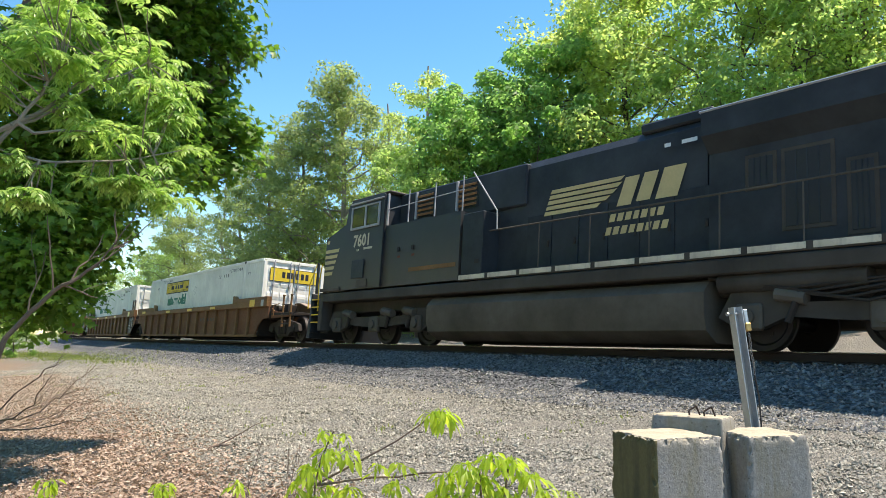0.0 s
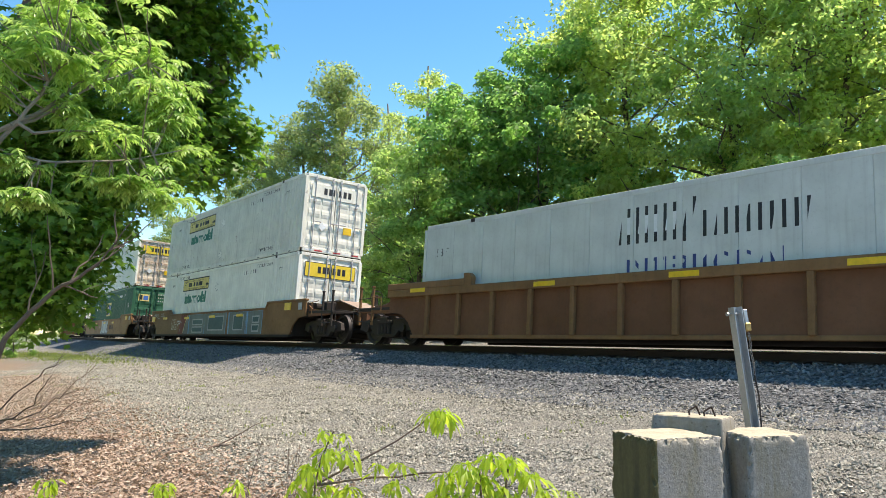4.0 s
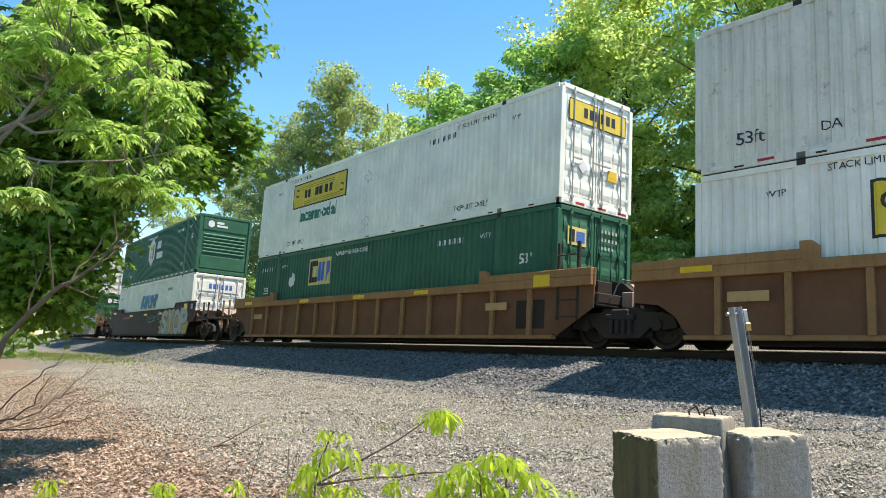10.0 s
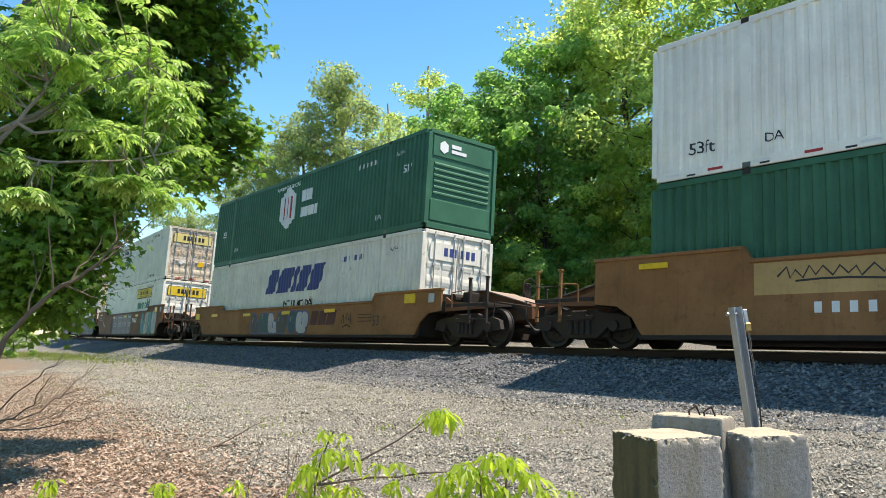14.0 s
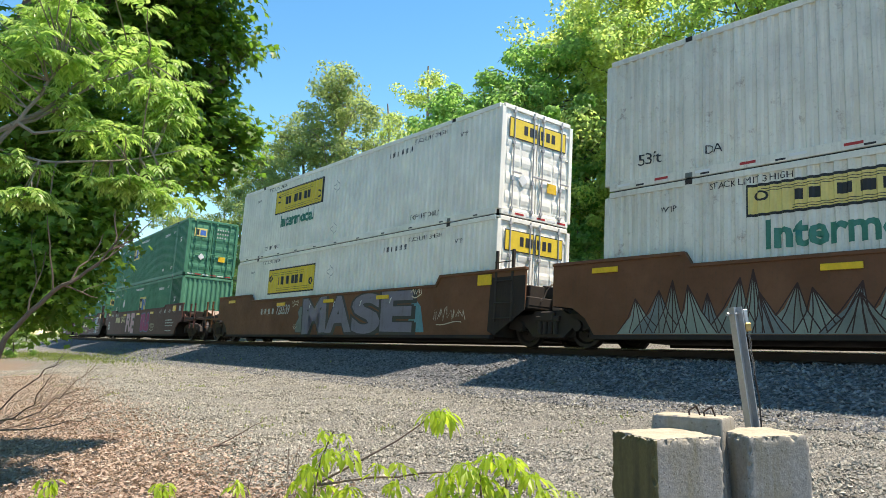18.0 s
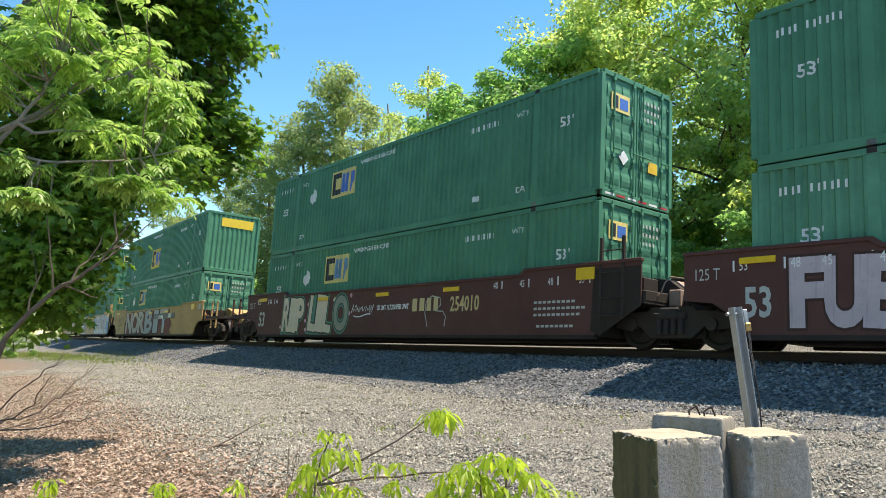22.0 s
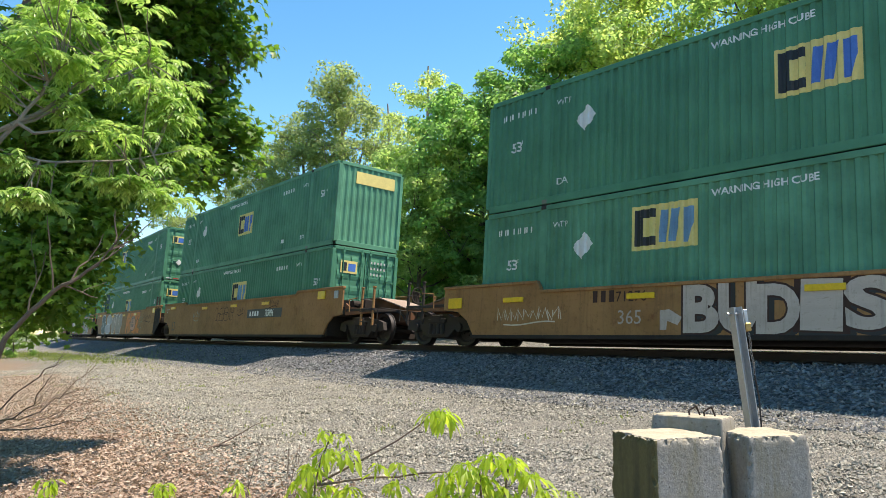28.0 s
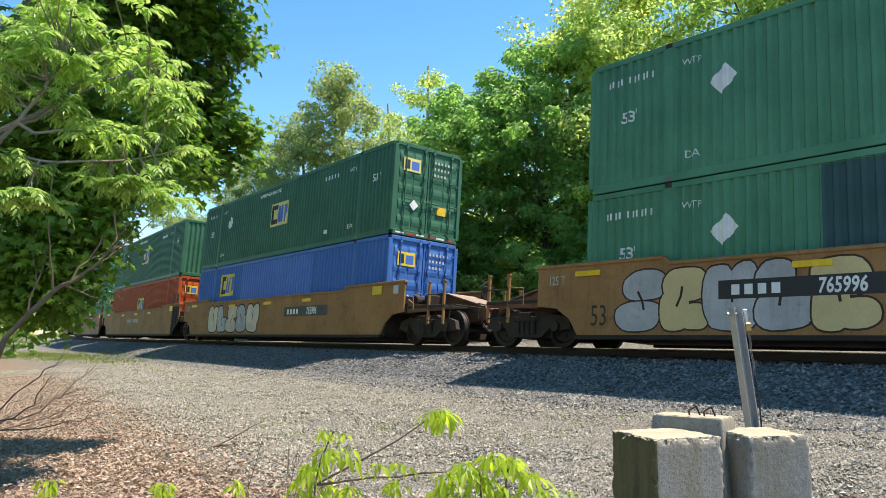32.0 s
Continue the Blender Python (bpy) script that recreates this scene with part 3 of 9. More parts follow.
def container(u, level, paint, label, end="doors", side="wave", end_paint=None, patch=None, frame_paint=None, rail_tape=False):
    """A fifty-three-foot domestic container at u along the train; level 0 in the well, 1 stacked on top."""
    z = (0.335, 3.245)[level]
    ob = thing("shipping_container", label, "shipping container", "containers on the train")
    rides(ob, u, z)
    fp = frame_paint or paint
    ep = end_paint or paint
    if side == "wave":
        sheet = kept("side_sheet", side_sheet)
    else:
        sheet = kept("smooth_sheet", smooth_sheet)
    wall = part("side_wall", sheet, paint, ob)
    if side != "wave":
        w = 15.9 / 14
        flush = kept("flush_panel", lambda: Shape().box(0.006, w - 0.006, -HALF + 0.006, -HALF + 0.03, 0.17, 2.77, 0.003).mesh("side_panel"))
        for i in range(14):
            part("side_panel", flush, paint, wall, at=(-7.95 + i * w, 0, 0))
    part("side_wall", sheet, paint, ob, turn=(0, 0, 180))
    rail_low = kept("low_rail", lambda: Shape().box(-7.96, 7.96, -HALF, -HALF + 0.06, 0.005, 0.175, 0.008).mesh("bottom_rail"))
    rail_top = kept("top_rail", lambda: Shape().box(-7.96, 7.96, -HALF, -HALF + 0.06, 2.765, 2.885, 0.008).mesh("top_rail"))
    post = kept("corner_post", lambda: Shape().box(7.955, 8.077, -HALF, -HALF + 0.13, 0.12, 2.78, 0.010).mesh("corner_post"))
    cast = kept("corner_casting", lambda: Shape().box(-0.085, 0.085, -0.004, 0.16, -0.055, 0.058, 0.012).box(-0.045, 0.045, -0.006, 0.01, -0.03, 0.03).mesh("corner_casting"))
    stack = kept("stack_post", lambda: Shape().box(-0.10, 0.10, -HALF + 0.001, -HALF + 0.03, 0.17, 2.77, 0.006).mesh("stacking_post"))
    for turn in (0, 180):
        part("bottom_rail", rail_low, fp, ob, turn=(0, 0, turn))
        part("top_rail", rail_top, fp, ob, turn=(0, 0, turn))
    for sx in (1, -1):
        part("corner_post", post, fp, ob, turn=(0, 0, 0 if sx > 0 else 180))
        far = kept("corner_post_far", lambda: Shape().box(7.955, 8.077, HALF - 0.13, HALF, 0.12, 2.78, 0.010).mesh("corner_post"))
        part("corner_post", far, fp, ob, turn=(0, 0, 0 if sx > 0 else 180))
        part("stacking_post", stack, fp, ob, at=(sx * POST_X, 0, 0))
        for zz in (0.06, 2.836):
            part("lifting_casting", cast, IRON if zz > 1 else STEEL, ob, at=(sx * POST_X, -HALF, zz))
    roof = kept("roof", lambda: Shape().box(-8.0, 8.0, -1.24, 1.24, 2.83, 2.872, 0.01).mesh("roof"))
    floor = kept("box_floor", lambda: Shape().box(-8.0, 8.0, -1.24, 1.24, 0.04, 0.16, 0.01).mesh("underframe"))
    part("roof", roof, paint, ob)
    part("underframe", floor, IRON, ob)
    part("end_wall", kept("end_sheet", end_sheet), paint, ob, at=(-8.077, 0, 0), turn=(0, 0, 180))
    sill = kept("sill", lambda: Shape().box(8.0, 8.07, -1.2, 1.2, 0.01, 0.17, 0.008).mesh("door_sill"))
    header = kept("header", lambda: Shape().box(8.0, 8.07, -1.2, 1.2, 2.765, 2.88, 0.008).mesh("door_header"))
    part("door_sill", sill, ep, ob)
    part("door_header", header, ep, ob)
    if end == "doors":
        leaf = kept("door_leaf", door_leaf)
        rod = kept("gear_rod", gear_rod)
        left = part("door", leaf, ep, ob, at=(8.05, 0, 0))
        flip = kept("door_leaf_flip", lambda: mirrored(leaf))
        right = part("door", flip, ep, ob, at=(8.05, 0, 0))
        sheet = kept("door_panel", door_panel)
        for d, sy in ((left, 1), (right, -1)):
            for y in (0.31, 0.84):
                part("door_panel", sheet, ep, d, at=(0, sy * y, 0))
        for d, ys in ((left, (0.17, 0.86)), (right, (-0.17, -0.86))):
            for y in ys:
                part("locking_rod", rod, GREYINK if ep in (WHITE, OFFWHITE, RUSTWHITE, BRIGHTWHITE) else ep, d, at=(0.0, y, 0))
        hinge = kept("hinge", lambda: Shape().rod((0, 0, -0.06), (0, 0, 0.06), 0.016, 6).box(-0.01, 0.01, -0.07, 0.01, -0.03, 0.03).mesh("hinge"))
        for d, y in ((left, 1.16), (right, -1.16)):
            for zz in (0.45, 1.1, 1.85, 2.5):
                part("hinge", hinge, ep, d, at=(0.0, y, zz))
        strip = kept("door_tape", lambda: Shape().box(8.071, 8.075, 0.0, 0.30, 0.055, 0.105).mesh("reflective_tape"))
        for i in range(6):
            part("reflective_tape", strip, REDINK if i % 2 else WHITEINK, ob, at=(0, -1.10 + i * 0.38, 0))
        card = kept("placard", lambda: Shape().slab([(0, -0.17), (0.17, 0), (0, 0.17), (-0.17, 0)], 0.0, 0.006, "x").mesh("placard"))
        tile = kept("notice", lambda: Shape().box(0.0, 0.006, -0.17, 0.17, -0.13, 0.13).mesh("notice"))
        part("notice", tile, SAFETY, left, "orange notice on the door", at=(0.016, 0.55, 0.95))
        part("placard", card, WHITEINK, right, "white diamond placard", at=(0.016, -0.5, 0.98))
    elif end == "louvre":
        wall = part("end_wall", kept("louvre", louvre_sheet), ep, ob, "blind end with level ribs", at=(8.077, 0, 0))
        rib = kept("louvre_rib", lambda: Shape().slab([(-0.06, 0), (-0.01, 0.03), (-0.01, 0.075), (-0.06, 0.13)], -1.02, 1.02, "y").mesh("level_rib"))
        for i in range(6):
            part("level_rib", rib, ep, wall, at=(0, 0, 0.98 + i * 0.17))
    else:
        part("end_wall", kept("end_sheet", end_sheet), ep, ob, "blind corrugated end", at=(8.077, 0, 0))
    if level and paint in (OFFWHITE, GREYWHITE, WHITE, BRIGHTWHITE):
        slot = kept("rail_slot", lambda: Shape().box(-0.09, 0.09, -HALF - 0.002, -HALF + 0.003, 0.03, 0.065).mesh("rail_slot"))
        for i in range(11):
            part("rail_slot", slot, INK, ob, at=(-7.2 + i * 1.44, 0, 0))
    if rail_tape:
        tape = kept("tape", lambda: Shape().box(-0.15, 0.15, -HALF - 0.003, -HALF + 0.002, 0.07, 0.12).mesh("reflective_tape"))
        for i in range(18):
            part("reflective_tape", tape, REDINK if i % 2 and rail_tape == "red" else WHITEINK, ob, at=(-7.6 + i * 0.895, 0, 0))
    if patch:
        x0, x1, mt = patch
        panel(ob, x0, x1, 0.19, 2.75, mt, "repainted_panel", 0.002)
    return ob


def mirrored(me):
    m2 = me.copy()
    m2.transform(Matrix.Diagonal((1, -1, 1, 1)))
    m2.flip_normals()
    return m2


def drape(bm, lift):
    """Lays a flat sign, in x and z, over the ridges of the side."""
    xs = [v.co.x for v in bm.verts]
    for x in kinks(min(xs), max(xs)):
        bmesh.ops.bisect_plane(bm, geom=bm.verts[:] + bm.edges[:] + bm.faces[:], plane_co=(x, 0, 0), plane_no=(1, 0, 0))
    for v in bm.verts:
        v.co.y = -HALF + 0.012 + wave(v.co.x) - lift


def flat_mesh(name, polys, lift=0.005, lay=True, y=None):
    """Outlines in x and z, laid on a container's side, or flat at depth y."""
    bm = bmesh.new()
    for p in polys:
        bm.faces.new([bm.verts.new((x, 0, z)) for x, z in p])
    bmesh.ops.recalc_face_normals(bm, faces=bm.faces)
    for fc in bm.faces:
        if fc.normal.y > 0:
            fc.normal_flip()
    if lay:
        drape(bm, lift)
    else:
        for v in bm.verts:
            v.co.y = y
    me = bpy.data.meshes.new(name)
    bm.to_mesh(me)
    bm.free()
    return me


def panel(ob, x0, x1, z0, z1, material, name="sign_panel", lift=0.005, lean=0.0, label=""):
    key = ("panel", x0, x1, z0, z1, lift, lean)
    me = kept(key, lambda: flat_mesh(name, [[(x0, z0), (x1, z0), (x1 + lean, z1), (x0 + lean, z1)]], lift))
    return part(name, me, material, ob, label)


def marks(ob, polys, material, name="painted_mark", lift=0.008, label="", key=None):
    if name in ("company_mark", "logo_shadow", "red_mark", "shield_band") and len(polys) > 1:
        return [marks(ob, [p], material, name, lift, label) for p in polys]
    me = kept(("marks", key or str(polys), lift), lambda: flat_mesh(name, polys, lift))
    return part(name, me, material, ob, label)


def letter_mesh(text, size, x, z, lift, lay, y, align, fat, slant):
    cu = bpy.data.curves.new("lettering", "FONT")
    cu.body, cu.size, cu.align_x, cu.resolution_u, cu.offset, cu.shear = text, size, align, 4 if len(text) == 1 else 2, fat, slant
    ob = bpy.data.objects.new("lettering", cu)
    me = bpy.data.meshes.new_from_object(ob)
    bpy.data.objects.remove(ob)
    bpy.data.curves.remove(cu)
    me.transform(Matrix(((1, 0, 0, x), (0, 0, -1, 0), (0, 1, 0, z), (0, 0, 0, 1))))
    bm = bmesh.new()
    bm.from_mesh(me)
    for fc in bm.faces:
        if fc.normal.y > 0:
            fc.normal_flip()
    if lay:
        drape(bm, lift)
    else:
        for v in bm.verts:
            v.co.y = y
    bm.to_mesh(me)
    bm.free()
    me.materials.clear()
    return me


def lettering(ob, text, size, x, z, material, lift=0.009, lay=True, y=0.0, align="CENTER", fat=0.0, slant=0.0, label=""):
    key = ("text", text, size, x, z, lift, lay, y, align, fat, slant)
    me = kept(key, lambda: letter_mesh(text, size, x, z, lift, lay, y, align, fat, slant))
    return part("lettering", me, material, ob, label, kind="stuff" if len(text) > 1 else "")


def bar_row(x, z, widths, height, gap, lean=0.0):
    """Plain bars of the size of writing that is not spelled out."""
    out = []
    for w in widths:
        if w > 0:
            out.append([(x, z), (x + w, z), (x + w + lean, z + height), (x + lean, z + height)])
        x += abs(w) + gap
    return out


CODE = (0.055, 0.055, 0.06, 0.055, -0.05, 0.05, 0.055, 0.05, 0.055, 0.05, 0.055)


def code_bars(ob, x, z, material, size=1.0):
    marks(ob, bar_row(x, z, [w * size * 0.8 for w in CODE], 0.15 * size, 0.07 * size), material, "code_mark")


def stripe_logo(ob, x, z, w, h, ground, border=INK, ink=INK, name="company_panel"):
    """A wide banner with a border, a row of dark bars and two scrolled corners."""
    panel(ob, x, x + w, z, z + h, border, "panel_border", 0.005)
    panel(ob, x + 0.05, x + w - 0.05, z + 0.05, z + h - 0.05, ground, name, 0.008)
    c = z + h / 2
    marks(ob, bar_row(x + w * 0.235, c - h * 0.15, [w * 0.035, w * 0.05, -w * 0.012, w * 0.062, w * 0.062, w * 0.066, w * 0.055], h * 0.32, w * 0.03), ink, "company_mark", 0.011)
    lines = []
    for i in range(2):
        zz = z + h * (0.74 + 0.075 * i)
        lines.append([(x + w * (0.06 + 0.02 * i), zz), (x + w * 0.78, zz), (x + w * 0.78, zz + 0.012), (x + w * (0.06 + 0.02 * i), zz + 0.012)])
        zz = z + h * (0.13 + 0.075 * i)
        lines.append([(x + w * 0.22, zz), (x + w * (0.94 - 0.02 * i), zz), (x + w * (0.94 - 0.02 * i), zz + 0.012), (x + w * 0.22, zz + 0.012)])
    marks(ob, lines, ink, "scroll_line", 0.011)
    for cx, cz in ((x + w * 0.075, c + h * 0.12), (x + w * 0.925, c - h * 0.12)):
        ring = [(cx + w * 0.035 * math.cos(a), cz + h * 0.16 * math.sin(a)) for a in np.linspace(0, 2 * math.pi, 13)[:-1]]
        hole = [(cx + w * 0.022 * math.cos(a), cz + h * 0.10 * math.sin(a)) for a in np.linspace(0, 2 * math.pi, 13)[:-1]]
        marks(ob, [ring], ink, "scroll_end", 0.011)
        marks(ob, [hole], ground, "scroll_core", 0.014)


def white_side(ob, style="word", ground=YELLOW, word=TEAL_INK, border=INK, stack_note=True, lift_note=True, shift=0.0):
    """Lettering of the white boxes: a low banner over a word, or a tall framed banner with or without the word."""
    logo_x = -4.97 + shift
    if style == "word":
        stripe_logo(ob, logo_x, 2.0, 3.72, 0.59, ground, border)
        lettering(ob, "Intermodal", 0.70, logo_x + 1.87, 1.42, word, fat=0.022)
    elif style == "tall":
        stripe_logo(ob, logo_x - 0.08, 1.42, 3.79, 0.95, ground, border)
    else:
        stripe_logo(ob, logo_x - 0.4, 1.6, 3.79, 0.92, ground, border)
        lettering(ob, "Intermodal", 0.62, logo_x + 1.5, 1.08, word, fat=0.02)
    if stack_note:
        lettering(ob, "STACK LIMIT 3 HIGH", 0.17, -4.9, 2.62, INK)
        lettering(ob, "STACK LIMIT 3 HIGH", 0.17, POST_X - 1.1, 2.55, INK)
    if lift_note:
        lettering(ob, "TOP LIFT ONLY", 0.2, POST_X - 1.15, 0.27, INK)
        lettering(ob, "TOP LIFT ONLY", 0.2, -POST_X + 1.1, 0.27, INK)
    lettering(ob, "WTP", 0.17, POST_X + 0.45, 2.3, INK)
    lettering(ob, "WTP", 0.17, -POST_X - 0.45, 2.3, INK)
    code_bars(ob, POST_X - 3.1, 2.35, INK)
    for cx, cz in ((-0.2, 2.0), (-0.2, 0.55)):
        marks(ob, [[(cx, cz - 0.22), (cx + 0.22, cz), (cx, cz + 0.22), (cx - 0.22, cz)]], DULLINK, "placard_holder", 0.007)
        marks(ob, [[(cx, cz - 0.19), (cx + 0.19, cz), (cx, cz + 0.19), (cx - 0.19, cz)]], WHITE, "placard_face", 0.009)


def door_banner(ob, material, bars=INK):
    """Banner and bars over the two doors of the box."""
    for y0 in (-1.03, 0.03):
        if material in (YELLOW, PALEYELLOW):
            edge = kept("banner_edge", lambda: Shape().box(8.068, 8.071, 0.0, 1.0, 2.02, 2.56).mesh("banner_border"))
            part("banner_border", edge, INK, ob, at=(0, y0, 0))
        me = kept("door_banner", lambda: Shape().box(8.069, 8.074, 0.025, 0.975, 2.045, 2.535).mesh("door_banner"))
        part("door_banner", me, material, ob, at=(0, y0, 0))
    bar = kept("door_mark", lambda: Shape().box(8.075, 8.079, 0.0, 0.13, 2.18, 2.42).mesh("door_mark"))
    for y0 in (-0.52, -0.32, -0.12 - 0.08, 0.08, 0.28, 0.48):
        part("door_mark", bar, bars, ob, at=(0, y0, 0))


def slant_logo(ob, x, z, w, ink, under=None, sub=INK):
    """Five heavy leaning blocks over the word of the service."""
    h = w * 0.205
    polys = []
    x0 = x
    for ww in (0.18, 0.25, 0.065, 0.17, 0.19):
        bw = ww * w
        out = [(0, 0), (0.84, 0), (1, 0.24), (1.02, 1), (0.16, 1), (0, 0.74)] if ww > 0.1 else [(0, 0), (1, 0), (1, 1), (0, 1)]
        polys.append([(x0 + q * bw + 0.36 * h * f, z + h * f) for q, f in out])
        x0 += bw + 0.03 * w
    if under:
        marks(ob, [[(a + 0.05, c - 0.05) for a, c in p] for p in polys], under, "logo_shadow", 0.007)
    marks(ob, polys, ink, "company_mark", 0.011)
    lettering(ob, "INTERMODAL", w * 0.09, x + w * 0.64, z - w * 0.13, sub, fat=0.006)


def square_logo(ob, x, z, w, ground=PALEYELLOW, faded=False):
    """A yellow square with one dark and two blue blocks."""
    h = w * 0.62
    panel(ob, x, x + w, z, z + h, ground, "company_panel", 0.006)
    marks(ob, [[(x + w * .05, z + h * .1), (x + w * .37, z + h * .1), (x + w * .37, z + h * .92), (x + w * .05, z + h * .92)]], INK, "company_mark", 0.009)
    marks(ob, [[(x + w * .19, z + h * .30), (x + w * .37, z + h * .30), (x + w * .37, z + h * .72), (x + w * .19, z + h * .72)]], ground, "mark_window", 0.0115)
    blue = SPRAYBLUE if faded else SKYINK
    marks(ob, [[(x + w * .43, z + h * .14), (x + w * .53, z + h * .14), (x + w * .58, z + h * .85), (x + w * .47, z + h * .85)],
               [(x + w * .58, z + h * .14), (x + w * .68, z + h * .14), (x + w * .76, z + h * .85), (x + w * .63, z + h * .85)],
               [(x + w * .80, z + h * .1), (x + w * .88, z + h * .1), (x + w * .95, z + h * .5), (x + w * .95, z + h * .85), (x + w * .80, z + h * .85)]], blue, "company_mark", 0.010)


def green_side(ob, place="mid", ground=PALEYELLOW, faded=False, diamond=True, small_print=True):
    """Lettering of the green boxes; the square stands in the middle or towards the far end."""
    if place == "mid":
        square_logo(ob, -0.66, 1.17, 1.47, ground, faded)
    elif place == "end":
        square_logo(ob, -3.66, 1.6, 1.47, ground, faded)
    elif place == "big":
        square_logo(ob, -1.73, 0.73, 1.75, ground, faded)
    diamond_x = -4.95 if place != "big" else -40
    d = diamond_x
    if diamond and d > -8:
        marks(ob, [[(d - 0.04, 1.55), (d + 0.3, 1.86), (d + 0.06, 2.14), (d - 0.28, 1.83)]], WHITEINK, "placard")
    lettering(ob, "WARNING HIGH CUBE", 0.19, -0.9, 2.5, WHITEINK, fat=0.004)
    lettering(ob, "53'", 0.34, -7.05, 1.45, WHITEINK, fat=0.006)
    low = MOVERS[-1][2] < 1
    lettering(ob, "53'", 0.34, 7.05, 1.58 if low else 1.76, WHITEINK, fat=0.006)
    code_bars(ob, -7.6, 2.3, WHITEINK, 0.95)
    code_bars(ob, 3.6, 2.3, WHITEINK, 0.95)
    lettering(ob, "WTP", 0.19, POST_X - 0.5, 2.33, WHITEINK)
    lettering(ob, "WTP", 0.19, -POST_X + 0.5, 2.33, WHITEINK)
    if small_print:
        lettering(ob, "DA", 0.22, -POST_X + 0.5, 0.42, WHITEINK)
        lettering(ob, "DA", 0.22, POST_X - 0.5, 0.42, WHITEINK)
        marks(ob, [[(POST_X - 2.3, 0.42), (POST_X - 1.98, 0.42), (POST_X - 1.98, 0.56), (POST_X - 2.3, 0.56)]], WHITEINK, "small_notice")


def green_doors(ob, plate=PALEYELLOW):
    me = kept(("door_square",), lambda: Shape().box(8.062, 8.070, -0.95, -0.32, 2.0, 2.42).mesh("door_square"))
    part("company_panel", me, plate, ob)
    ink = kept(("door_square_ink",), lambda: Shape().box(8.071, 8.074, -0.9, -0.72, 2.07, 2.36).mesh("door_square_ink"))
    part("company_mark", ink, INK, ob)
    ink2 = kept(("door_square_ink2",), lambda: Shape().box(8.071, 8.074, -0.66, -0.38, 2.07, 2.33).mesh("door_square_ink"))
    part("company_mark", ink2, SKYINK, ob)
    rows = kept(("door_codes",), lambda: code_rows())
    part("code_mark", rows, DULLINK, ob, kind="stuff")


def code_rows():
    sh = Shape()
    for r in range(3):
        for i in range(6 - r):
            y = 0.2 + i * 0.13
            sh.box(8.066, 8.070, y, y + 0.06, 2.42 - r * 0.2, 2.50 - r * 0.2)
    return sh.mesh("code_rows")


def hexagon_side(ob, x, z=0.95):
    """White hexagon with red bars, and the bars of a two-word name."""
    r = 0.85
    hexa = [(x + 0.87 * r * math.cos(a), z + r * 0.95 + r * math.sin(a)) for a in (math.pi / 2 + i * math.pi / 3 for i in range(6))]
    marks(ob, [hexa], WHITEINK, "white_hexagon", 0.006)
    c = z + r * 0.95
    marks(ob, [[(x + dx, c - 0.42), (x + dx + 0.13, c - 0.42), (x + dx + 0.13, c + 0.42), (x + dx, c + 0.42)] for dx in (-0.33, -0.07, 0.19)], REDINK, "red_mark", 0.010)
    marks(ob, bar_row(x + 1.15, c + 0.08, [0.26, 0.22, 0.22], 0.42, 0.06), WHITEINK, "company_mark")
    marks(ob, bar_row(x + 1.15, c - 0.5, [0.28, 0.14, 0.22, 0.22, 0.22], 0.36, 0.05), WHITEINK, "company_mark")
    lettering(ob, "WARNING HIGH CUBE", 0.19, -0.9, 2.5, WHITEINK, fat=0.004)
    lettering(ob, "53'", 0.34, 7.05, 1.75, WHITEINK, fat=0.006)
    lettering(ob, "53'", 0.34, -7.05, 1.25, WHITEINK, fat=0.006)
    lettering(ob, "DA", 0.22, POST_X - 0.5, 0.5, WHITEINK)
    lettering(ob, "DA", 0.22, -POST_X + 0.5, 0.5, WHITEINK)
    code_bars(ob, 4.2, 2.3, WHITEINK)
    lettering(ob, "WTP", 0.19, POST_X + 0.5, 2.33, WHITEINK)


# ---- well cars ----
SIDE_Y = 1.455


def well_side(mid, top):
    """Side plate of a well: low in the middle, stepped up over its ends, cut away above the trucks."""
    out = [(-9.30, 0.86), (-8.75, 0.80), (-8.40, 0.58), (-8.12, 0.17), (8.12, 0.17), (8.40, 0.58), (8.75, 0.80), (9.30, 0.86), (9.30, top), (6.12, top), (5.98, mid), (-5.98, mid), (-6.12, top), (-9.30, top)]
    return Shape().slab(out, -SIDE_Y, -SIDE_Y + 0.05).mesh("side_plate")


def well_chord(mid, top):
    sh = Shape().box(-5.98, 5.98, -SIDE_Y - 0.03, -SIDE_Y + 0.09, mid - 0.06, mid + 0.015, 0.012)
    for s in (-1, 1):
        x0, x1 = sorted((s * 6.08, s * 9.32))
        sh.box(x0, x1, -SIDE_Y - 0.03, -SIDE_Y + 0.09, top - 0.06, top + 0.015, 0.012)
        sh.slab([(s * 5.95, mid - 0.06), (s * 6.15, top - 0.04), (s * 6.08, top + 0.015), (s * 5.93, mid + 0.015)], -SIDE_Y - 0.028, -SIDE_Y + 0.085)
    return sh.mesh("top_chord")


def deep_chord(mid, top):
    sh = Shape().box(-9.30, 9.30, -SIDE_Y - 0.11, -SIDE_Y + 0.09, mid - 0.20, mid + 0.005, 0.015)
    for s in (-1, 1):
        x0, x1 = sorted((s * 6.0, s * 9.30))
        sh.box(x0, x1, -SIDE_Y - 0.112, -SIDE_Y + 0.09, mid, top, 0.015)
    return sh.mesh("top_chord")


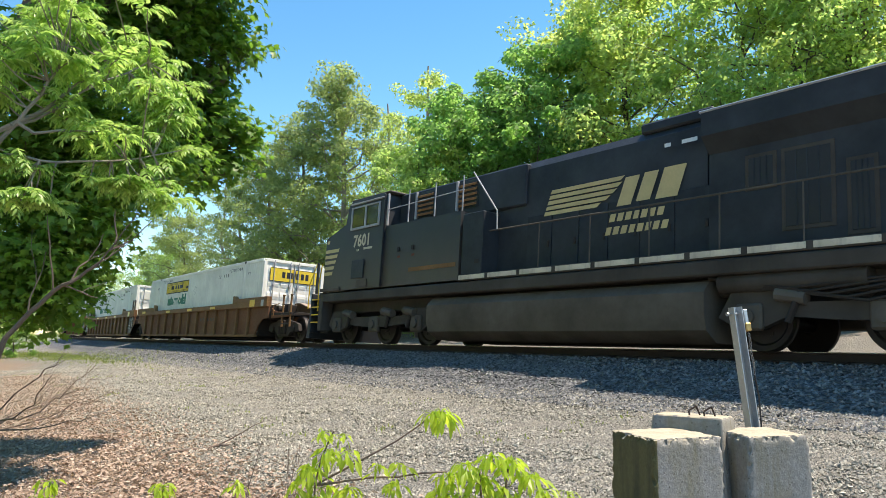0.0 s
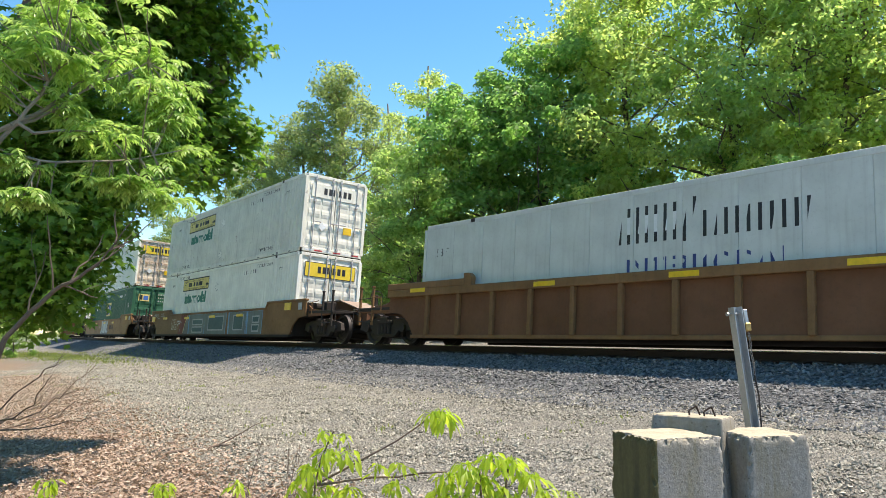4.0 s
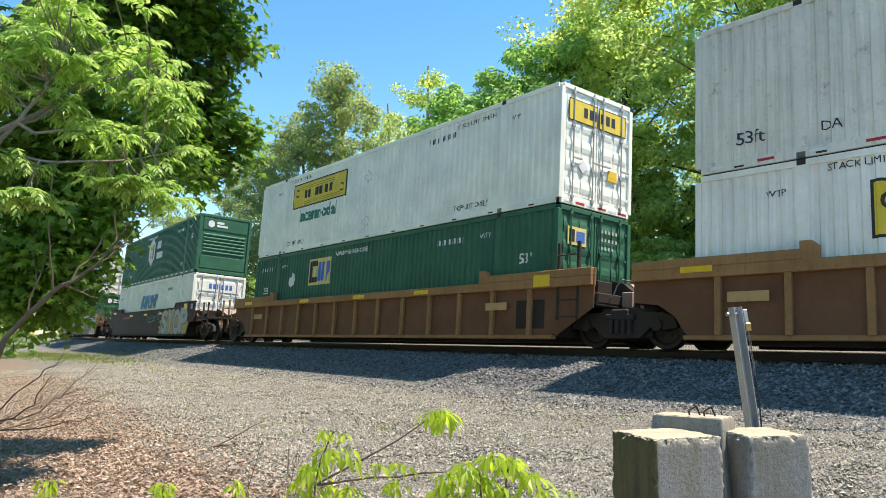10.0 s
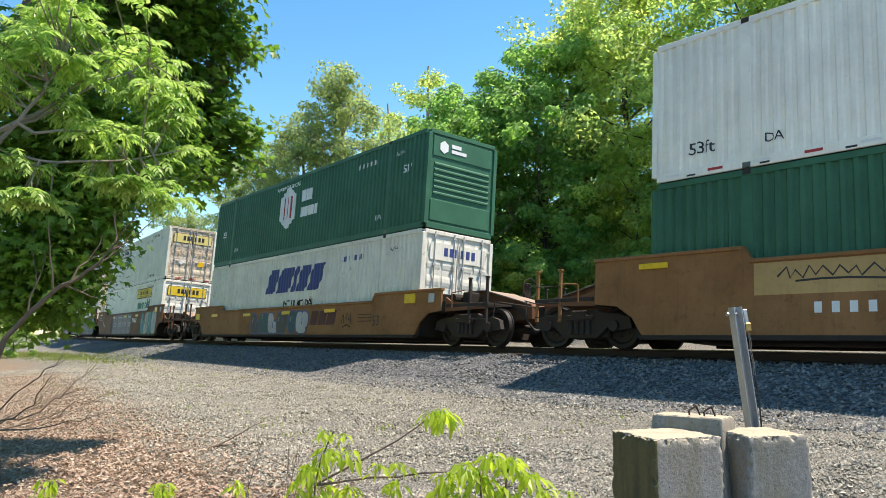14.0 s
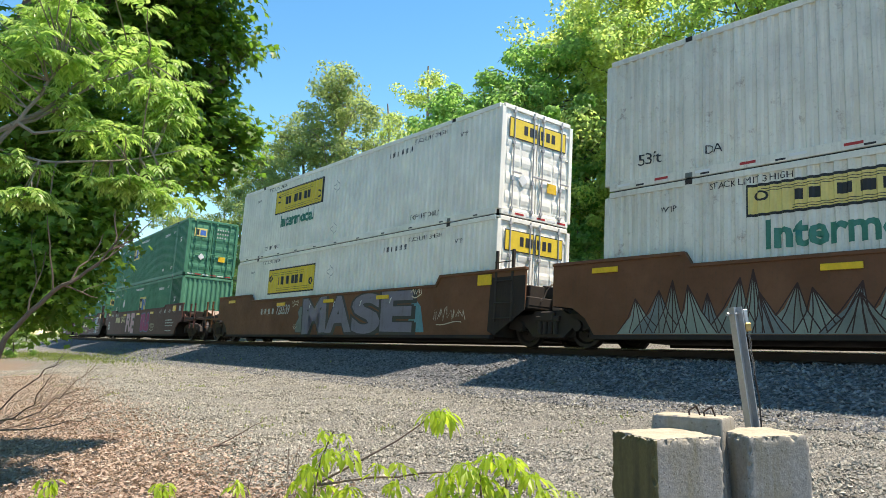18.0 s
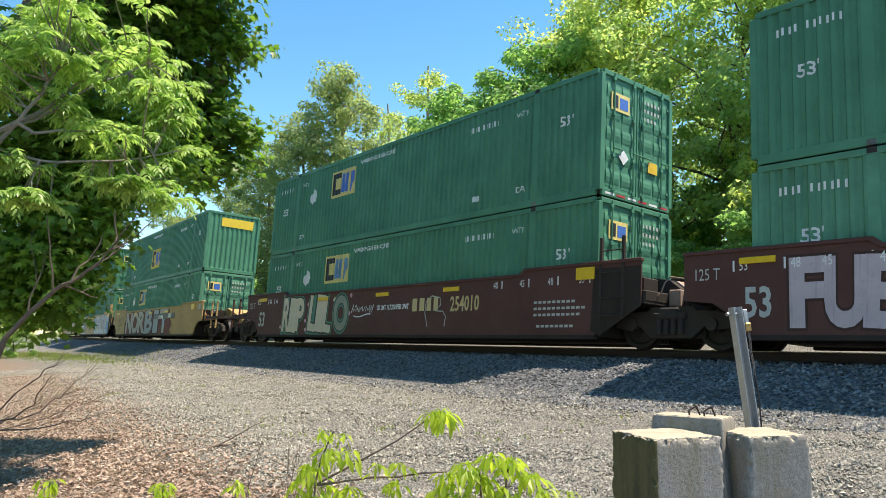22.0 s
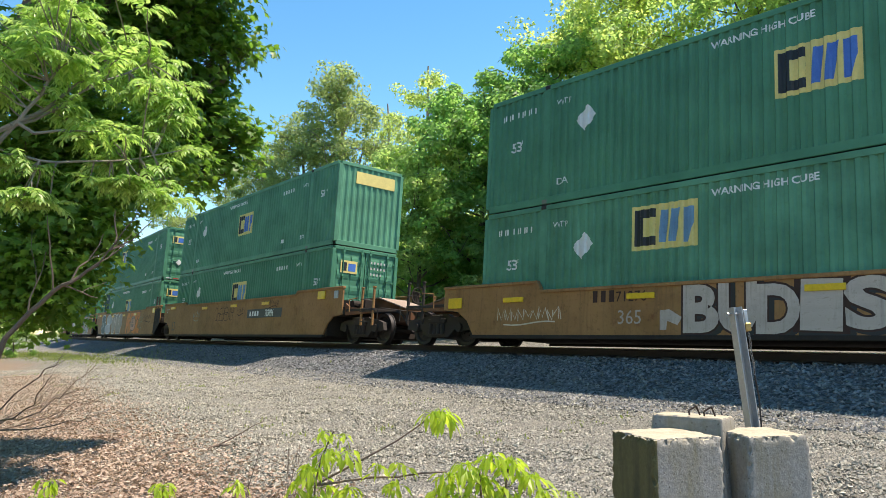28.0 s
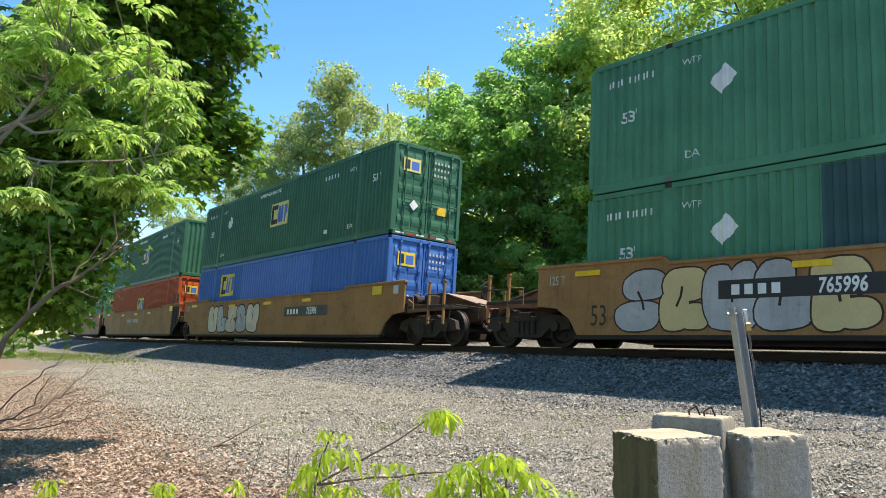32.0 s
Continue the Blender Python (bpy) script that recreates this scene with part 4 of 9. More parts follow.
def truck_frame():
    """Cast side frame of a two-axle truck."""
    out = [(-1.32, 0.40), (-1.25, 0.62), (-0.95, 0.70), (-0.55, 0.72), (-0.42, 0.80), (0.42, 0.80), (0.55, 0.72), (0.95, 0.70), (1.25, 0.62), (1.32, 0.40), (1.02, 0.36),
           (0.72, 0.42), (0.45, 0.20), (-0.45, 0.20), (-0.72, 0.42), (-1.02, 0.36)]
    sh = Shape().slab(out, -1.10, -0.98)
    for x in (-0.89, 0.89):
        sh.rod((x, -1.17, 0.45), (x, -1.05, 0.45), 0.12, 10)
    for x in (-0.24, -0.08, 0.08, 0.24):
        sh.rod((x, -1.13, 0.27), (x, -1.13, 0.56), 0.06, 8)
    sh.box(-0.36, 0.36, -1.18, -1.0, 0.56, 0.68, 0.02)
    return sh.mesh("side_frame")


def wheelset():
    r = 0.455
    sh = Shape()
    prof = [(0.085, -0.05), (0.11, -0.06), (0.13, -0.02), (0.33, 0.0), (0.375, -0.045), (r, -0.045), (r + 0.004, 0.06), (r + 0.028, 0.075), (r + 0.028, 0.095), (0.36, 0.095), (0.32, 0.055), (0.13, 0.06), (0.11, 0.08)]
    for s in (-1, 1):
        tmp = Shape().lathe(prof, 28)
        sh.add([(x, -0.80 + y if s < 0 else 0.80 - y, z) for x, y, z in tmp.v], tmp.f)
        for i in range(6):
            a = i * math.pi / 3
            sh.box(0.2 * math.cos(a) - 0.03, 0.2 * math.cos(a) + 0.03, *sorted((s * 0.83, s * 0.80)), 0.2 * math.sin(a) - 0.03, 0.2 * math.sin(a) + 0.03)
    sh.rod((0, -1.08, 0), (0, 1.08, 0), 0.085, 10)
    return sh.mesh("wheelset", True)


WHEELS = []


def truck(ob, x, u):
    # the last, lowest box is added to stop light showing through the truck
    bol = kept("bolster", lambda: Shape().box(-0.2, 0.2, -1.2, 1.2, 0.55, 0.78, 0.03).box(-0.35, 0.35, -0.3, 0.3, 0.5, 0.9, 0.03).box(-0.62, 0.62, -0.92, 0.92, 0.20, 0.62, 0.03).mesh("bolster"))
    t = part("truck", bol, IRON, ob, "grimy cast-steel truck", at=(x, 0, 0))
    fr = kept("truck_frame", truck_frame)
    part("side_frame", fr, IRON, t)
    part("side_frame", fr, IRON, t, turn=(0, 0, 180))
    for dx in (-0.89, 0.89):
        w = part("wheelset", kept("wheelset", wheelset), WHEEL_STEEL, t, at=(dx, 0, 0.455))
        WHEELS.append((w, dx, 0.455, u + x + dx))
    return t


def end_deck():
    """Open grating of the end platform."""
    sh = Shape().box(9.40, 11.05, -1.37, -1.31, 0.95, 1.03, 0.008).box(9.40, 11.05, -0.52, -0.46, 0.95, 1.03, 0.008)
    for i in range(14):
        x = 9.42 + i * 0.123
        sh.box(x, x + 0.035, -1.33, -0.48, 0.985, 1.025)
    return sh.mesh("end_grating")


def end_sill():
    """Draft sill, falling towards the coupler."""
    return Shape().slab([(9.2, 0.62), (9.2, 1.48), (9.95, 1.44), (11.55, 1.06), (11.6, 1.0), (11.6, 0.70), (10.6, 0.62)], -0.40, 0.40).mesh("draft_sill")


def sill_cap():
    return Shape().slab([(9.6, 1.47), (9.95, 1.46), (11.5, 1.09), (11.5, 1.06), (9.95, 1.43), (9.6, 1.44)], -0.52, 0.52).mesh("sill_cap")


def guide_post():
    return Shape().box(-0.035, 0.035, -0.03, 0.03, 0.52, 1.66, 0.008).box(-0.05, 0.05, -0.04, 0.04, 1.63, 1.67, 0.006).mesh("guide_post")


def ladder_rung():
    return Shape().pipe([(10.33, -1.36, 0), (10.33, -1.40, 0), (10.99, -1.40, 0), (10.99, -1.36, 0)], 0.013, 6).mesh("ladder_rung")


def grab_rail():
    return Shape().pipe([(9.75, -1.44, 0.92), (9.75, -1.46, 1.30), (10.25, -1.46, 1.34)], 0.014, 6).mesh("grab_rail")


def side_step():
    return Shape().slab([(9.36, 0.84), (9.36, 1.22), (9.6, 1.10), (10.95, 0.98), (10.95, 0.88)], -1.36, -1.31).mesh("side_bracket")


def coupler():
    sh = Shape().box(11.0, 11.55, -0.10, 0.10, 0.74, 0.96, 0.03)
    sh.slab([(11.5, -0.17), (11.72, -0.2), (11.84, -0.06), (11.74, 0.02), (11.84, 0.14), (11.7, 0.22), (11.5, 0.17)], 0.68, 1.0, "z")
    sh.pipe([(11.1, -0.5, 0.98), (11.35, -0.5, 0.85), (11.6, -0.42, 0.52), (11.75, -0.36, 0.36), (11.84, -0.28, 0.45)], 0.026, 7)
    return sh.mesh("coupler")


def uncoupling_lever():
    return Shape().pipe([(11.3, -1.38, 0.62), (11.3, -1.36, 1.0), (11.42, -1.3, 1.02), (11.62, -0.2, 0.98), (11.7, 0.0, 0.9)], 0.013, 6).mesh("uncoupling_lever")


def brake_stand():
    return Shape().box(10.2, 10.35, 0.55, 0.75, 1.0, 1.75, 0.02).mesh("brake_stand")


def hand_wheel():
    sh = Shape()
    ring = [(10.40, 0.65 + 0.25 * math.cos(a), 1.62 + 0.25 * math.sin(a)) for a in np.linspace(0, 2 * math.pi, 15)]
    sh.pipe(ring, 0.014, 6)
    for a in (0.5, 2.6, 4.7):
        sh.rod((10.36, 0.65, 1.62), (10.40, 0.65 + 0.25 * math.cos(a), 1.62 + 0.25 * math.sin(a)), 0.01, 5)
    return sh.mesh("hand_wheel")


def air_hose():
    return Shape().pipe([(9.05, -1.05, 0.98), (9.3, -1.0, 1.0), (9.42, -0.96, 1.10), (9.48, -0.92, 1.30), (9.58, -0.88, 1.42), (9.9, -0.8, 1.36), (10.3, -0.75, 1.18)], 0.015, 7).mesh("air_hose", True)


def link_end():
    """Body of the shared-truck joint between two units."""
    sh = Shape().slab([(8.9, 0.62), (8.9, 1.48), (9.3, 1.40), (9.74, 1.08), (9.74, 0.66)], -0.48, 0.48)
    sh.box(8.4, 9.36, -1.38, 1.38, 0.90, 1.12, 0.02)
    sh.box(8.9, 9.1, -1.1, -0.6, 1.1, 1.42, 0.02)
    return sh.mesh("joint")


def joint_cap():
    return Shape().slab([(8.85, 1.50), (9.32, 1.42), (9.78, 1.09), (9.78, 1.05), (9.3, 1.37), (8.85, 1.46)], -0.30, 0.52).box(9.36, 9.62, -0.62, -0.44, 0.86, 1.2, 0.02).mesh("joint_casting")


def ladder_post():
    return Shape().box(-0.035, 0.035, -SIDE_Y - 0.02, -SIDE_Y + 0.05, 0.55, 2.24, 0.008).mesh("ladder_post")


def joint_rung():
    return Shape().pipe([(8.30, -SIDE_Y - 0.01, 0), (8.30, -SIDE_Y - 0.05, 0), (8.87, -SIDE_Y - 0.05, 0), (8.87, -SIDE_Y - 0.01, 0)], 0.013, 6).mesh("ladder_rung")


def dark_end():
    return Shape().slab([(8.06, 0.32), (8.12, 1.60), (9.31, 1.60), (9.31, 0.80), (8.30, 0.22)], -SIDE_Y - 0.004, -SIDE_Y + 0.01).mesh("end_plate")


STRETCH = {}          # how far the marks on a car's side reach up


def well_car(u, paint, label, ribbed=False, left="coupler", right="coupler", panel_tone=None, load_plate=False, low=False):
    """One well unit; an end is a coupler or a joint, and a joint's truck belongs to the unit on its far side."""
    ob = thing("well_car", label, "freight car", "well cars of the train")
    rides(ob, u)
    mid, top = (1.22, 1.44) if low else (1.46, 1.64) if ribbed else (1.62, 1.74) if paint in (MAROON, BUFF) or (paint is TAN and u < 0) else (1.54, 1.78)
    STRETCH[ob.name] = (mid - 0.2) / 1.02
    side = kept(("well_side", mid), lambda: well_side(mid, top))
    # panels behind the ribs take a darker brown, which sets the ribs off
    part("side_plate", side, paint if not ribbed else (panel_tone or paint), ob)
    part("side_plate", side, paint, ob, turn=(0, 0, 180))
    ch = kept(("deep_chord", mid), lambda: deep_chord(mid, top)) if ribbed else kept(("well_chord", mid), lambda: well_chord(mid, top))
    part("top_chord", ch, paint, ob)
    part("top_chord", ch, paint, ob, turn=(0, 0, 180))
    tall = not low
    low = kept("low_chord", lambda: Shape().box(-8.2, 8.2, -SIDE_Y - 0.05, -SIDE_Y + 0.1, 0.14, 0.23, 0.012).mesh("bottom_chord"))
    part("bottom_chord", low, paint if ribbed else FLOORDARK, ob)
    # far chord coloured dark, not car paint, so the band underneath reads black
    part("bottom_chord", low, FLOORDARK, ob, turn=(0, 0, 180))
    if ribbed:
        rib = kept("rib", lambda: Shape().box(-0.06, 0.06, -SIDE_Y - 0.105, -SIDE_Y, 0.22, 1.27, 0.015).mesh("side_rib"))
        for i in range(13):
            part("side_rib", rib, paint, ob, at=(-7.5 + i * 1.25, 0, 0))
        stub = kept("stub", lambda: Shape().slab([(-0.14, 1.46), (0.14, 1.46), (0.14, 1.68), (0.04, 1.77), (-0.14, 1.77)], -SIDE_Y - 0.10, -SIDE_Y + 0.05).mesh("corner_guide"))
        for x in (-5.9, 5.9):
            part("corner_guide", stub, paint, ob, at=(x, 0, 0))
    fl = kept("well_floor", lambda: Shape().box(-8.2, 8.2, -1.4, 1.4, 0.20, 0.30, 0.01).mesh("well_floor"))
    part("well_floor", fl, FLOORDARK, ob)
    bulk = kept("bulkhead", lambda: Shape().box(8.25, 9.35, -1.40, 1.40, 0.84, 1.12, 0.02).slab([(8.22, 0.2), (8.30, 0.2), (8.46, 1.4), (8.38, 1.4)], -1.4, 1.4).mesh("bulkhead"))
    for sx, kind in ((1, right), (-1, left)):
        rot = (0, 0, 0 if sx > 0 else 180)
        part("bulkhead", bulk, FLOORDARK, ob, turn=rot)
        flip = sx < 0

        def side_part(key, fn, material, spots=((0, 0, 0),), lab=""):
            me = kept(key, fn)
            if flip:
                me = kept(key + "_flip", lambda: mirrored(STORE[key]))
            for sp in spots:
                part(me.name.split(".")[0], me, material, ob, lab, at=(sx * sp[0], sp[1], sp[2]), turn=rot)

        if kind == "coupler":
            side_part("end_deck", end_deck, IRON)
            part("draft_sill", kept("end_sill", end_sill), paint if paint is BUFF else BROWN, ob, turn=rot)
            part("sill_cap", kept("sill_cap", sill_cap), paint if paint is BUFF else DUST, ob, turn=rot)
            for px_ in (10.33, 10.99):
                for y in (-1.34, 1.34):
                    part("guide_post", kept("guide_post", guide_post), paint if tall else IRON, ob, at=(sx * px_, y, 0))
            side_part("ladder_rung", ladder_rung, IRON, ((0, 0, 0.62), (0, 0, 0.93), (0, 0, 1.30)))
            side_part("grab_rail", grab_rail, paint)
            side_part("side_bracket", side_step, BROWN if paint is not MAROON else MAROON)
            side_part("uncoupling_lever", uncoupling_lever, IRON)
            part("coupler", kept("coupler", coupler), IRON, ob, turn=rot)
            if sx > 0:
                part("brake_stand", kept("brake", brake_stand), FLOORDARK, ob, "dusty brake stand")
                part("hand_wheel", kept("hand_wheel", hand_wheel), IRON, ob)
                part("air_reservoir", kept("air_reservoir", lambda: Shape().rod((9.4, -1.15, 1.2), (9.4, -0.5, 1.2), 0.13, 12).mesh("air_reservoir")), FLOORDARK, ob)
                part("brake_valve", kept("brake_valve", lambda: Shape().box(9.55, 9.8, -0.95, -0.55, 1.05, 1.38, 0.03).mesh("brake_valve")), FLOORDARK, ob)
            truck(ob, sx * 9.95, u)
        else:
            part("joint", kept("link_end", link_end), FLOORDARK, ob, turn=rot)
            if sx > 0:
                part("joint_casting", kept("joint_cap", joint_cap), DUST, ob, "dusty sloping joint casting")
                part("air_hose", kept("air_hose", air_hose), DUST, ob, "pale dusty air hose")
                # flat darker plate laid over the joint end of the side
                part("end_plate", kept("dark_end", dark_end), panel_tone if ribbed else FLOORDARK, ob, "dark end plate")
                for px_ in (8.30, 8.87):
                    part("ladder_post", kept("ladder_post", ladder_post), paint if paint is BUFF else IRON, ob, at=(px_, 0, 0))
                for zz in (0.62, 0.98, 1.5, 1.95):
                    part("ladder_rung", kept("joint_rung", joint_rung), IRON, ob, at=(0, 0, zz))
                truck(ob, 9.75, u)
    refl = kept("reflector", lambda: Shape().box(-0.32, 0.32, -SIDE_Y - 0.034, -SIDE_Y - 0.002, -0.055, 0.055, 0.004).mesh("reflector"))
    big = kept("reflector_big", lambda: Shape().box(-0.25, 0.25, -SIDE_Y - 0.034, -SIDE_Y - 0.002, -0.13, 0.13, 0.004).mesh("reflector"))
    for x in (-3.3, 0.2, 3.4):
        part("reflector", refl, SAFETY, ob, at=(x, -0.08 if ribbed else 0, mid - 0.10 if ribbed else mid - 0.22))
    for x in (-7.9, 7.9):
        if tall or x > 0:
            part("reflector", big if x > 0 else refl, SAFETY, ob, at=(x, -0.085 if ribbed else 0, top - 0.22))
        else:
            part("reflector", big, SAFETY, ob, at=(-8.85, 0, top - 0.42))
            part("reflector", refl, SAFETY, ob, at=(-6.8, 0, top - 0.40))
    pl = kept("white_plate", lambda: Shape().box(-0.12, 0.12, -SIDE_Y - 0.034, -SIDE_Y - 0.002, -0.12, 0.12, 0.004).mesh("notice"))
    if right == "coupler":
        part("notice", pl, DULLINK, ob, at=(8.9, -0.085 if ribbed else 0, top - 0.24))
    return ob


def on_side(ob, polys, material, name="painted_mark", lift=0.006, label=""):
    if name == "company_mark" and len(polys) > 1:
        return [on_side(ob, [p], material, name, lift, label) for p in polys]
    f = STRETCH[ob.name]
    polys = [[(px_, round(0.2 * (1 - f) + f * pz, 4)) for px_, pz in q] for q in polys]
    me = kept(("flat", str(polys), lift), lambda: flat_mesh(name, polys, lay=False, y=-SIDE_Y - lift))
    return part(name, me, material, ob, label, kind="stuff" if len(polys) > 4 or (name == "code_mark" and len(polys) > 1) else "")


def word_on_side(ob, text, size, x, z, material, lift=0.008, fat=0.0, slant=0.0):
    o = lettering(ob, text, size, x, z, material, lay=False, y=-SIDE_Y - lift, fat=fat, slant=slant)
    o.location.z, o.scale.z = 0.2 * (1 - STRETCH[ob.name]), STRETCH[ob.name]
    return o


def bars_on_side(ob, x, z, h, material, n=9, w=0.14):
    return on_side(ob, bar_row(x, z, [w * 0.6] * 4 + [-w * 0.6] + [w * 0.6] * (n - 4), h * 0.68, w * 0.75), material, "code_mark")


def rise(ob, f):
    """Height of a share of the free side plate, 0 at the bottom chord and 1 at the top chord."""
    return 0.25 + f * (0.2 + 1.02 * STRETCH[ob.name] - 0.31)


def coat(k):
    """Depth of the k-th coat of paint on a car's side."""
    return -SIDE_Y - 0.004 - 0.0007 * k


def sprayed(ob, polys, material, k, label=""):
    """Outlines in x and z as one coat of spray paint."""
    return part("graffiti", flat_mesh("graffiti", polys, lay=False, y=coat(k)), material, ob, label, kind="stuff" if len(polys) > 1 else "")


def streak_line(ob, rows, width, material, k):
    """Thin strokes of a spray can or marker; rows are lists of (x, z)."""
    v, f = [], []
    for row in rows:
        base = len(v)
        for i, (x, z) in enumerate(row):
            (ax, az), (bx, bz) = row[max(i - 1, 0)], row[min(i + 1, len(row) - 1)]
            ln = math.hypot(bx - ax, bz - az) + 1e-9
            nx, nz = -(bz - az) / ln * width / 2, (bx - ax) / ln * width / 2
            y = coat(k) - 0.00004 * (len(v) % 40)
            v += [(x + nx, y, z + nz), (x - nx, y, z - nz)]
        f += [(base + 2 * i, base + 2 * i + 1, base + 2 * i + 3, base + 2 * i + 2) for i in range(len(row) - 1)]
    me = bpy.data.meshes.new("tag_line")
    me.from_pydata(v, [], f)
    return part("tag_line", me, material, ob, kind="stuff" if len(rows) > 1 else "")


def scribble(ob, x0, x1, f0, f1, material, seed, k=6, width=0.03, n=None):
    """A quick handwritten tag: loops and spikes with an underline."""
    rng = random.Random(seed)
    z0, z1 = rise(ob, f0), rise(ob, f1)
    n = n or max(4, int((x1 - x0) / 0.16))
    row = []
    for i in range(n * 3 + 1):
        t = i / (n * 3)
        row.append((x0 + (x1 - x0) * t + rng.uniform(-0.06, 0.06), (z0 + z1) / 2 + (z1 - z0) * (0.45 if i % 2 else -0.45) * rng.uniform(0.3, 1.0)))
    under = [(x0 + (x1 - x0) * (0.1 + 0.8 * t), z0 - 0.03 + 0.04 * math.sin(5 * t + seed)) for t in np.linspace(0, 1, 7)]
    streak_line(ob, [row, under], width, material, k)


def glyph(ch, fat):
    """Outline mesh of one letter, about a unit high."""
    return kept(("glyph", ch, fat), lambda: letter_mesh(ch, 1.4, 0.0, 0.0, 0.0, False, 0.0, "CENTER", fat, 0.0))


def spray_word(ob, text, x0, x1, f0, f1, fill, rim, seed=1, fat=0.06, edge=0.045, shade=None, fills=None, outer=None, k=2, tilt=7.0, glint=None):
    """A sprayed word of fat letters, each tilted a little, with a rim, a thrown shadow and glints."""
    rng = random.Random(seed)
    z0, z1 = rise(ob, f0), rise(ob, f1)
    cell = (x1 - x0) / len(text)
    for i, ch in enumerate(text):
        if ch == " ":
            continue
        body = glyph(ch, fat)
        xs, zs = [v.co.x for v in body.vertices], [v.co.z for v in body.vertices]
        w, h = max(xs) - min(xs), max(zs) - min(zs)
        sx, sz = cell * 1.04 / w * rng.uniform(0.95, 1.08), (z1 - z0) / h * rng.uniform(0.92, 1.0)
        sx = min(sx, (3.2 if ch in "IL1" else 2.2) * sz)
        cx, cz = x0 + (i + 0.5) * cell, (z0 + z1) / 2 + rng.uniform(-0.03, 0.03)
        turn = rng.uniform(-tilt, tilt)
        coats = [(fat + edge, rim, 0.0, 0.0, k + 1), (fat, (fills or [fill])[i % len(fills or [fill])], 0.0, 0.0, k + 2 + 0.6 * (i % 2))]
        if shade:
            coats.insert(0, (fat + edge, shade, 0.09, -0.05, k))
        if outer:
            coats.insert(0, (fat + edge * 2.2, outer, 0.0, 0.0, k - 1))
        for ft, mt, dx, dz, kk in coats:
            me = glyph(ch, round(ft, 3))
            mx, mz = (max(xs) + min(xs)) / 2, (max(zs) + min(zs)) / 2
            o = part("graffiti_letter", me, mt, ob, "sprayed graffiti letter")
            a = radians(turn)
            o.scale = (sx, 1, sz)
            o.rotation_euler = (0, -a, 0)
            px_, pz = mx * sx, mz * sz
            o.location = (cx + dx - (px_ * math.cos(a) - pz * math.sin(a)), coat(kk), cz + dz - (px_ * math.sin(a) + pz * math.cos(a)))
        if glint:
            gx, gz = cx - 0.22 * cell, cz + 0.28 * (z1 - z0)
            streak_line(ob, [[(gx, gz - 0.10), (gx + 0.02, gz), (gx + 0.08, gz + 0.06)]], 0.035, glint, k + 6)


def round_form(cx, cz, rx, rz, rng, n=22, rough=0.10):
    ph = [rng.uniform(0, 6.28) for _ in range(3)]
    out = []
    for i in range(n):
        a = 2 * math.pi * i / n
        q = 1 + rough * (math.sin(2 * a + ph[0]) + 0.6 * math.sin(3 * a + ph[1]) + 0.35 * math.sin(5 * a + ph[2]))
        c, s_ = math.cos(a), math.sin(a)
        out.append((cx + rx * q * math.copysign(abs(c) ** 0.75, c), cz + rz * q * math.copysign(abs(s_) ** 0.75, s_)))
    return out


def grown(poly, d):
    cx, cz = sum(p[0] for p in poly) / len(poly), sum(p[1] for p in poly) / len(poly)
    out = []
    for x, z in poly:
        ln = math.hypot(x - cx, z - cz) + 1e-9
        out.append((x + (x - cx) / ln * d, z + (z - cz) / ln * d))
    return out


LOBE_SETS = (((0, -0.18, 0.40, 0.30), (-0.10, 0.22, 0.30, 0.26)), ((-0.18, 0.02, 0.24, 0.48), (0.16, -0.20, 0.30, 0.27)), ((0.0, 0.22, 0.40, 0.24), (-0.14, -0.14, 0.26, 0.34), (0.20, -0.26, 0.26, 0.20)),
             ((-0.20, 0.05, 0.24, 0.44), (0.22, 0.12, 0.24, 0.36), (0.0, -0.30, 0.36, 0.18)), ((0.02, 0.02, 0.26, 0.48), (0.18, 0.28, 0.26, 0.20)), ((-0.06, -0.24, 0.42, 0.24), (0.06, 0.24, 0.40, 0.24)))


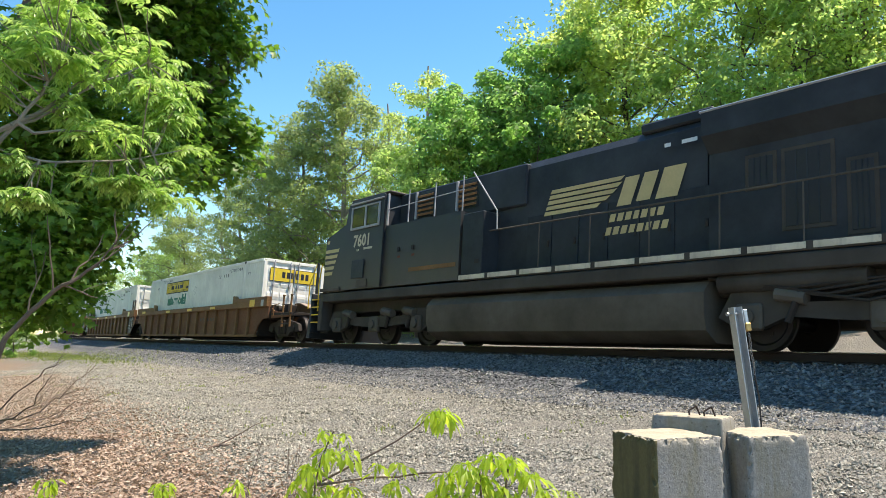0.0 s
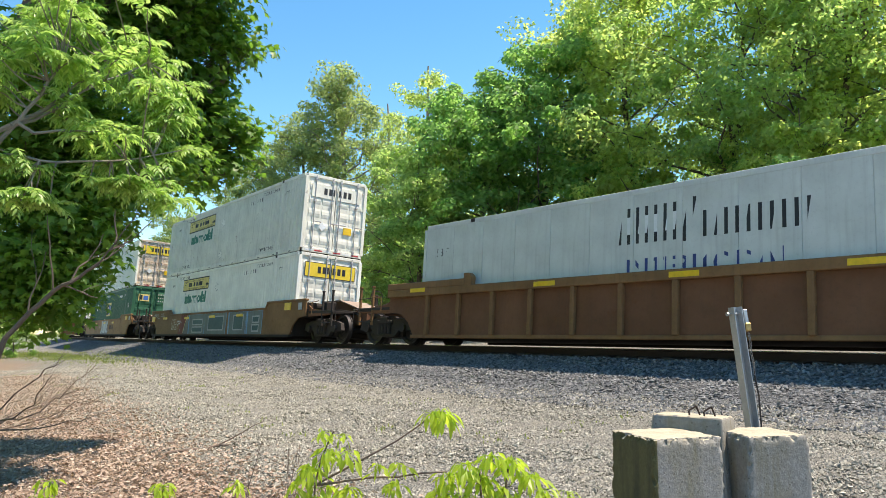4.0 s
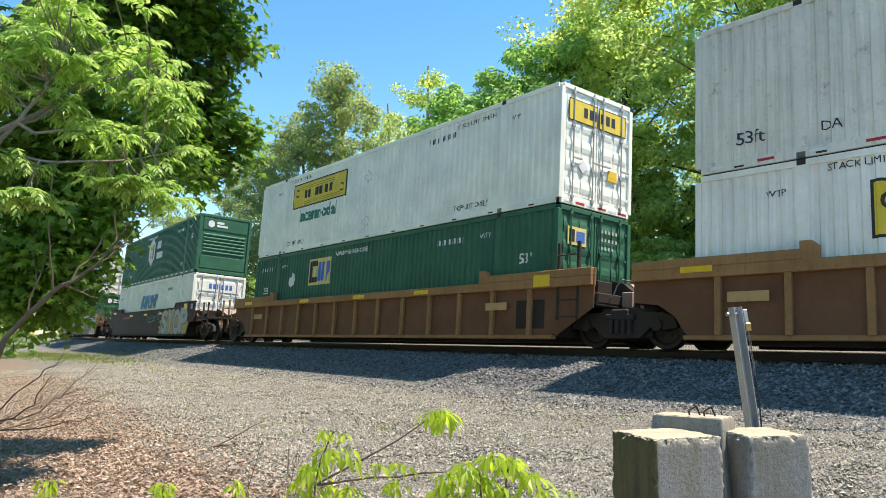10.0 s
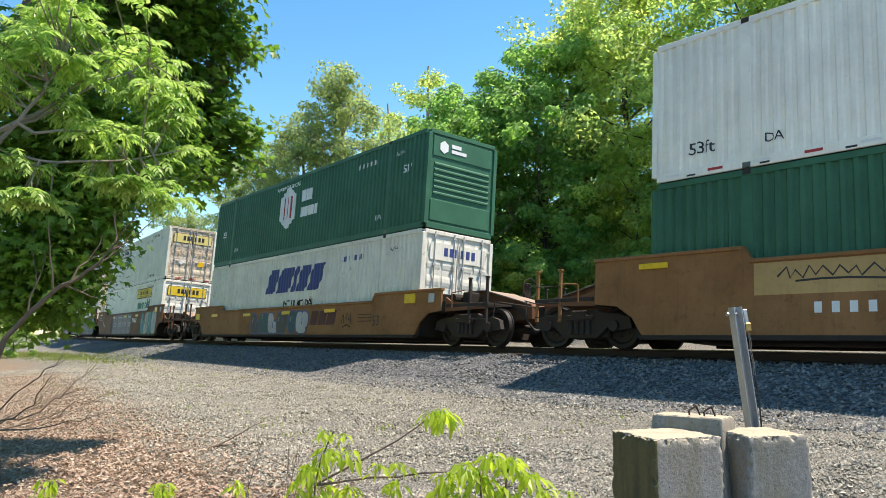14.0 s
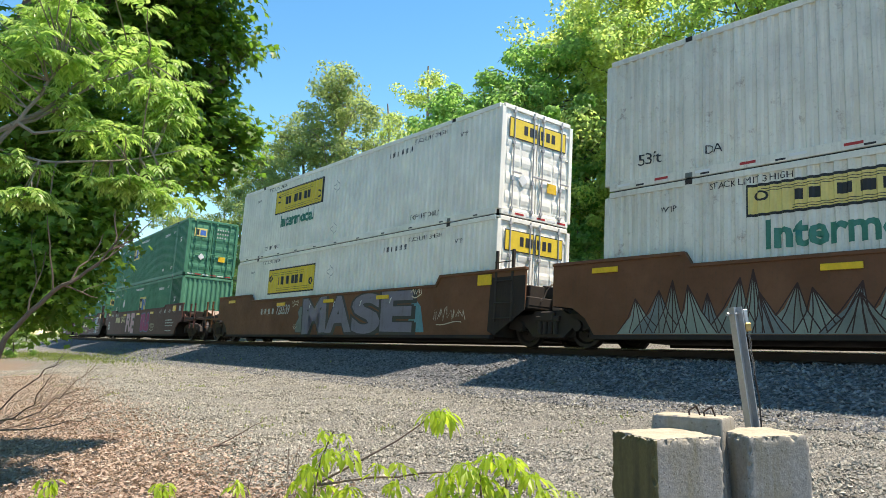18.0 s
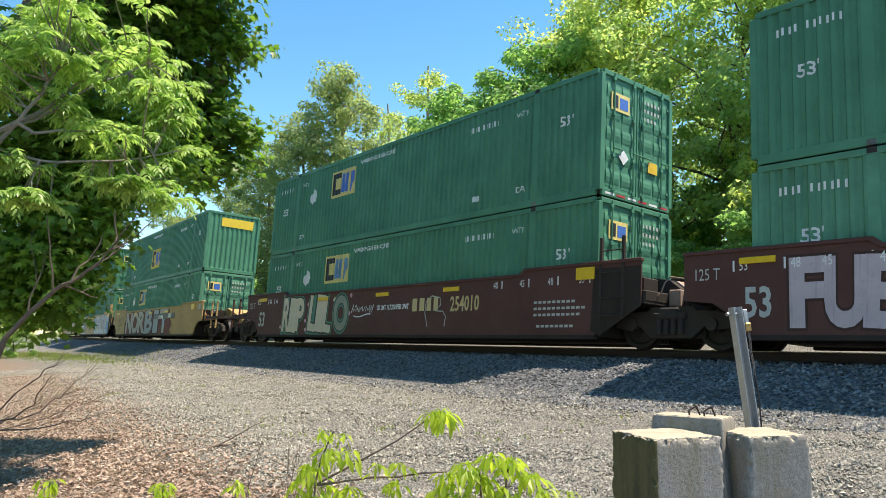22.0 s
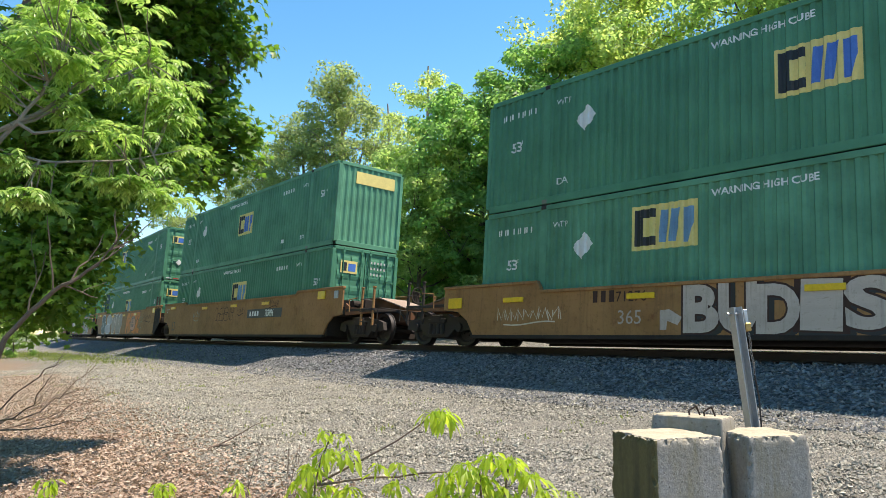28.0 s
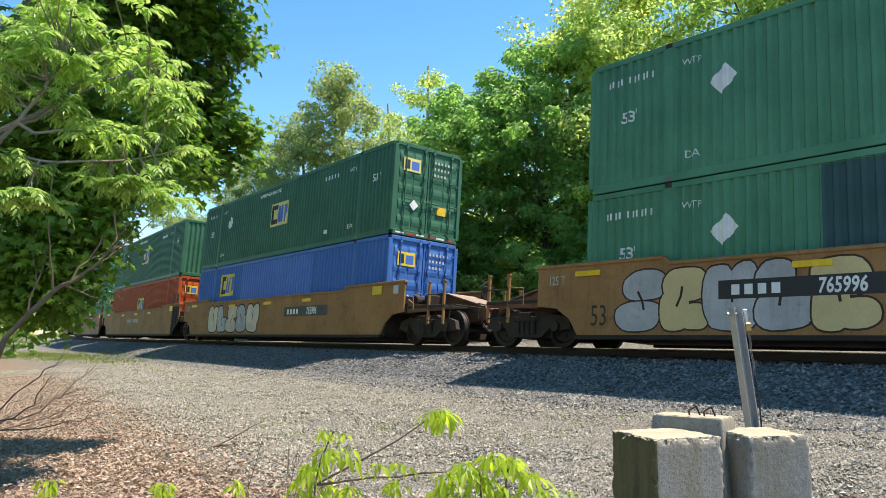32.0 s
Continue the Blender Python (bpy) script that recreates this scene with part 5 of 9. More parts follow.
def bubbles(ob, x0, x1, f0, f1, n, fills, rim, seed, accent=None, edge=0.055, k=2, hollow=False):
    """A throw-up: fat round forms of two or three lobes, leaning on one another, with slits and glints."""
    rng = random.Random(seed)
    z0, z1 = rise(ob, f0), rise(ob, f1)
    w, h = (x1 - x0) / n, z1 - z0
    last = None
    for i in range(n):
        pick = rng.choice([q for q in LOBE_SETS if q is not last])
        last = pick
        cx, cz, sw = x0 + (i + 0.5) * w, (z0 + z1) / 2, w * 1.28
        lean = rng.uniform(-0.12, 0.16)
        kk = k + 1.4 * i
        forms = []
        for ox, oz, rx, rz in pick:
            form = round_form(cx + ox * sw + lean * oz * h, cz + oz * h, rx * sw, rz * h, rng, 20, 0.05)
            forms.append([(x, min(max(z, 0.22), z1 + 0.04)) for x, z in form])
        if hollow:
            streak_line(ob, [fm + fm[:2] for fm in forms], edge * 0.8, rim, kk)
            continue
        for j, fm in enumerate(forms):
            sprayed(ob, [grown(fm, edge)], rim, kk + 0.12 * j, "sprayed graffiti")
        for j, fm in enumerate(forms):
            sprayed(ob, [fm], fills[i % len(fills)], kk + 0.5 + 0.12 * j, "sprayed graffiti")
        (ax, az, *_), (bx, bz, *_) = pick[0], pick[1]
        a, ln = rng.uniform(1.0, 2.1), 0.16 * h
        mid = ((ax + bx) / 2 * sw + cx, (az + bz) / 2 * h + cz)
        streak_line(ob, [[(mid[0] - ln * math.cos(a), mid[1] - ln * math.sin(a)), (mid[0] + 0.03, mid[1]), (mid[0] + ln * math.cos(a), mid[1] + ln * math.sin(a))]], 0.05, rim, kk + 1)
        if accent:
            gx, gz = cx + ax * sw - 0.5 * pick[0][2] * sw, cz + az * h + 0.1 * h
            streak_line(ob, [[(gx, gz - 0.10 * h), (gx + 0.01, gz + 0.04 * h), (gx + 0.10 * w, gz + 0.14 * h)]], 0.03, accent, kk + 1.1)


def shards(ob, x0, x1, f0, f1, n, fills, rim, seed, accent=None, k=2, edge=0.035, low=None):
    """An angular piece: locked slabs with spurs, notches and hard light edges."""
    rng = random.Random(seed)
    z0, z1 = rise(ob, f0), rise(ob, f1)
    w, h = (x1 - x0) / n, z1 - z0
    for i in range(n):
        a, b_ = x0 + i * w - 0.08 * w, x0 + (i + 1) * w + 0.08 * w
        ln = rng.uniform(0.02, 0.22) * w
        u = [rng.uniform(-0.06, 0.06) for _ in range(14)]
        kinds = ([(0, 0), (0.42, 0.06), (0.46, 0.42), (0.98, 0.30), (1.12, 0.52), (0.66, 0.60), (0.96, 0.80), (1.02, 1.0), (0.10, 0.96), (-0.08, 0.70), (0.10, 0.52)],
                 [(0.10, 0.04), (0.96, 0.0), (1.10, 0.22), (0.60, 0.30), (0.62, 0.66), (1.0, 0.70), (0.92, 1.0), (0.16, 1.0), (0.0, 0.78), (0.20, 0.60), (-0.04, 0.30)],
                 [(0.0, 0.02), (0.30, 0.0), (0.40, 0.36), (0.62, 0.34), (0.66, 0.0), (1.04, 0.04), (0.96, 0.60), (0.78, 1.0), (0.30, 1.0), (0.02, 0.72), (0.08, 0.4)])
        pick = kinds[rng.randrange(3)]
        form = [(a + (b_ - a) * (px_ + u[j]) + ln * pz, z0 + h * min(max(pz + 0.5 * u[j], 0), 1)) for j, (px_, pz) in enumerate(pick)]
        kk = k + 1.3 * (i % 2)
        sprayed(ob, [grown(form, edge)], rim, kk, "sprayed graffiti")
        sprayed(ob, [form], fills[i % len(fills)], kk + 0.6, "sprayed graffiti")
        if low:
            sprayed(ob, [[(a + 0.10 * w, z0 + 0.03), (b_ - 0.16 * w, z0 + 0.03), (b_ - 0.22 * w, z0 + 0.22 * h), (a + 0.14 * w, z0 + 0.26 * h)]], low, kk + 0.8)
        cx, cz = a + 0.42 * (b_ - a) + 0.6 * ln, z0 + 0.66 * h
        sprayed(ob, [[(cx - 0.08 * w, cz), (cx + 0.10 * w, cz - 0.04 * h), (cx + 0.07 * w, cz + 0.14 * h)]], rim, kk + 1)
        if accent:
            streak_line(ob, [[form[0], form[10], form[9], form[8]], [form[4], form[5], form[6]]], 0.028, accent, kk + 1.2)


def peaks(ob, x0, x1, f0, f1, fills, rim, seed, n=12):
    """Tall folded blades like tents, each with creases."""
    rng = random.Random(seed)
    z0, z1 = rise(ob, f0), rise(ob, f1)
    for i in range(n):
        cx = x0 + (x1 - x0) * (i + 0.5) / n + rng.uniform(-0.1, 0.1)
        w, top = (x1 - x0) / n * rng.uniform(0.9, 1.6), z0 + (z1 - z0) * rng.uniform(0.55, 1.0)
        lean = rng.uniform(-0.25, 0.25)
        form = [(cx - w, z0), (cx + w, z0), (cx + 0.42 * w + lean * 0.5, z0 + 0.45 * (top - z0)), (cx + lean, top), (cx - 0.30 * w + lean * 0.5, z0 + 0.5 * (top - z0))]
        kk = 1 + 1.1 * (i % 4)
        sprayed(ob, [form], fills[i % len(fills)], kk, "sprayed graffiti")
        creases = [[(cx + lean, top), (cx + q * 0.45 * w + lean * 0.4, z0 + 0.45 * (top - z0)), (cx + q * w, z0 + 0.02)] for q in (-0.97, -0.45, 0.1, 0.55, 0.97)]
        streak_line(ob, creases, 0.022, rim, kk + 0.6)


def spray_swirls(ob, x0, x1, z0, z1, inks, seed, n=60):
    """Overlapping curled blades of paint, each with a dark rim."""
    rng = random.Random(seed)
    sheets = {m: Shape() for m in (*inks, INK)}
    for i in range(n):
        x, z = rng.uniform(x0, x1), rng.uniform(z0, z1)
        a, ln, w, curl = rng.uniform(-1.2, 2.2), rng.uniform(0.6, 1.5), rng.uniform(0.07, 0.17), rng.uniform(-0.9, 0.9)
        ink = rng.choice(inks)
        for grow_, mt, k in ((0.028, INK, 0), (0.0, ink, 1)):
            px_, pz = x, z
            mid = []
            for j in range(8):
                t = j / 7
                mid.append((px_, pz, a + curl * t))
                px_, pz = px_ + ln / 7 * math.cos(a + curl * t), pz + ln / 7 * math.sin(a + curl * t)
            top, low = [], []
            for j, (mx, mz, an) in enumerate(mid):
                t = j / 7
                ww = w * (1 - t) ** 0.7 * min(1, 0.35 + 2.5 * t) + grow_
                top.append((mx - ww * math.sin(an), mz + ww * math.cos(an)))
                low.append((mx + ww * math.sin(an), mz - ww * math.cos(an)))
            y = -SIDE_Y - 0.004 - 0.00008 * (2 * i + k)
            v = [(min(max(p_, x0), x1), y, min(max(q_, z0), z1)) for p_, q_ in top + low]
            sheets[mt].add(v, [(j + 1, j, j + 8, j + 9) for j in range(7)])
    for mt, sh in sheets.items():
        me = bpy.data.meshes.new("graffiti")
        me.from_pydata(sh.v, [], sh.f)
        part("graffiti", me, mt, ob, kind="stuff")


def slant_bars(ob, x, z, h, material, widths, lean=0.12):
    return on_side(ob, bar_row(x, z, widths, h, 0.07, lean), material, "company_mark")


# the train, from the locomotive back
U0 = 8.077
w1 = well_car(220.80 + U0, CHORD, "brown ribbed well car carrying one white container", True, left="joint", panel_tone=BROWN)
w2 = well_car(201.25 + U0, CHORD, "brown ribbed well car with a dark load-limit panel", True, left="joint", right="joint", panel_tone=BROWN)
w3 = well_car(181.70 + U0, CHORD, "brown ribbed well car under an insulated white container", True, right="joint", panel_tone=BROWN)
w4 = well_car(158.08 + U0, CHORD, "tan-brown well car with blue and black graffiti blocks", low=True)
w5 = well_car(134.54 + U0, TAN, "tan well car with silver graffiti on its side", low=True)
w6 = well_car(110.88 + U0, TAN, "tan ribbed well car with rusty panels", True, left="joint", panel_tone=BROWN)
w7 = well_car(91.40 + U0, TAN, "tan ribbed well car with rust-brown panels", True, left="joint", right="joint", panel_tone=BROWN)
w8 = well_car(71.85 + U0, TAN, "tan ribbed well car with worn yellow chords", True, right="joint", panel_tone=BROWN)
w9 = well_car(48.08 + U0, UMBER, "dark umber well car with silver and tan graffiti")
w10 = well_car(24.57 + U0, RUST_ORANGE, "rust-orange well car with white-outlined graffiti")
w11 = well_car(0.97 + U0, RUST_ORANGE, "faded orange well car with dark graffiti", low=True)
w12 = well_car(-23.0 + U0, BROWN, "brown well car with big grey graffiti letters", left="joint")
w13 = well_car(-42.5 + U0, BROWN, "brown well car covered in swirling blue-green graffiti", left="joint", right="joint")
w14 = well_car(-61.9 + U0, BROWN, "brown well car with purple and grey graffiti", right="joint")
w15 = well_car(-85.5 + U0, MAROON, "maroon well car with pink and magenta graffiti", left="joint")
w16 = well_car(-105.2 + U0, MAROON, "maroon well car with gold company bars and outlined graffiti", left="joint", right="joint")
w17 = well_car(-124.7 + U0, MAROON, "maroon well car with cream and green graffiti letters", right="joint")
w18 = well_car(-148.5 + U0, BUFF, "buff well car with big white graffiti letters", left="joint")
w19 = well_car(-167.92 + U0, BUFF, "buff well car with blue, red and silver graffiti", left="joint", right="joint")
w20 = well_car(-187.45 + U0, BUFF, "buff well car with silver graffiti near one end", right="joint")
w21 = well_car(-211.14 + U0, TAN, "tan well car with pale graffiti letters", low=True)
w22 = well_car(-234.82 + U0, TAN, "weathered tan well car with faint black tags", left="joint")
w23 = well_car(-254.24 + U0, TAN, "tan well car with black and orange graffiti", left="joint", right="joint")
w24 = well_car(-273.8 + U0, TAN, "tan well car with white and gold graffiti letters", right="joint")
w25 = well_car(-297.45 + U0, TAN, "tan-brown well car with a black number panel", left="joint")
w26 = well_car(-316.9 + U0, TAN, "tan-brown well car with pale graffiti", left="joint", right="joint")
w27 = well_car(-336.4 + U0, TAN, "tan-brown well car at the visible end of the train", right="joint")
well_car(-360.0 + U0, TAN, "tan-brown well car following round the bend")

# load-limit panels, codes and graffiti of the cars
dark_panel = [[(7.0, 0.3), (8.35, 0.3), (8.9, 0.62), (8.9, 1.02), (7.0, 1.02)]]
for w in (w2, w3):
    on_side(w, dark_panel, INK, "load_panel", 0.008)
    on_side(w, bar_row(7.15, 0.5, [0.12] * 7, 0.05, 0.05) + bar_row(7.15, 0.62, [0.12] * 6, 0.05, 0.05) + bar_row(7.15, 0.85, [0.1, 0.1, -0.5, 0.1], 0.1, 0.05), DULLINK, "code_mark", 0.011)
on_side(w2, [[(-8.9, 0.62), (-8.35, 0.3), (-7.5, 0.3), (-7.5, 1.02), (-8.9, 1.02)]], INK, "load_panel", 0.008)
word_on_side(w2, "125T", 0.34, -8.05, 0.42, WHITEINK, 0.011)
word_on_side(w3, "53", 0.36, 6.3, 0.55, INK)
for w in (w1, w2):
    bars_on_side(w, 1.6, 0.7, 0.16, INK)
# a mural of red, black, blue and grey panels with dark windows
sprayed(w4, [[(-4.5, 0.25), (-3.7, 0.25), (-3.1, rise(w4, 1)), (-4.2, rise(w4, 1))]], BRICKRED, 1, "dull red sprayed panel")
sprayed(w4, [[(-3.75, 0.25), (-2.7, 0.25), (-3.0, rise(w4, 1)), (-3.2, rise(w4, 1))]], INK, 2, "black sprayed panel")
streak_line(w4, [[(-3.78, 0.27), (-3.5, 0.8), (-3.15, rise(w4, 0.97))]], 0.05, GOLD, 4)
streak_line(w4, [[(-4.3 + 0.22 * i, 0.42 + 0.37 * ((i * 7) % 3)), (-4.24 + 0.22 * i, 0.44 + 0.37 * ((i * 7) % 3))] for i in range(4)], 0.10, SAGE, 3)
for x0, x1, hole in ((-2.85, -0.72, ((0.12, 0.32), (0.50, 0.70))), (-0.72, 1.9, ((0.22, 0.80),)), (2.3, 4.1, ((0.22, 0.80),)), (4.3, 5.7, ((0.15, 0.36), (0.52, 0.72)))):
    sprayed(w4, [[(x0 - 0.14, 0.25), (x1, 0.25), (x1 + 0.02, rise(w4, 0.98)), (x0 - 0.18, rise(w4, 0.98))]], SPRAYBLUE, 2.5, "blue sprayed edge")
    sprayed(w4, [[(x0, 0.25), (x1 - 0.05, 0.25), (x1 - 0.02, rise(w4, 0.97)), (x0 - 0.04, rise(w4, 0.97))]], ASH, 3.2, "grey sprayed panel")
    for f0, f1 in hole:
        sprayed(w4, [[(x0 + 0.42, rise(w4, f0) - 0.05), (x1 - 0.30, rise(w4, f0) - 0.05), (x1 - 0.28, rise(w4, f1) + 0.05), (x0 + 0.40, rise(w4, f1) + 0.05)]], GREYINK, 4)
        sprayed(w4, [[(x0 + 0.48, rise(w4, f0)), (x1 - 0.36, rise(w4, f0)), (x1 - 0.34, rise(w4, f1)), (x0 + 0.46, rise(w4, f1))]], SLATE, 4.7, "dark sprayed window")
bubbles(w4, -5.62, -4.72, 0.22, 0.78, 2, [CHORD], CREAM, 41, hollow=True, edge=0.03)
scribble(w4, -4.72, -4.25, 0.55, 0.78, WHITEINK, 42, 6, 0.035)
word_on_side(w4, "..BEAZY..", 0.25, -8.45, 1.13, DULLINK, slant=0.15)
word_on_side(w4, "..YORI..", 0.25, -7.38, 1.13, DULLINK, slant=0.15)
streak_line(w4, [[(-8.1, 1.06), (-7.8, 1.06)], [(-7.2, 1.06), (-6.9, 1.07)]], 0.015, DULLINK, 4)
spray_word(w5, "JOINS", -1.1, 1.55, 0.02, 1.0, DULLINK, INK, 5, shade=INK, outer=CREAM, tilt=5)
on_side(w5, bar_row(2.25, 0.55, [0.17, 0.09, 0.16, 0.12, 0.05, 0.16, 0.16], 0.30, 0.07), UMBER, "company_mark")
scribble(w5, -1.75, -1.25, 0.45, 0.62, DULLINK, 51, 4, 0.02)
scribble(w5, 1.75, 2.1, 0.2, 0.42, DULLINK, 52, 4, 0.02)
for w, x in ((w6, 0.6), (w7, -6.2), (w8, 2.8)):
    bars_on_side(w, x, 1.09, 0.07, INK, 12, 0.06)
    me = kept("rib_plate", lambda: flat_mesh("plate", [[(0, 0.80), (0.75, 0.80), (0.75, 0.98), (0, 0.98)]], lay=False, y=-SIDE_Y - 0.11))
    for x0 in (-7.3, 6.05):
        part("label_plate", me, BUFF, w, at=(x0, 0, 0))
    on_side(w, [[(7.02, 0.34), (7.92, 0.34), (7.92, 0.86), (7.02, 0.86)]], FLOORDARK, "load_panel", 0.008)
slant_bars(w7, -2.4, 0.45, 0.42, MAROON, [0.5, 0.5, 0.5], 0.1)
# dark umber car: big silver word on a tan splash, teal tag
sprayed(w9, [[(3.25, 0.3), (3.6, 0.25), (8.3, 0.25), (8.55, 0.7), (8.1, 1.2), (5.9, rise(w9, 0.98)), (3.9, rise(w9, 0.96)), (3.75, 1.0), (3.3, 0.92), (3.6, 0.72), (3.2, 0.6), (3.5, 0.5)]], BUFF, 0, "tan sprayed splash")
spray_word(w9, "SYOP", 3.72, 8.25, 0.0, 1.02, GREYINK, INK, 9, fat=0.065, edge=0.045, tilt=4, glint=WHITEINK)
scribble(w9, 0.6, 2.55, 0.58, 0.86, TEALSPRAY, 91, 4, 0.045, 7)
word_on_side(w9, "13", 0.52, 2.95, 0.80, TEALSPRAY)
word_on_side(w9, "53", 0.24, 7.9, 1.22, DULLINK)
bars_on_side(w9, -5.4, 0.92, 0.13, REDINK, 10, 0.12)
on_side(w10, [[(-5.9, 0.74), (-2.2, 0.74), (-2.2, 1.16), (-5.9, 1.16)]], BUFF, "paint_patch", 0.004)
scribble(w10, -5.5, -2.4, 0.72, 0.92, INK, 101, 5, 0.035, 9)
bars_on_side(w10, -4.9, 0.50, 0.2, WHITEINK, 4, 0.2)
word_on_side(w10, "646092", 0.27, -2.75, 0.50, WHITEINK, fat=0.006)
shards(w10, -1.35, 0.45, 0.12, 0.92, 4, [INK], WHITEINK, 102, edge=0.03)
scribble(w10, 0.6, 1.2, 0.3, 0.45, DULLINK, 103, 4, 0.02)
for x0, x1, q in ((2.05, 2.85, 0.2), (2.8, 3.45, 0.2), (3.4, 4.2, 0.35)):
    sprayed(w10, [[(x0, 0.92), (x1, 0.92), (x1 - 0.05, 1.08), (x0 + 0.02, 1.08)], [(x0 + q * 0.9, 0.56), (x0 + q * 0.9 + 0.24, 0.56), (x0 + q * 0.9 + 0.30, 0.915), (x0 + q * 0.9 + 0.04, 0.915)]], GREYINK, 3, "grey company shape")
sprayed(w10, [[(1.9, 0.5), (4.3, 0.5), (4.3, 1.14), (1.9, 1.14)]], UMBER, 1)
bubbles(w10, 4.5, 7.65, 0.0, 0.98, 5, [INK], WHITEINK, 104, accent=GREYINK, edge=0.05)
bubbles(w11, -2.8, 1.85, 0.02, 0.86, 6, [INK, SLATE, GREYINK], NAVY, 111, accent=DULLINK)
slant_bars(w11, 2.05, 0.55, 0.46, MAROON, [0.5, 0.5, 0.55])
scribble(w11, 4.2, 4.8, 0.3, 0.8, UMBER, 112, 4, 0.04)
on_side(w11, bar_row(5.2, 0.62, [0.08] * 7, 0.03, 0.03) + bar_row(5.2, 0.72, [0.08] * 7, 0.03, 0.03) + bar_row(5.2, 0.82, [0.08] * 7, 0.03, 0.03), UMBER, "code_mark")
word_on_side(w11, "53", 0.42, 6.2, 0.5, INK)
# big grey block forms with a hard bevel
sprayed(w12, [[(-3.95, 0.25), (2.0, 0.25), (1.9, rise(w12, 0.97)), (-4.0, rise(w12, 0.9)), (-4.4, 0.8)]], UMBER, 0)
for i, (x0, x1) in enumerate(((-3.55, -2.3), (-2.15, -0.75), (-0.65, 0.65), (0.75, 1.85))):
    zt, zb = rise(w12, 0.96), rise(w12, 0.0)
    zs = [zb + (zt - zb) * q for q in (0, 0.18, 0.38, 0.60, 0.80, 1.0)]
    sprayed(w12, [[(x0 - 0.08, zs[0]), (x1 + 0.06, zs[0]), (x1 + 0.06, zs[5] + 0.02), (x0 - 0.05, zs[5] + 0.02)]], INK, 1.5, "black sprayed outline")
    sprayed(w12, [[(x0, zs[0] + 0.03), (x1, zs[0] + 0.03), (x1 - 0.04, zs[1]), (x0 + 0.5, zs[1] + 0.02), (x0 + 0.52, zs[2]), (x1 - 0.06, zs[2]), (x1 - 0.02, zs[3]), (x0 + 0.5, zs[3]), (x0 + 0.5, zs[4]), (x1 - 0.04, zs[4]), (x1, zs[5]), (x0 + 0.05, zs[5])]], LILAC, 2.5, "grey sprayed block form")
    sprayed(w12, [[(x0 + 0.02, zs[0] + 0.04), (x0 + 0.18, zs[1] + 0.08), (x0 + 0.22, zs[4] + 0.06), (x0 + 0.06, zs[5] - 0.02)]], PURPLE, 3.2)
    sprayed(w12, [[(x0 + 0.5, zs[3] - 0.005), (x1 - 0.06, zs[3]), (x1 - 0.10, zs[3] - 0.09), (x0 + 0.48, zs[3] - 0.08)], [(x0 + 0.2, zs[4] + 0.06), (x1 - 0.04, zs[4] + 0.02), (x1 - 0.02, zs[4] + 0.10), (x0 + 0.22, zs[4] + 0.14)]], GREYINK, 3.4)
    streak_line(w12, [[(x0 + 0.24, zs[1]), (x0 + 0.27, zs[5] - 0.05)], [(x0 + 0.5, zs[2] + 0.03), (x1 - 0.1, zs[2] + 0.06)]], 0.03, DULLINK, 4.2)
scribble(w12, -8.9, -7.2, 0.80, 0.98, CREAM, 121, 4, 0.022)
scribble(w12, -4.6, -3.9, 0.62, 0.88, INK, 122, 4, 0.025)
streak_line(w12, [[(-6.9, 1.05), (-6.6, 0.85), (-6.35, 0.74)]], 0.07, WHITEINK, 4)
bars_on_side(w12, 2.2, 0.75, 0.3, WHITEINK, 4, 0.24)
bubbles(w12, 4.6, 8.0, 0.0, 0.98, 4, [AQUA, GREYINK], TEAL_INK, 21, accent=WHITEINK)
word_on_side(w12, "53", 0.52, -7.5, 0.40, INK)
# a fantasy mural: folded sage peaks, then curling blue and tan blades
sprayed(w13, [[(-7.4, 0.25), (0.7, 0.25), (0.0, 0.5), (-7.0, 0.55)]], ASH, 0)
peaks(w13, -7.2, 0.2, 0.0, 0.96, [SAGE, ASH, DULLSAGE], UMBER, 131, 20)
sprayed(w13, [[(1.1, 0.25), (8.2, 0.25), (8.2, rise(w13, 0.99)), (1.7, rise(w13, 0.97)), (1.3, 0.9)]], ASH, 0.2)
spray_swirls(w13, 1.2, 8.2, 0.27, rise(w13, 0.98), [AQUA, ASH, SAGE, DUST, ASH], 13, 110)
for x0 in (-0.62, -0.2, 0.22):
    sprayed(w13, [[(x0, 0.98), (x0 + 0.38, 0.98), (x0 + 0.40, 1.08), (x0 + 0.02, 1.08)], [(x0 + 0.12, 0.78), (x0 + 0.26, 0.78), (x0 + 0.28, 0.975), (x0 + 0.14, 0.975)]], CREAM, 6)
sprayed(w13, [round_form(1.0, 0.98, 0.42, 0.3, random.Random(5))], DUST, 5.2)
streak_line(w13, [[(1.0 - 0.3 + 0.12 * i, 0.8), (0.82 + 0.12 * i, 1.12)] for i in range(4)], 0.03, UMBER, 6.5)
# purple over grey block word
shards(w14, -2.0, -1.2, 0.05, 0.75, 1, [ASH], INK, 140)
spray_word(w14, "MASE", -1.55, 4.95, 0.0, 1.0, PURPLE, INK, 14, fat=0.065, edge=0.045, shade=INK, fills=[LILAC, LILAC], tilt=3, glint=WHITEINK)
sprayed(w14, [[(4.7, 0.3), (5.5, 0.3), (5.3, 1.0), (4.9, 1.3)]], AQUA, 0)
scribble(w14, 4.8, 5.35, 0.86, 1.04, CREAM, 141, 6, 0.035)
scribble(w14, 5.9, 7.2, 0.25, 0.6, CREAM, 142, 6, 0.025)
scribble(w14, -2.4, -1.9, 0.84, 0.98, CREAM, 143, 6, 0.025)
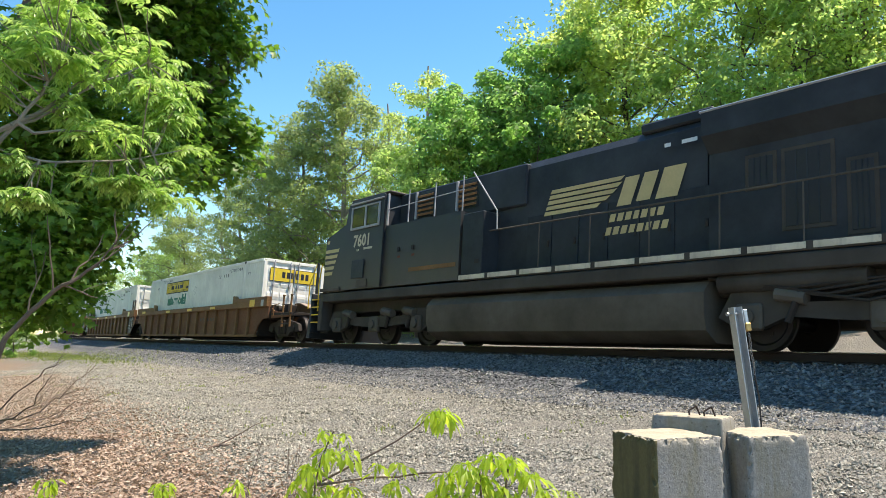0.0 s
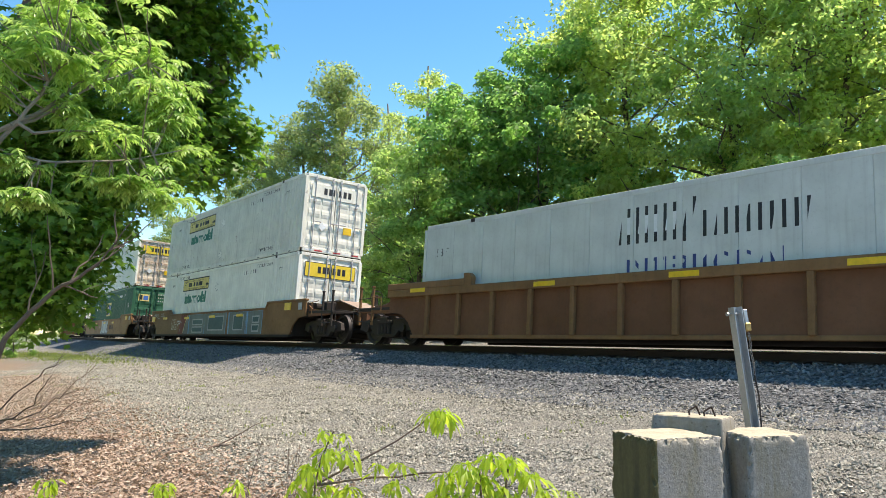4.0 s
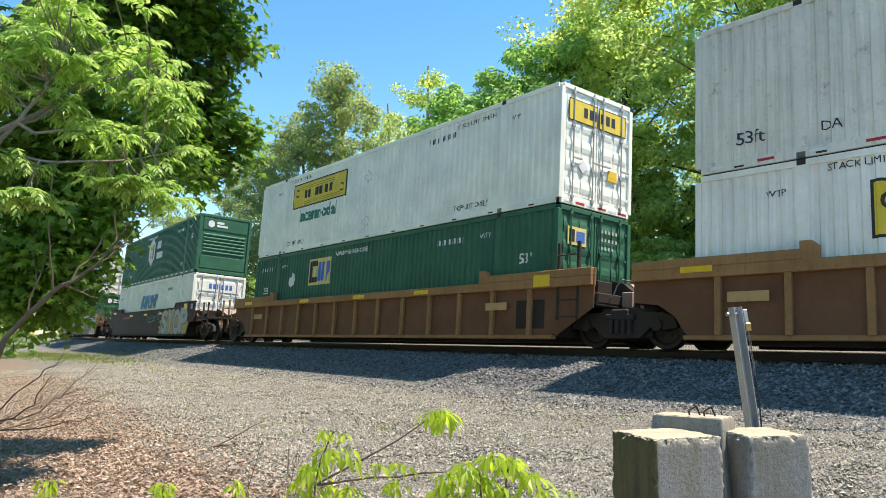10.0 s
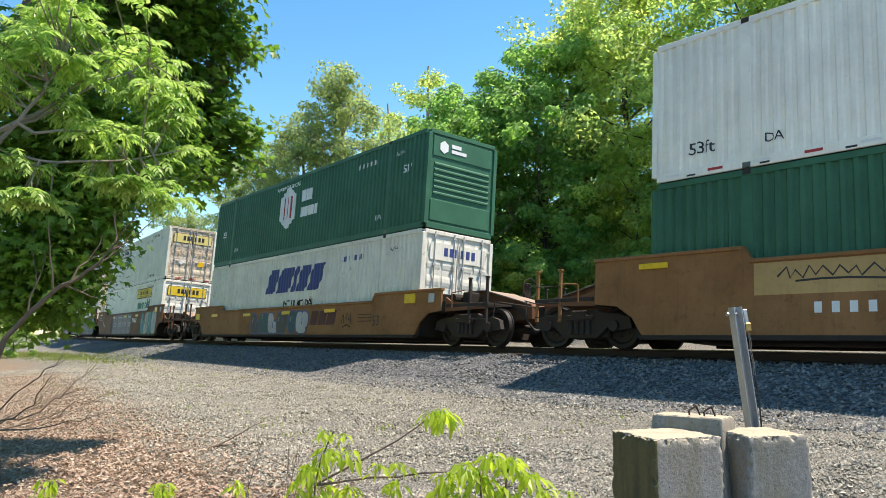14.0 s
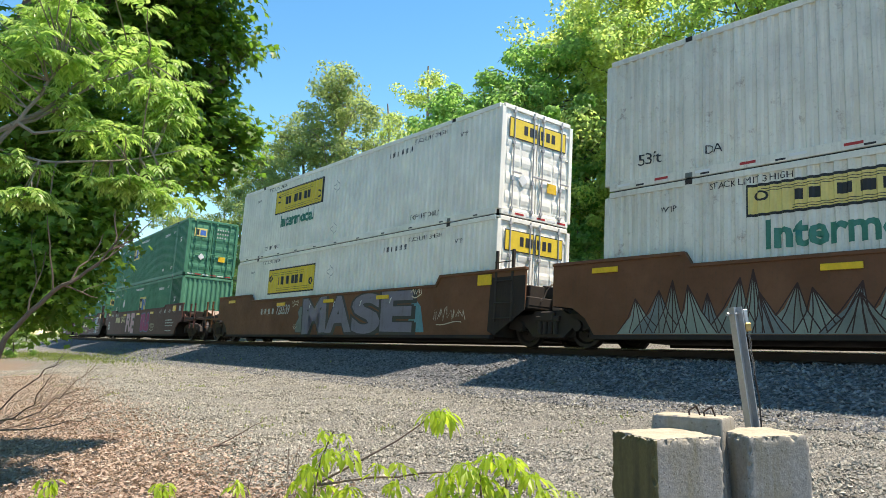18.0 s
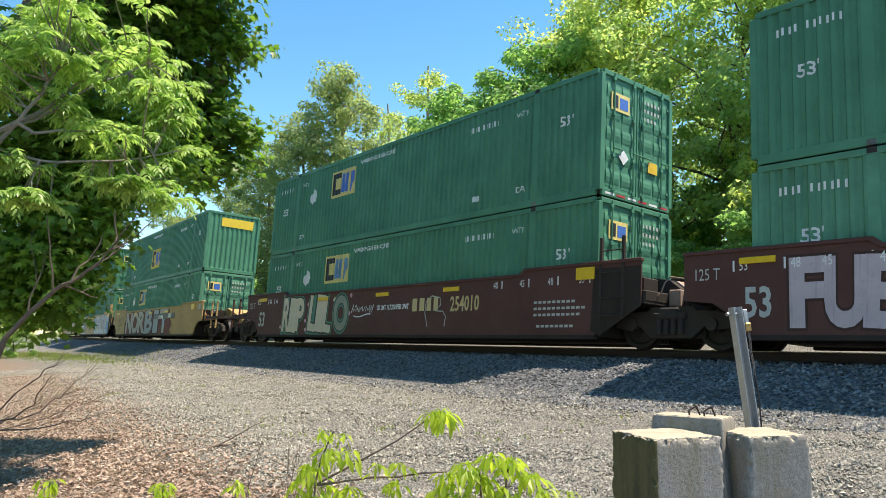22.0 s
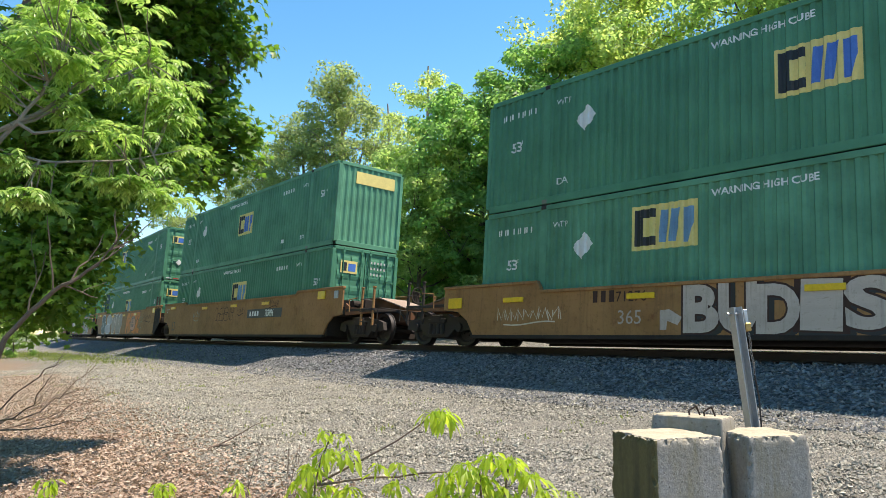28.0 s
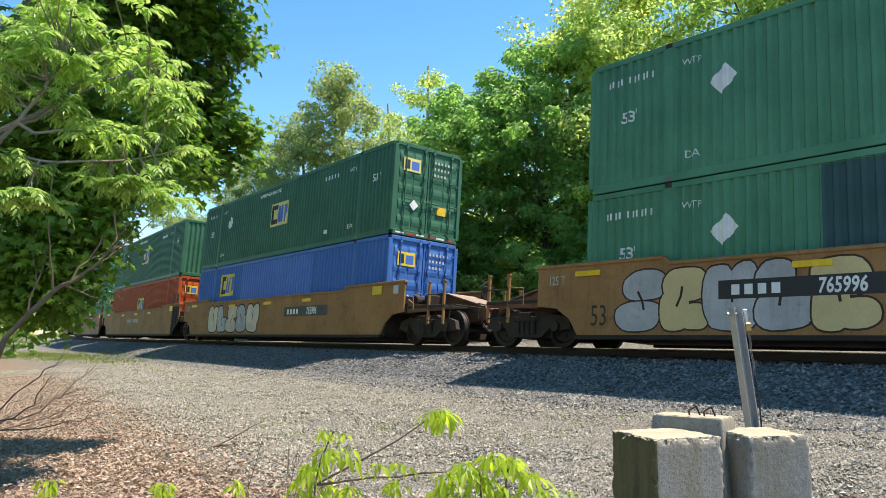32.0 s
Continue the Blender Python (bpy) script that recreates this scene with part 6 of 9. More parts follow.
scribble(w14, -5.0, -4.2, 0.62, 0.78, DUST, 144, 6, 0.02)
streak_line(w14, [[(-2.1, 0.42), (-2.2, 0.52), (-2.14, 0.58), (-2.08, 0.50), (-2.0, 0.58), (-1.95, 0.50), (-2.1, 0.40)]], 0.025, CREAM, 5)
bars_on_side(w14, -5.0, 0.80, 0.22, DULLINK, 4, 0.24)
word_on_side(w14, "726539", 0.36, -3.15, 0.78, DULLINK, slant=0.15, fat=0.006)
# maroon cars: stencils, ticks and bubbles
for w in (w15, w16, w17):
    on_side(w, [[(x, 1.02), (x + 0.035, 1.02), (x + 0.035, 1.16), (x, 1.16)] for x in (-8.35, -7.45, -6.95, -6.1)], WHITEINK, "load_mark")
    for x, n in ((-8.15, "53"), (-7.25, "48"), (-6.75, "45"), (-5.9, "40")):
        word_on_side(w, n, 0.17, x, 1.03, WHITEINK)
    word_on_side(w, "125 T", 0.22, -8.85, 0.93, DULLINK)
    on_side(w, bar_row(-5.7, 1.10, [0.07] * 6, 0.025, 0.025) + bar_row(-5.7, 1.05, [0.07] * 6, 0.025, 0.025) + bar_row(-5.7, 1.0, [0.07] * 6, 0.025, 0.025), DULLINK, "code_mark")
    word_on_side(w, "53", 0.52, -7.9, 0.45, DULLINK, fat=0.012)
    on_side(w, [[(5.3 + 0.9 * i, 1.0), (5.335 + 0.9 * i, 1.0), (5.335 + 0.9 * i, 1.14), (5.3 + 0.9 * i, 1.14)] for i in range(4)], WHITEINK, "load_mark")
    for i, n in enumerate(("40", "45", "48", "53")):
        word_on_side(w, n, 0.17, 5.1 + 0.9 * i, 1.01, WHITEINK)
    on_side(w, bar_row(6.4, 0.72, [0.1] * 9, 0.04, 0.04) + bar_row(6.4, 0.62, [0.1] * 11, 0.04, 0.04) + bar_row(6.4, 0.52, [0.1] * 10, 0.04, 0.04) + bar_row(6.5, 0.34, [0.1] * 8, 0.04, 0.04), DULLINK, "code_mark")
spray_word(w15, "FUE", -2.75, -0.7, 0.05, 0.95, PINKINK, INK, 15, fat=0.065, tilt=6, glint=WHITEINK)
bubbles(w15, 1.0, 2.9, 0.1, 0.9, 3, [MAGENTA], NAVY, 152, accent=PINKINK)
scribble(w15, 3.2, 4.1, 0.2, 0.5, CREAM, 153)
on_side(w15, bar_row(-5.9, 0.74, [0.24, 0.24, 0.20, 0.20], 0.24, 0.11), GOLD, "company_mark")
word_on_side(w15, "254010", 0.38, -3.7, 0.74, GOLD, fat=0.008)
on_side(w16, [[(-1.6, 0.62), (-1.05, 0.62), (-0.85, 0.95), (-1.4, 0.95)], [(-0.98, 0.62), (-0.3, 0.62), (-0.1, 0.95), (-0.78, 0.95)], [(-0.22, 0.62), (0.35, 0.62), (0.55, 0.95), (-0.02, 0.95)], [(0.42, 0.62), (0.85, 0.62), (1.3, 0.95), (0.62, 0.95)]], GOLD, "company_mark")
sprayed(w16, [[(-1.75, 0.52), (1.25, 0.52), (1.35, 0.58), (-1.62, 0.58)], [(-1.95, 0.45), (1.0, 0.45), (1.1, 0.49), (-1.85, 0.49)]], GOLD, 2, "gold company stripe")
spray_word(w16, "LUCK", 2.1, 5.25, 0.05, 0.9, MAROON, GREYINK, 16, fat=0.05, edge=0.03, tilt=3)
shards(w16, 5.4, 6.5, 0.05, 0.9, 2, [AQUA, GREYINK], WHITEINK, 162)
spray_word(w16, "FUE", -7.35, -5.65, 0.05, 0.98, PALEPINK, UMBER, 163, fat=0.065, tilt=5)
word_on_side(w16, "C", 0.36, -3.23, 0.68, WHITEINK, fat=0.012)
on_side(w16, [[(-2.2, 0.82), (-1.7, 0.86), (-1.7, 1.16), (-2.2, 1.12)]], UMBER, "paint_patch", 0.004)
word_on_side(w16, "254010", 0.17, -0.2, 1.12, DULLINK)
spray_word(w17, "RIP", -6.15, -4.6, 0.03, 0.95, CREAM, INK, 17, fat=0.055, outer=TEAL_INK, tilt=6)
spray_word(w17, "LIL", -4.2, -2.7, 0.03, 0.97, CREAM, INK, 171, fat=0.055, outer=TEAL_INK, tilt=8)
spray_word(w17, "O", -2.55, -1.7, 0.03, 0.95, SAGE, INK, 172, fat=0.055, outer=TEAL_INK)
streak_line(w17, [[(-2.62, 1.30), (-2.52, 1.42)]], 0.09, CREAM, 8)
sprayed(w17, [[(x + 0.07 * math.cos(a), z + 0.07 * math.sin(a)) for a in np.linspace(0, 6.28, 9)[:-1]] for x, z in ((-4.3, 1.25), (-4.45, 0.7), (-1.55, 1.45), (-6.3, 0.5), (-4.4, 0.4), (-1.6, 0.9), (-2.75, 0.5))], PINKINK, 1)
scribble(w17, -1.45, -0.25, 0.45, 0.72, WHITEINK, 173, 6, 0.035)
word_on_side(w17, "LD LMT 117,200 PER UNIT", 0.14, 0.75, 0.74, WHITEINK, fat=0.004)
on_side(w17, bar_row(1.72, 0.68, [0.22, 0.22, 0.19, 0.19], 0.25, 0.11), GOLD, "company_mark")
word_on_side(w17, "254010", 0.38, 3.95, 0.66, GOLD, fat=0.008)
streak_line(w17, [[(2.45, 0.45), (2.32, 0.8), (2.35, 1.12), (2.6, 1.26), (2.95, 1.2), (2.98, 1.0), (2.75, 0.86), (3.1, 0.84), (3.22, 0.7), (3.18, 0.45)]], 0.03, DULLINK, 5)
# buff cars
sprayed(w18, [[(-5.9, 0.25), (4.6, 0.25), (4.2, 0.45), (4.5, 0.75), (4.0, 1.15), (3.9, rise(w18, 0.98)), (-5.2, rise(w18, 0.9)), (-6.0, 0.9)]], BRICKRED, 0, "rust-brown sprayed ground")
spray_word(w18, "NORBIT", -5.6, 3.7, 0.0, 1.0, BONE, UMBER, 18, fat=0.065, edge=0.05, fills=[BONE, BONE, BONE, GREYINK, GREYINK, BONE], tilt=3)
on_side(w18, [[(0.9, 0.80), (5.0, 0.80), (5.0, 1.0), (0.9, 1.0)]], INK, "number_panel", 0.012)
me = kept(("numbers", 18), lambda: flat_mesh("code_mark", bar_row(1.95, 1.05, [0.15] * 4, 0.17, 0.09), lay=False, y=-SIDE_Y - 0.016))
part("code_mark", me, WHITEINK, w18)
word_on_side(w18, "67962", 0.24, 4.05, 0.825, WHITEINK, 0.016, slant=0.12, fat=0.008)
word_on_side(w18, "53", 0.42, -7.3, 0.42, INK)
scribble(w18, -7.8, -6.4, 0.4, 0.9, UMBER, 181, 4, 0.03)
bubbles(w19, -5.4, -2.9, 0.02, 0.95, 4, [INK], WHITEINK, 191, accent=GREYINK)
scribble(w19, -7.2, -5.6, 0.4, 0.75, BONE, 192, 4, 0.02)
scribble(w19, -2.7, -1.3, 0.15, 0.85, BONE, 193, 4, 0.03)
word_on_side(w19, "C", 0.3, -1.5, 0.72, INK, slant=0.15)
bubbles(w19, -1.15, 0.6, 0.2, 0.92, 4, [BUFF], INK, 194, hollow=True, edge=0.035)
for x0, q in ((0.45, 0.18), (1.05, 0.18)):
    sprayed(w19, [[(x0, 0.98), (x0 + 0.62, 0.98), (x0 + 0.60, 1.12), (x0, 1.12)], [(x0 + q, 0.55), (x0 + q + 0.20, 0.55), (x0 + q + 0.20, 0.975), (x0 + q, 0.975)]], BRICKRED, 2, "red company shape")
sprayed(w19, [[(1.65, 1.12), (1.85, 1.12), (2.3, 0.55), (2.1, 0.55)], [(2.15, 1.12), (2.3, 1.12), (1.85, 0.55), (1.7, 0.55)]], BRICKRED, 1.5, "red company shape")
sprayed(w19, [[(1.8, 0.25), (2.8, 0.25), (2.6, rise(w19, 0.98)), (1.75, rise(w19, 0.9)), (2.0, 0.9)], [(7.3, 0.3), (8.4, 0.3), (8.3, rise(w19, 0.98)), (7.2, rise(w19, 0.98))]], SPRAYBLUE, 3, "blue sprayed ground")
shards(w19, 2.2, 7.7, 0.0, 1.0, 5, [GREYINK], INK, 195, accent=WHITEINK, low=DULLINK, k=4)
word_on_side(w19, "53", 0.46, -7.5, 0.36, INK)
spray_word(w20, "EMENS", 2.2, 5.8, 0.05, 0.98, CREAM, GREYINK, 20, tilt=8, outer=UMBER)
on_side(w20, [[(-4.2, 0.62), (-1.6, 0.62), (-1.6, 0.95), (-4.2, 0.95)]], INK, "number_panel", 0.004)
bars_on_side(w20, -4.0, 0.7, 0.17, WHITEINK, 10, 0.16)
scribble(w20, -0.8, 1.2, 0.3, 0.7, UMBER, 201, 4, 0.03)
# tan cars
spray_word(w21, "BUDIS", -2.36, 1.2, 0.0, 1.0, BONE, UMBER, 21, fat=0.065, tilt=4, shade=INK)
scribble(w21, -7.3, -5.3, 0.3, 0.7, CREAM, 211, 4, 0.03)
word_on_side(w21, "365", 0.40, -3.56, 0.45, BONE)
sprayed(w21, [[(-2.86, 0.33), (-2.72, 0.33), (-2.70, 0.50), (-2.48, 0.42), (-2.38, 0.56), (-2.66, 0.72), (-2.86, 0.70)]], BONE, 3, "pale sprayed arrow")
on_side(w21, bar_row(-4.48, 0.90, [0.12, 0.12, 0.12], 0.24, 0.09), UMBER, "company_mark")
word_on_side(w21, "71276", 0.30, -3.53, 0.90, UMBER)
scribble(w21, 7.1, 8.0, 0.35, 0.7, MAROON, 212)
bubbles(w22, -1.9, 0.25, 0.42, 0.85, 4, [TAN], UMBER, 221, hollow=True, edge=0.03)
scribble(w22, -4.8, -3.9, 0.5, 0.85, SAGE, 222, 4, 0.03)
scribble(w22, 0.6, 1.35, 0.62, 0.85, UMBER, 223, 4, 0.03)
scribble(w22, 3.3, 4.6, 0.78, 1.0, UMBER, 224, 8, 0.03)
for w, x, q in ((w22, 1.7, 3.2), (w24, -4.95, 3.1), (w25, 1.7, 3.2)):
    on_side(w, [[(x, 0.68), (x + q, 0.68), (x + q, 0.92), (x, 0.92)]], INK, "number_panel", 0.012)
    bars = on_side(w, bar_row(x + 0.25, 0.73, [0.15] * 4, 0.13, 0.09), WHITEINK, "code_mark", 0.016)
    word_on_side(w, "765996", 0.25, x + 2.1, 0.715, WHITEINK, 0.016, slant=0.12, fat=0.006)
for w in (w22, w23, w24, w25, w26, w27):
    word_on_side(w, "53", 0.44, -7.6, 0.36, INK)
    word_on_side(w, "125 T", 0.2, -8.75, 1.0, DULLINK)
bubbles(w23, -7.1, -0.45, 0.0, 0.97, 4, [SLATE, GREYINK, INK, INK], WHITEINK, 231, accent=DULLINK, edge=0.04)
shards(w23, 1.1, 4.6, 0.0, 0.98, 4, [SPRAYORANGE], INK, 232, edge=0.025)
sprayed(w23, [grown(round_form(2.95, 0.86, 0.62, 0.42, random.Random(3), 26, 0.05), 0.03)], INK, 7)
sprayed(w23, [round_form(2.95, 0.86, 0.62, 0.42, random.Random(3), 26, 0.05)], SALMON, 7.6, "pink sprayed cloud shape")
for text, z in (("LEAVE CARS", 0.86), ("GET", 0.70), ("DERAILED", 0.54)):
    word_on_side(w23, text, 0.15, 2.95, z, INK, 0.018, fat=0.004)
streak_line(w23, [[(2.3, 0.95), (3.6, 0.95)]], 0.02, INK, 10)
scribble(w23, 5.35, 7.4, 0.55, 0.92, UMBER, 233, 4, 0.04, 6)
scribble(w23, 4.6, 5.3, 0.3, 0.9, SAGE, 234, 4, 0.03)
spray_word(w24, "TECKS", 1.65, 5.6, 0.08, 0.95, SAGE, INK, 24, fat=0.065, outer=CREAM, tilt=5, fills=[SAGE, SAGE, BONE])
bubbles(w24, -7.05, -2.4, 0.02, 0.97, 5, [GREYINK, GOLD, GREYINK], UMBER, 241, edge=0.035)
scribble(w24, -1.8, -0.3, 0.35, 0.7, BONE, 242, 4, 0.035)
sprayed(w24, [[(0.1, 0.72), (1.0, 0.68), (1.35, 0.82), (0.7, 0.98), (0.4, 0.90)]], SLATE, 2)
scribble(w24, 0.4, 1.3, 0.74, 0.92, UMBER, 243, 5, 0.025)
bubbles(w25, -5.9, -0.6, 0.05, 0.9, 5, [CREAM, GREYINK], UMBER, 251, accent=WHITEINK)
bars_on_side(w26, -2.0, 0.7, 0.24, DULLINK, 10, 0.2)

# ---- the load ----
def loaded():
    w_single = "white corrugated container with a yellow banner and green word"
    c = container(220.80 + U0, 0, WHITE, w_single)
    white_side(c)
    door_banner(c, YELLOW)
    c = container(201.25 + U0, 0, WHITE, "white corrugated container with a black-outlined banner")
    white_side(c, ground=WHITE)
    door_banner(c, OFFWHITE)
    c = container(181.70 + U0, 0, GREYWHITE, "white insulated container with a cooling unit on its end", end="blind", side="smooth", frame_paint=GREYWHITE)
    fridge(c)
    c = container(158.08 + U0, 0, WHITE, "white container with yellow banner, lower of a stack", end_paint=OFFWHITE)
    white_side(c, ground=PALEYELLOW)
    door_banner(c, YELLOW)
    c = container(158.08 + U0, 1, OFFWHITE, "aged white container with a pale yellow banner, stacked on top")
    white_side(c, ground=PALEYELLOW)
    door_banner(c, OFFWHITE)
    c = container(134.54 + U0, 0, DEEPGREEN, "dark green container with a yellow square, lower of a stack")
    green_side(c)
    green_doors(c)
    c = container(134.54 + U0, 1, WHITE, "grey-white container with rust-stained doors and a yellow banner", end_paint=RUSTWHITE)
    white_side(c, ground=PALEYELLOW)
    door_banner(c, YELLOW)
    c = container(110.88 + U0, 0, WHITE, "white container with a brown rust run down its side", end_paint=WHITE)
    white_side(c, ground=PALEYELLOW)
    door_banner(c, PALEYELLOW)
    marks(c, rust_run(), RUSTSTAIN, "rust_run", 0.006).location.x = 0.86
    c = container(110.88 + U0, 1, GREYWHITE, "pale blue-grey container with a shield and leaning navy blocks", end_paint=WHITE, rail_tape="red")
    slant_logo(c, -0.75, 1.55, 3.3, NAVY)
    sh = [(-2.28, 2.15), (-1.6, 2.2), (-0.95, 2.15), (-1.0, 1.4), (-1.6, 0.85), (-2.22, 1.4)]
    marks(c, [sh], NAVY, "shield", 0.007)
    marks(c, [[(-2.0, 1.5), (-1.5, 2.05), (-1.2, 2.0), (-1.75, 1.3)], [(-1.5, 1.15), (-1.15, 1.7), (-1.1, 1.4), (-1.5, 1.0)]], GOLD, "shield_band", 0.011)
    lettering(c, "53ft", 0.36, 6.9, 0.9, INK)
    lettering(c, "TOP LIFT ONLY", 0.2, POST_X - 1.15, 0.27, INK)
    code_bars(c, 3.9, 2.35, NAVY)
    door_banner(c, WHITE, NAVY)
    c = container(91.40 + U0, 0, WHITE, "white container with a framed yellow banner, lower of a stack")
    white_side(c, "tall", lift_note=False)
    door_banner(c, YELLOW)
    c = container(91.40 + U0, 1, OFFWHITE, "off-white container with leaning blue blocks and rusty doors", end_paint=RUSTWHITE, rail_tape="red")
    slant_logo(c, -2.1, 1.44, 4.4, NAVY, GOLD)
    plain_notes(c)
    c = container(71.85 + U0, 0, DEEPGREEN, "dark green container with a yellow square, lower of a stack")
    green_side(c, "end")
    green_doors(c)
    c = container(71.85 + U0, 1, BRIGHTWHITE, "clean white container with a framed yellow banner and green word")
    white_side(c, "both")
    door_banner(c, YELLOW)
    c = container(48.08 + U0, 0, WHITE, "white container with faded leaning blue blocks, lower of a stack", end_paint=WHITE)
    slant_logo(c, -2.1, 1.38, 3.6, SPRAYBLUE, PALEYELLOW, WHITE)
    code_bars(c, 3.6, 2.2, INK)
    door_banner(c, WHITE, SKYINK)
    c = container(48.08 + U0, 1, DEEPGREEN, "deep green container with a white hexagon and louvred end", end="louvre", rail_tape="white")
    hexagon_side(c, -0.87)
    end_hexagon(c)
    c = container(24.57 + U0, 0, DEEPGREEN, "deep green container with a white hexagon, lower of a stack")
    hexagon_side(c, -0.8)
    end_hexagon(c)
    c = container(24.57 + U0, 1, WHITE, "white container with worn leaning blue blocks", end_paint=OFFWHITE, rail_tape="red")
    slant_logo(c, -2.1, 1.42, 4.4, SPRAYBLUE, GOLD)
    plain_notes(c)
    door_banner(c, OFFWHITE, SKYINK)
    c = container(0.97 + U0, 0, OFFWHITE, "off-white container with leaning navy blocks and stained doors", end_paint=OFFWHITE)
    slant_logo(c, -2.15, 1.44, 4.4, NAVY)
    plain_notes(c)
    door_banner(c, OFFWHITE, NAVY)
    c = container(0.97 + U0, 1, DEEPGREEN, "deep green container with a white hexagon and a louvred end", end="louvre")
    hexagon_side(c, -0.87)
    end_hexagon(c)
    c = container(-23.0 + U0, 0, WHITE, "white container with a yellow banner near one end", end_paint=WHITE)
    white_side(c, shift=6.9)
    door_banner(c, YELLOW)
    c = container(-23.0 + U0, 1, OFFWHITE, "aged white container with a black-outlined banner", end_paint=RUSTWHITE)
    white_side(c, ground=OFFWHITE)
    door_banner(c, PALEYELLOW)
    c = container(-42.5 + U0, 0, OFFWHITE, "off-white container with a bleached banner and green word", end_paint=OFFWHITE)
    white_side(c, ground=PALEYELLOW, word=TEAL_INK, lift_note=False)
    door_banner(c, YELLOW)
    c = container(-42.5 + U0, 1, OFFWHITE, "off-white container with leaning navy blocks and a rusted blind end", end="blind", end_paint=RUSTWHITE, rail_tape="red")
    slant_logo(c, -2.15, 1.42, 4.4, NAVY)
    plain_notes(c, True)
    c = container(-61.9 + U0, 0, WHITE, "white container with a framed yellow banner, lower of a stack")
    white_side(c, "tall", lift_note=False)
    door_banner(c, YELLOW)
    c = container(-61.9 + U0, 1, WHITE, "clean white container with a framed yellow banner and word")
    white_side(c, "both", shift=0.4)
    door_banner(c, YELLOW)
    greens = [(-85.5, "end", "mid", GREEN, FADEGREEN, (6.2, 7.95, DEEPGREEN), None, "blind"), (-105.2, "mid", "mid", GREEN, FADEGREEN, None, None, "doors"),
              (-124.7, "end", "end", GREEN, GREEN, None, None, "doors"), (-148.5, "big", "end", GREEN, FADEGREEN, None, None, "doors"),
              (-167.92, "mid", "end", GREEN, GREEN, None, None, "doors"), (-187.45, "mid", "mid", GREEN, FADEGREEN, None, None, "doors"),
              (-211.14, "mid", "end", GREEN, FADEGREEN, (6.22, 7.94, SLATE), None, "doors"), (-234.82, "mid", "mid", FADEGREEN, GREEN, None, None, "doors"),
              (-254.24, "end", "mid", GREEN, GREEN, (-7.94, -6.25, SLATE), None, "doors"), (-273.8, "mid", None, GREEN, GREEN, (-3.2, 0.4, SLATE), None, "doors")]
    for u, top, low, pt, pl, patch, tp, low_end in greens:
        c = container(u + U0, 0, pl, "green corrugated container with a yellow square, lower of a stack" if low else "green container with a repainted patch on its side", patch=patch, end=low_end)
        green_side(c, low, faded=u < -100, small_print=False)
        if low_end == "doors":
            green_doors(c)
        ends = "blind" if u in (-148.5, -234.82) else "doors"
        c = container(u + U0, 1, pt, "green corrugated container with a yellow square, top of a stack" if top != "big" else "green container with a large yellow square, stacked high", end=ends)
        green_side(c, top, YELLOW if top == "big" else PALEYELLOW)
        if ends == "doors":
            green_doors(c)
        else:
            banner = kept("blind_banner", lambda: Shape().box(8.058, 8.066, -0.6, 0.95, 2.2, 2.62).mesh("blind_banner"))
            part("company_panel", banner, YELLOW if u == -148.5 else PALEYELLOW, c)
    c = container(-297.45 + U0, 0, BLUE, "blue container with a yellow square, lower of a stack", patch=(-3.0, 3.2, SKYINK))
    square_logo(c, -5.35, 1.55, 1.5, YELLOW)
    green_doors(c, YELLOW)
    c = container(-297.45 + U0, 1, DEEPGREEN, "deep green container with a yellow square, over a blue one")
    green_side(c)
    green_doors(c)
    c = container(-316.9 + U0, 0, ORANGE, "orange container with a yellow square on its doors")
    square_logo(c, -0.6, 1.1, 1.5, YELLOW)
    green_doors(c, YELLOW)
    c = container(-316.9 + U0, 1, DEEPGREEN, "deep green container over an orange one", end="blind")
    green_side(c, small_print=False)
    for u in (-336.4, -360.0):
        for lv in (0, 1):
            c = container(u + U0, lv, GREEN, "green container far back in the train")
            green_side(c, small_print=False)
            green_doors(c)


RUSTSTAIN = painted("rust_stain", (0.15, 0.07, 0.035), 0.7, amount=0.3, rust=0.4)


def rust_run():
    out = []
    for x0, w, z0 in ((0.9, 0.42, 2.3), (1.0, 0.1, 0.9), (1.15, 0.12, 0.4), (1.28, 0.07, 1.1), (1.5, 0.05, 1.6), (2.9, 0.12, 2.5), (2.95, 0.04, 1.8), (0.75, 0.05, 1.5)):
        out.append([(x0, 2.75), (x0 + w * 0.25, z0), (x0 + w * 0.6, z0 - 0.08), (x0 + w, 2.75)])
    return out


def plain_notes(c, right=False):
    if right:
        lettering(c, "53ft", 0.34, 7.0, 1.0, INK)
    lettering(c, "53ft", 0.34, -7.0, 0.45, INK)
    lettering(c, "DA", 0.24, POST_X - 0.5, 0.42, INK)
    lettering(c, "DA", 0.24, -POST_X + 0.5, 0.42, INK)
    lettering(c, "WTP", 0.18, POST_X + 0.5, 2.35, INK)
    code_bars(c, 3.6, 2.25, NAVY, 1.15)


def end_hexagon(c):
    hx = kept("end_hex", lambda: Shape().slab([(-0.72 + 0.17 * math.cos(a), 2.42 + 0.19 * math.sin(a)) for a in (math.pi / 2 + i * math.pi / 3 for i in range(6))], 8.062, 8.070, "x").mesh("white_hexagon"))
    part("white_hexagon", hx, WHITEINK, c)
    br = kept("end_hex_bars", lambda: Shape().box(8.062, 8.070, -0.45, -0.1, 2.45, 2.56).box(8.062, 8.070, -0.45, 0.1, 2.3, 2.4).mesh("company_mark"))
    part("company_mark", br, WHITEINK, c)


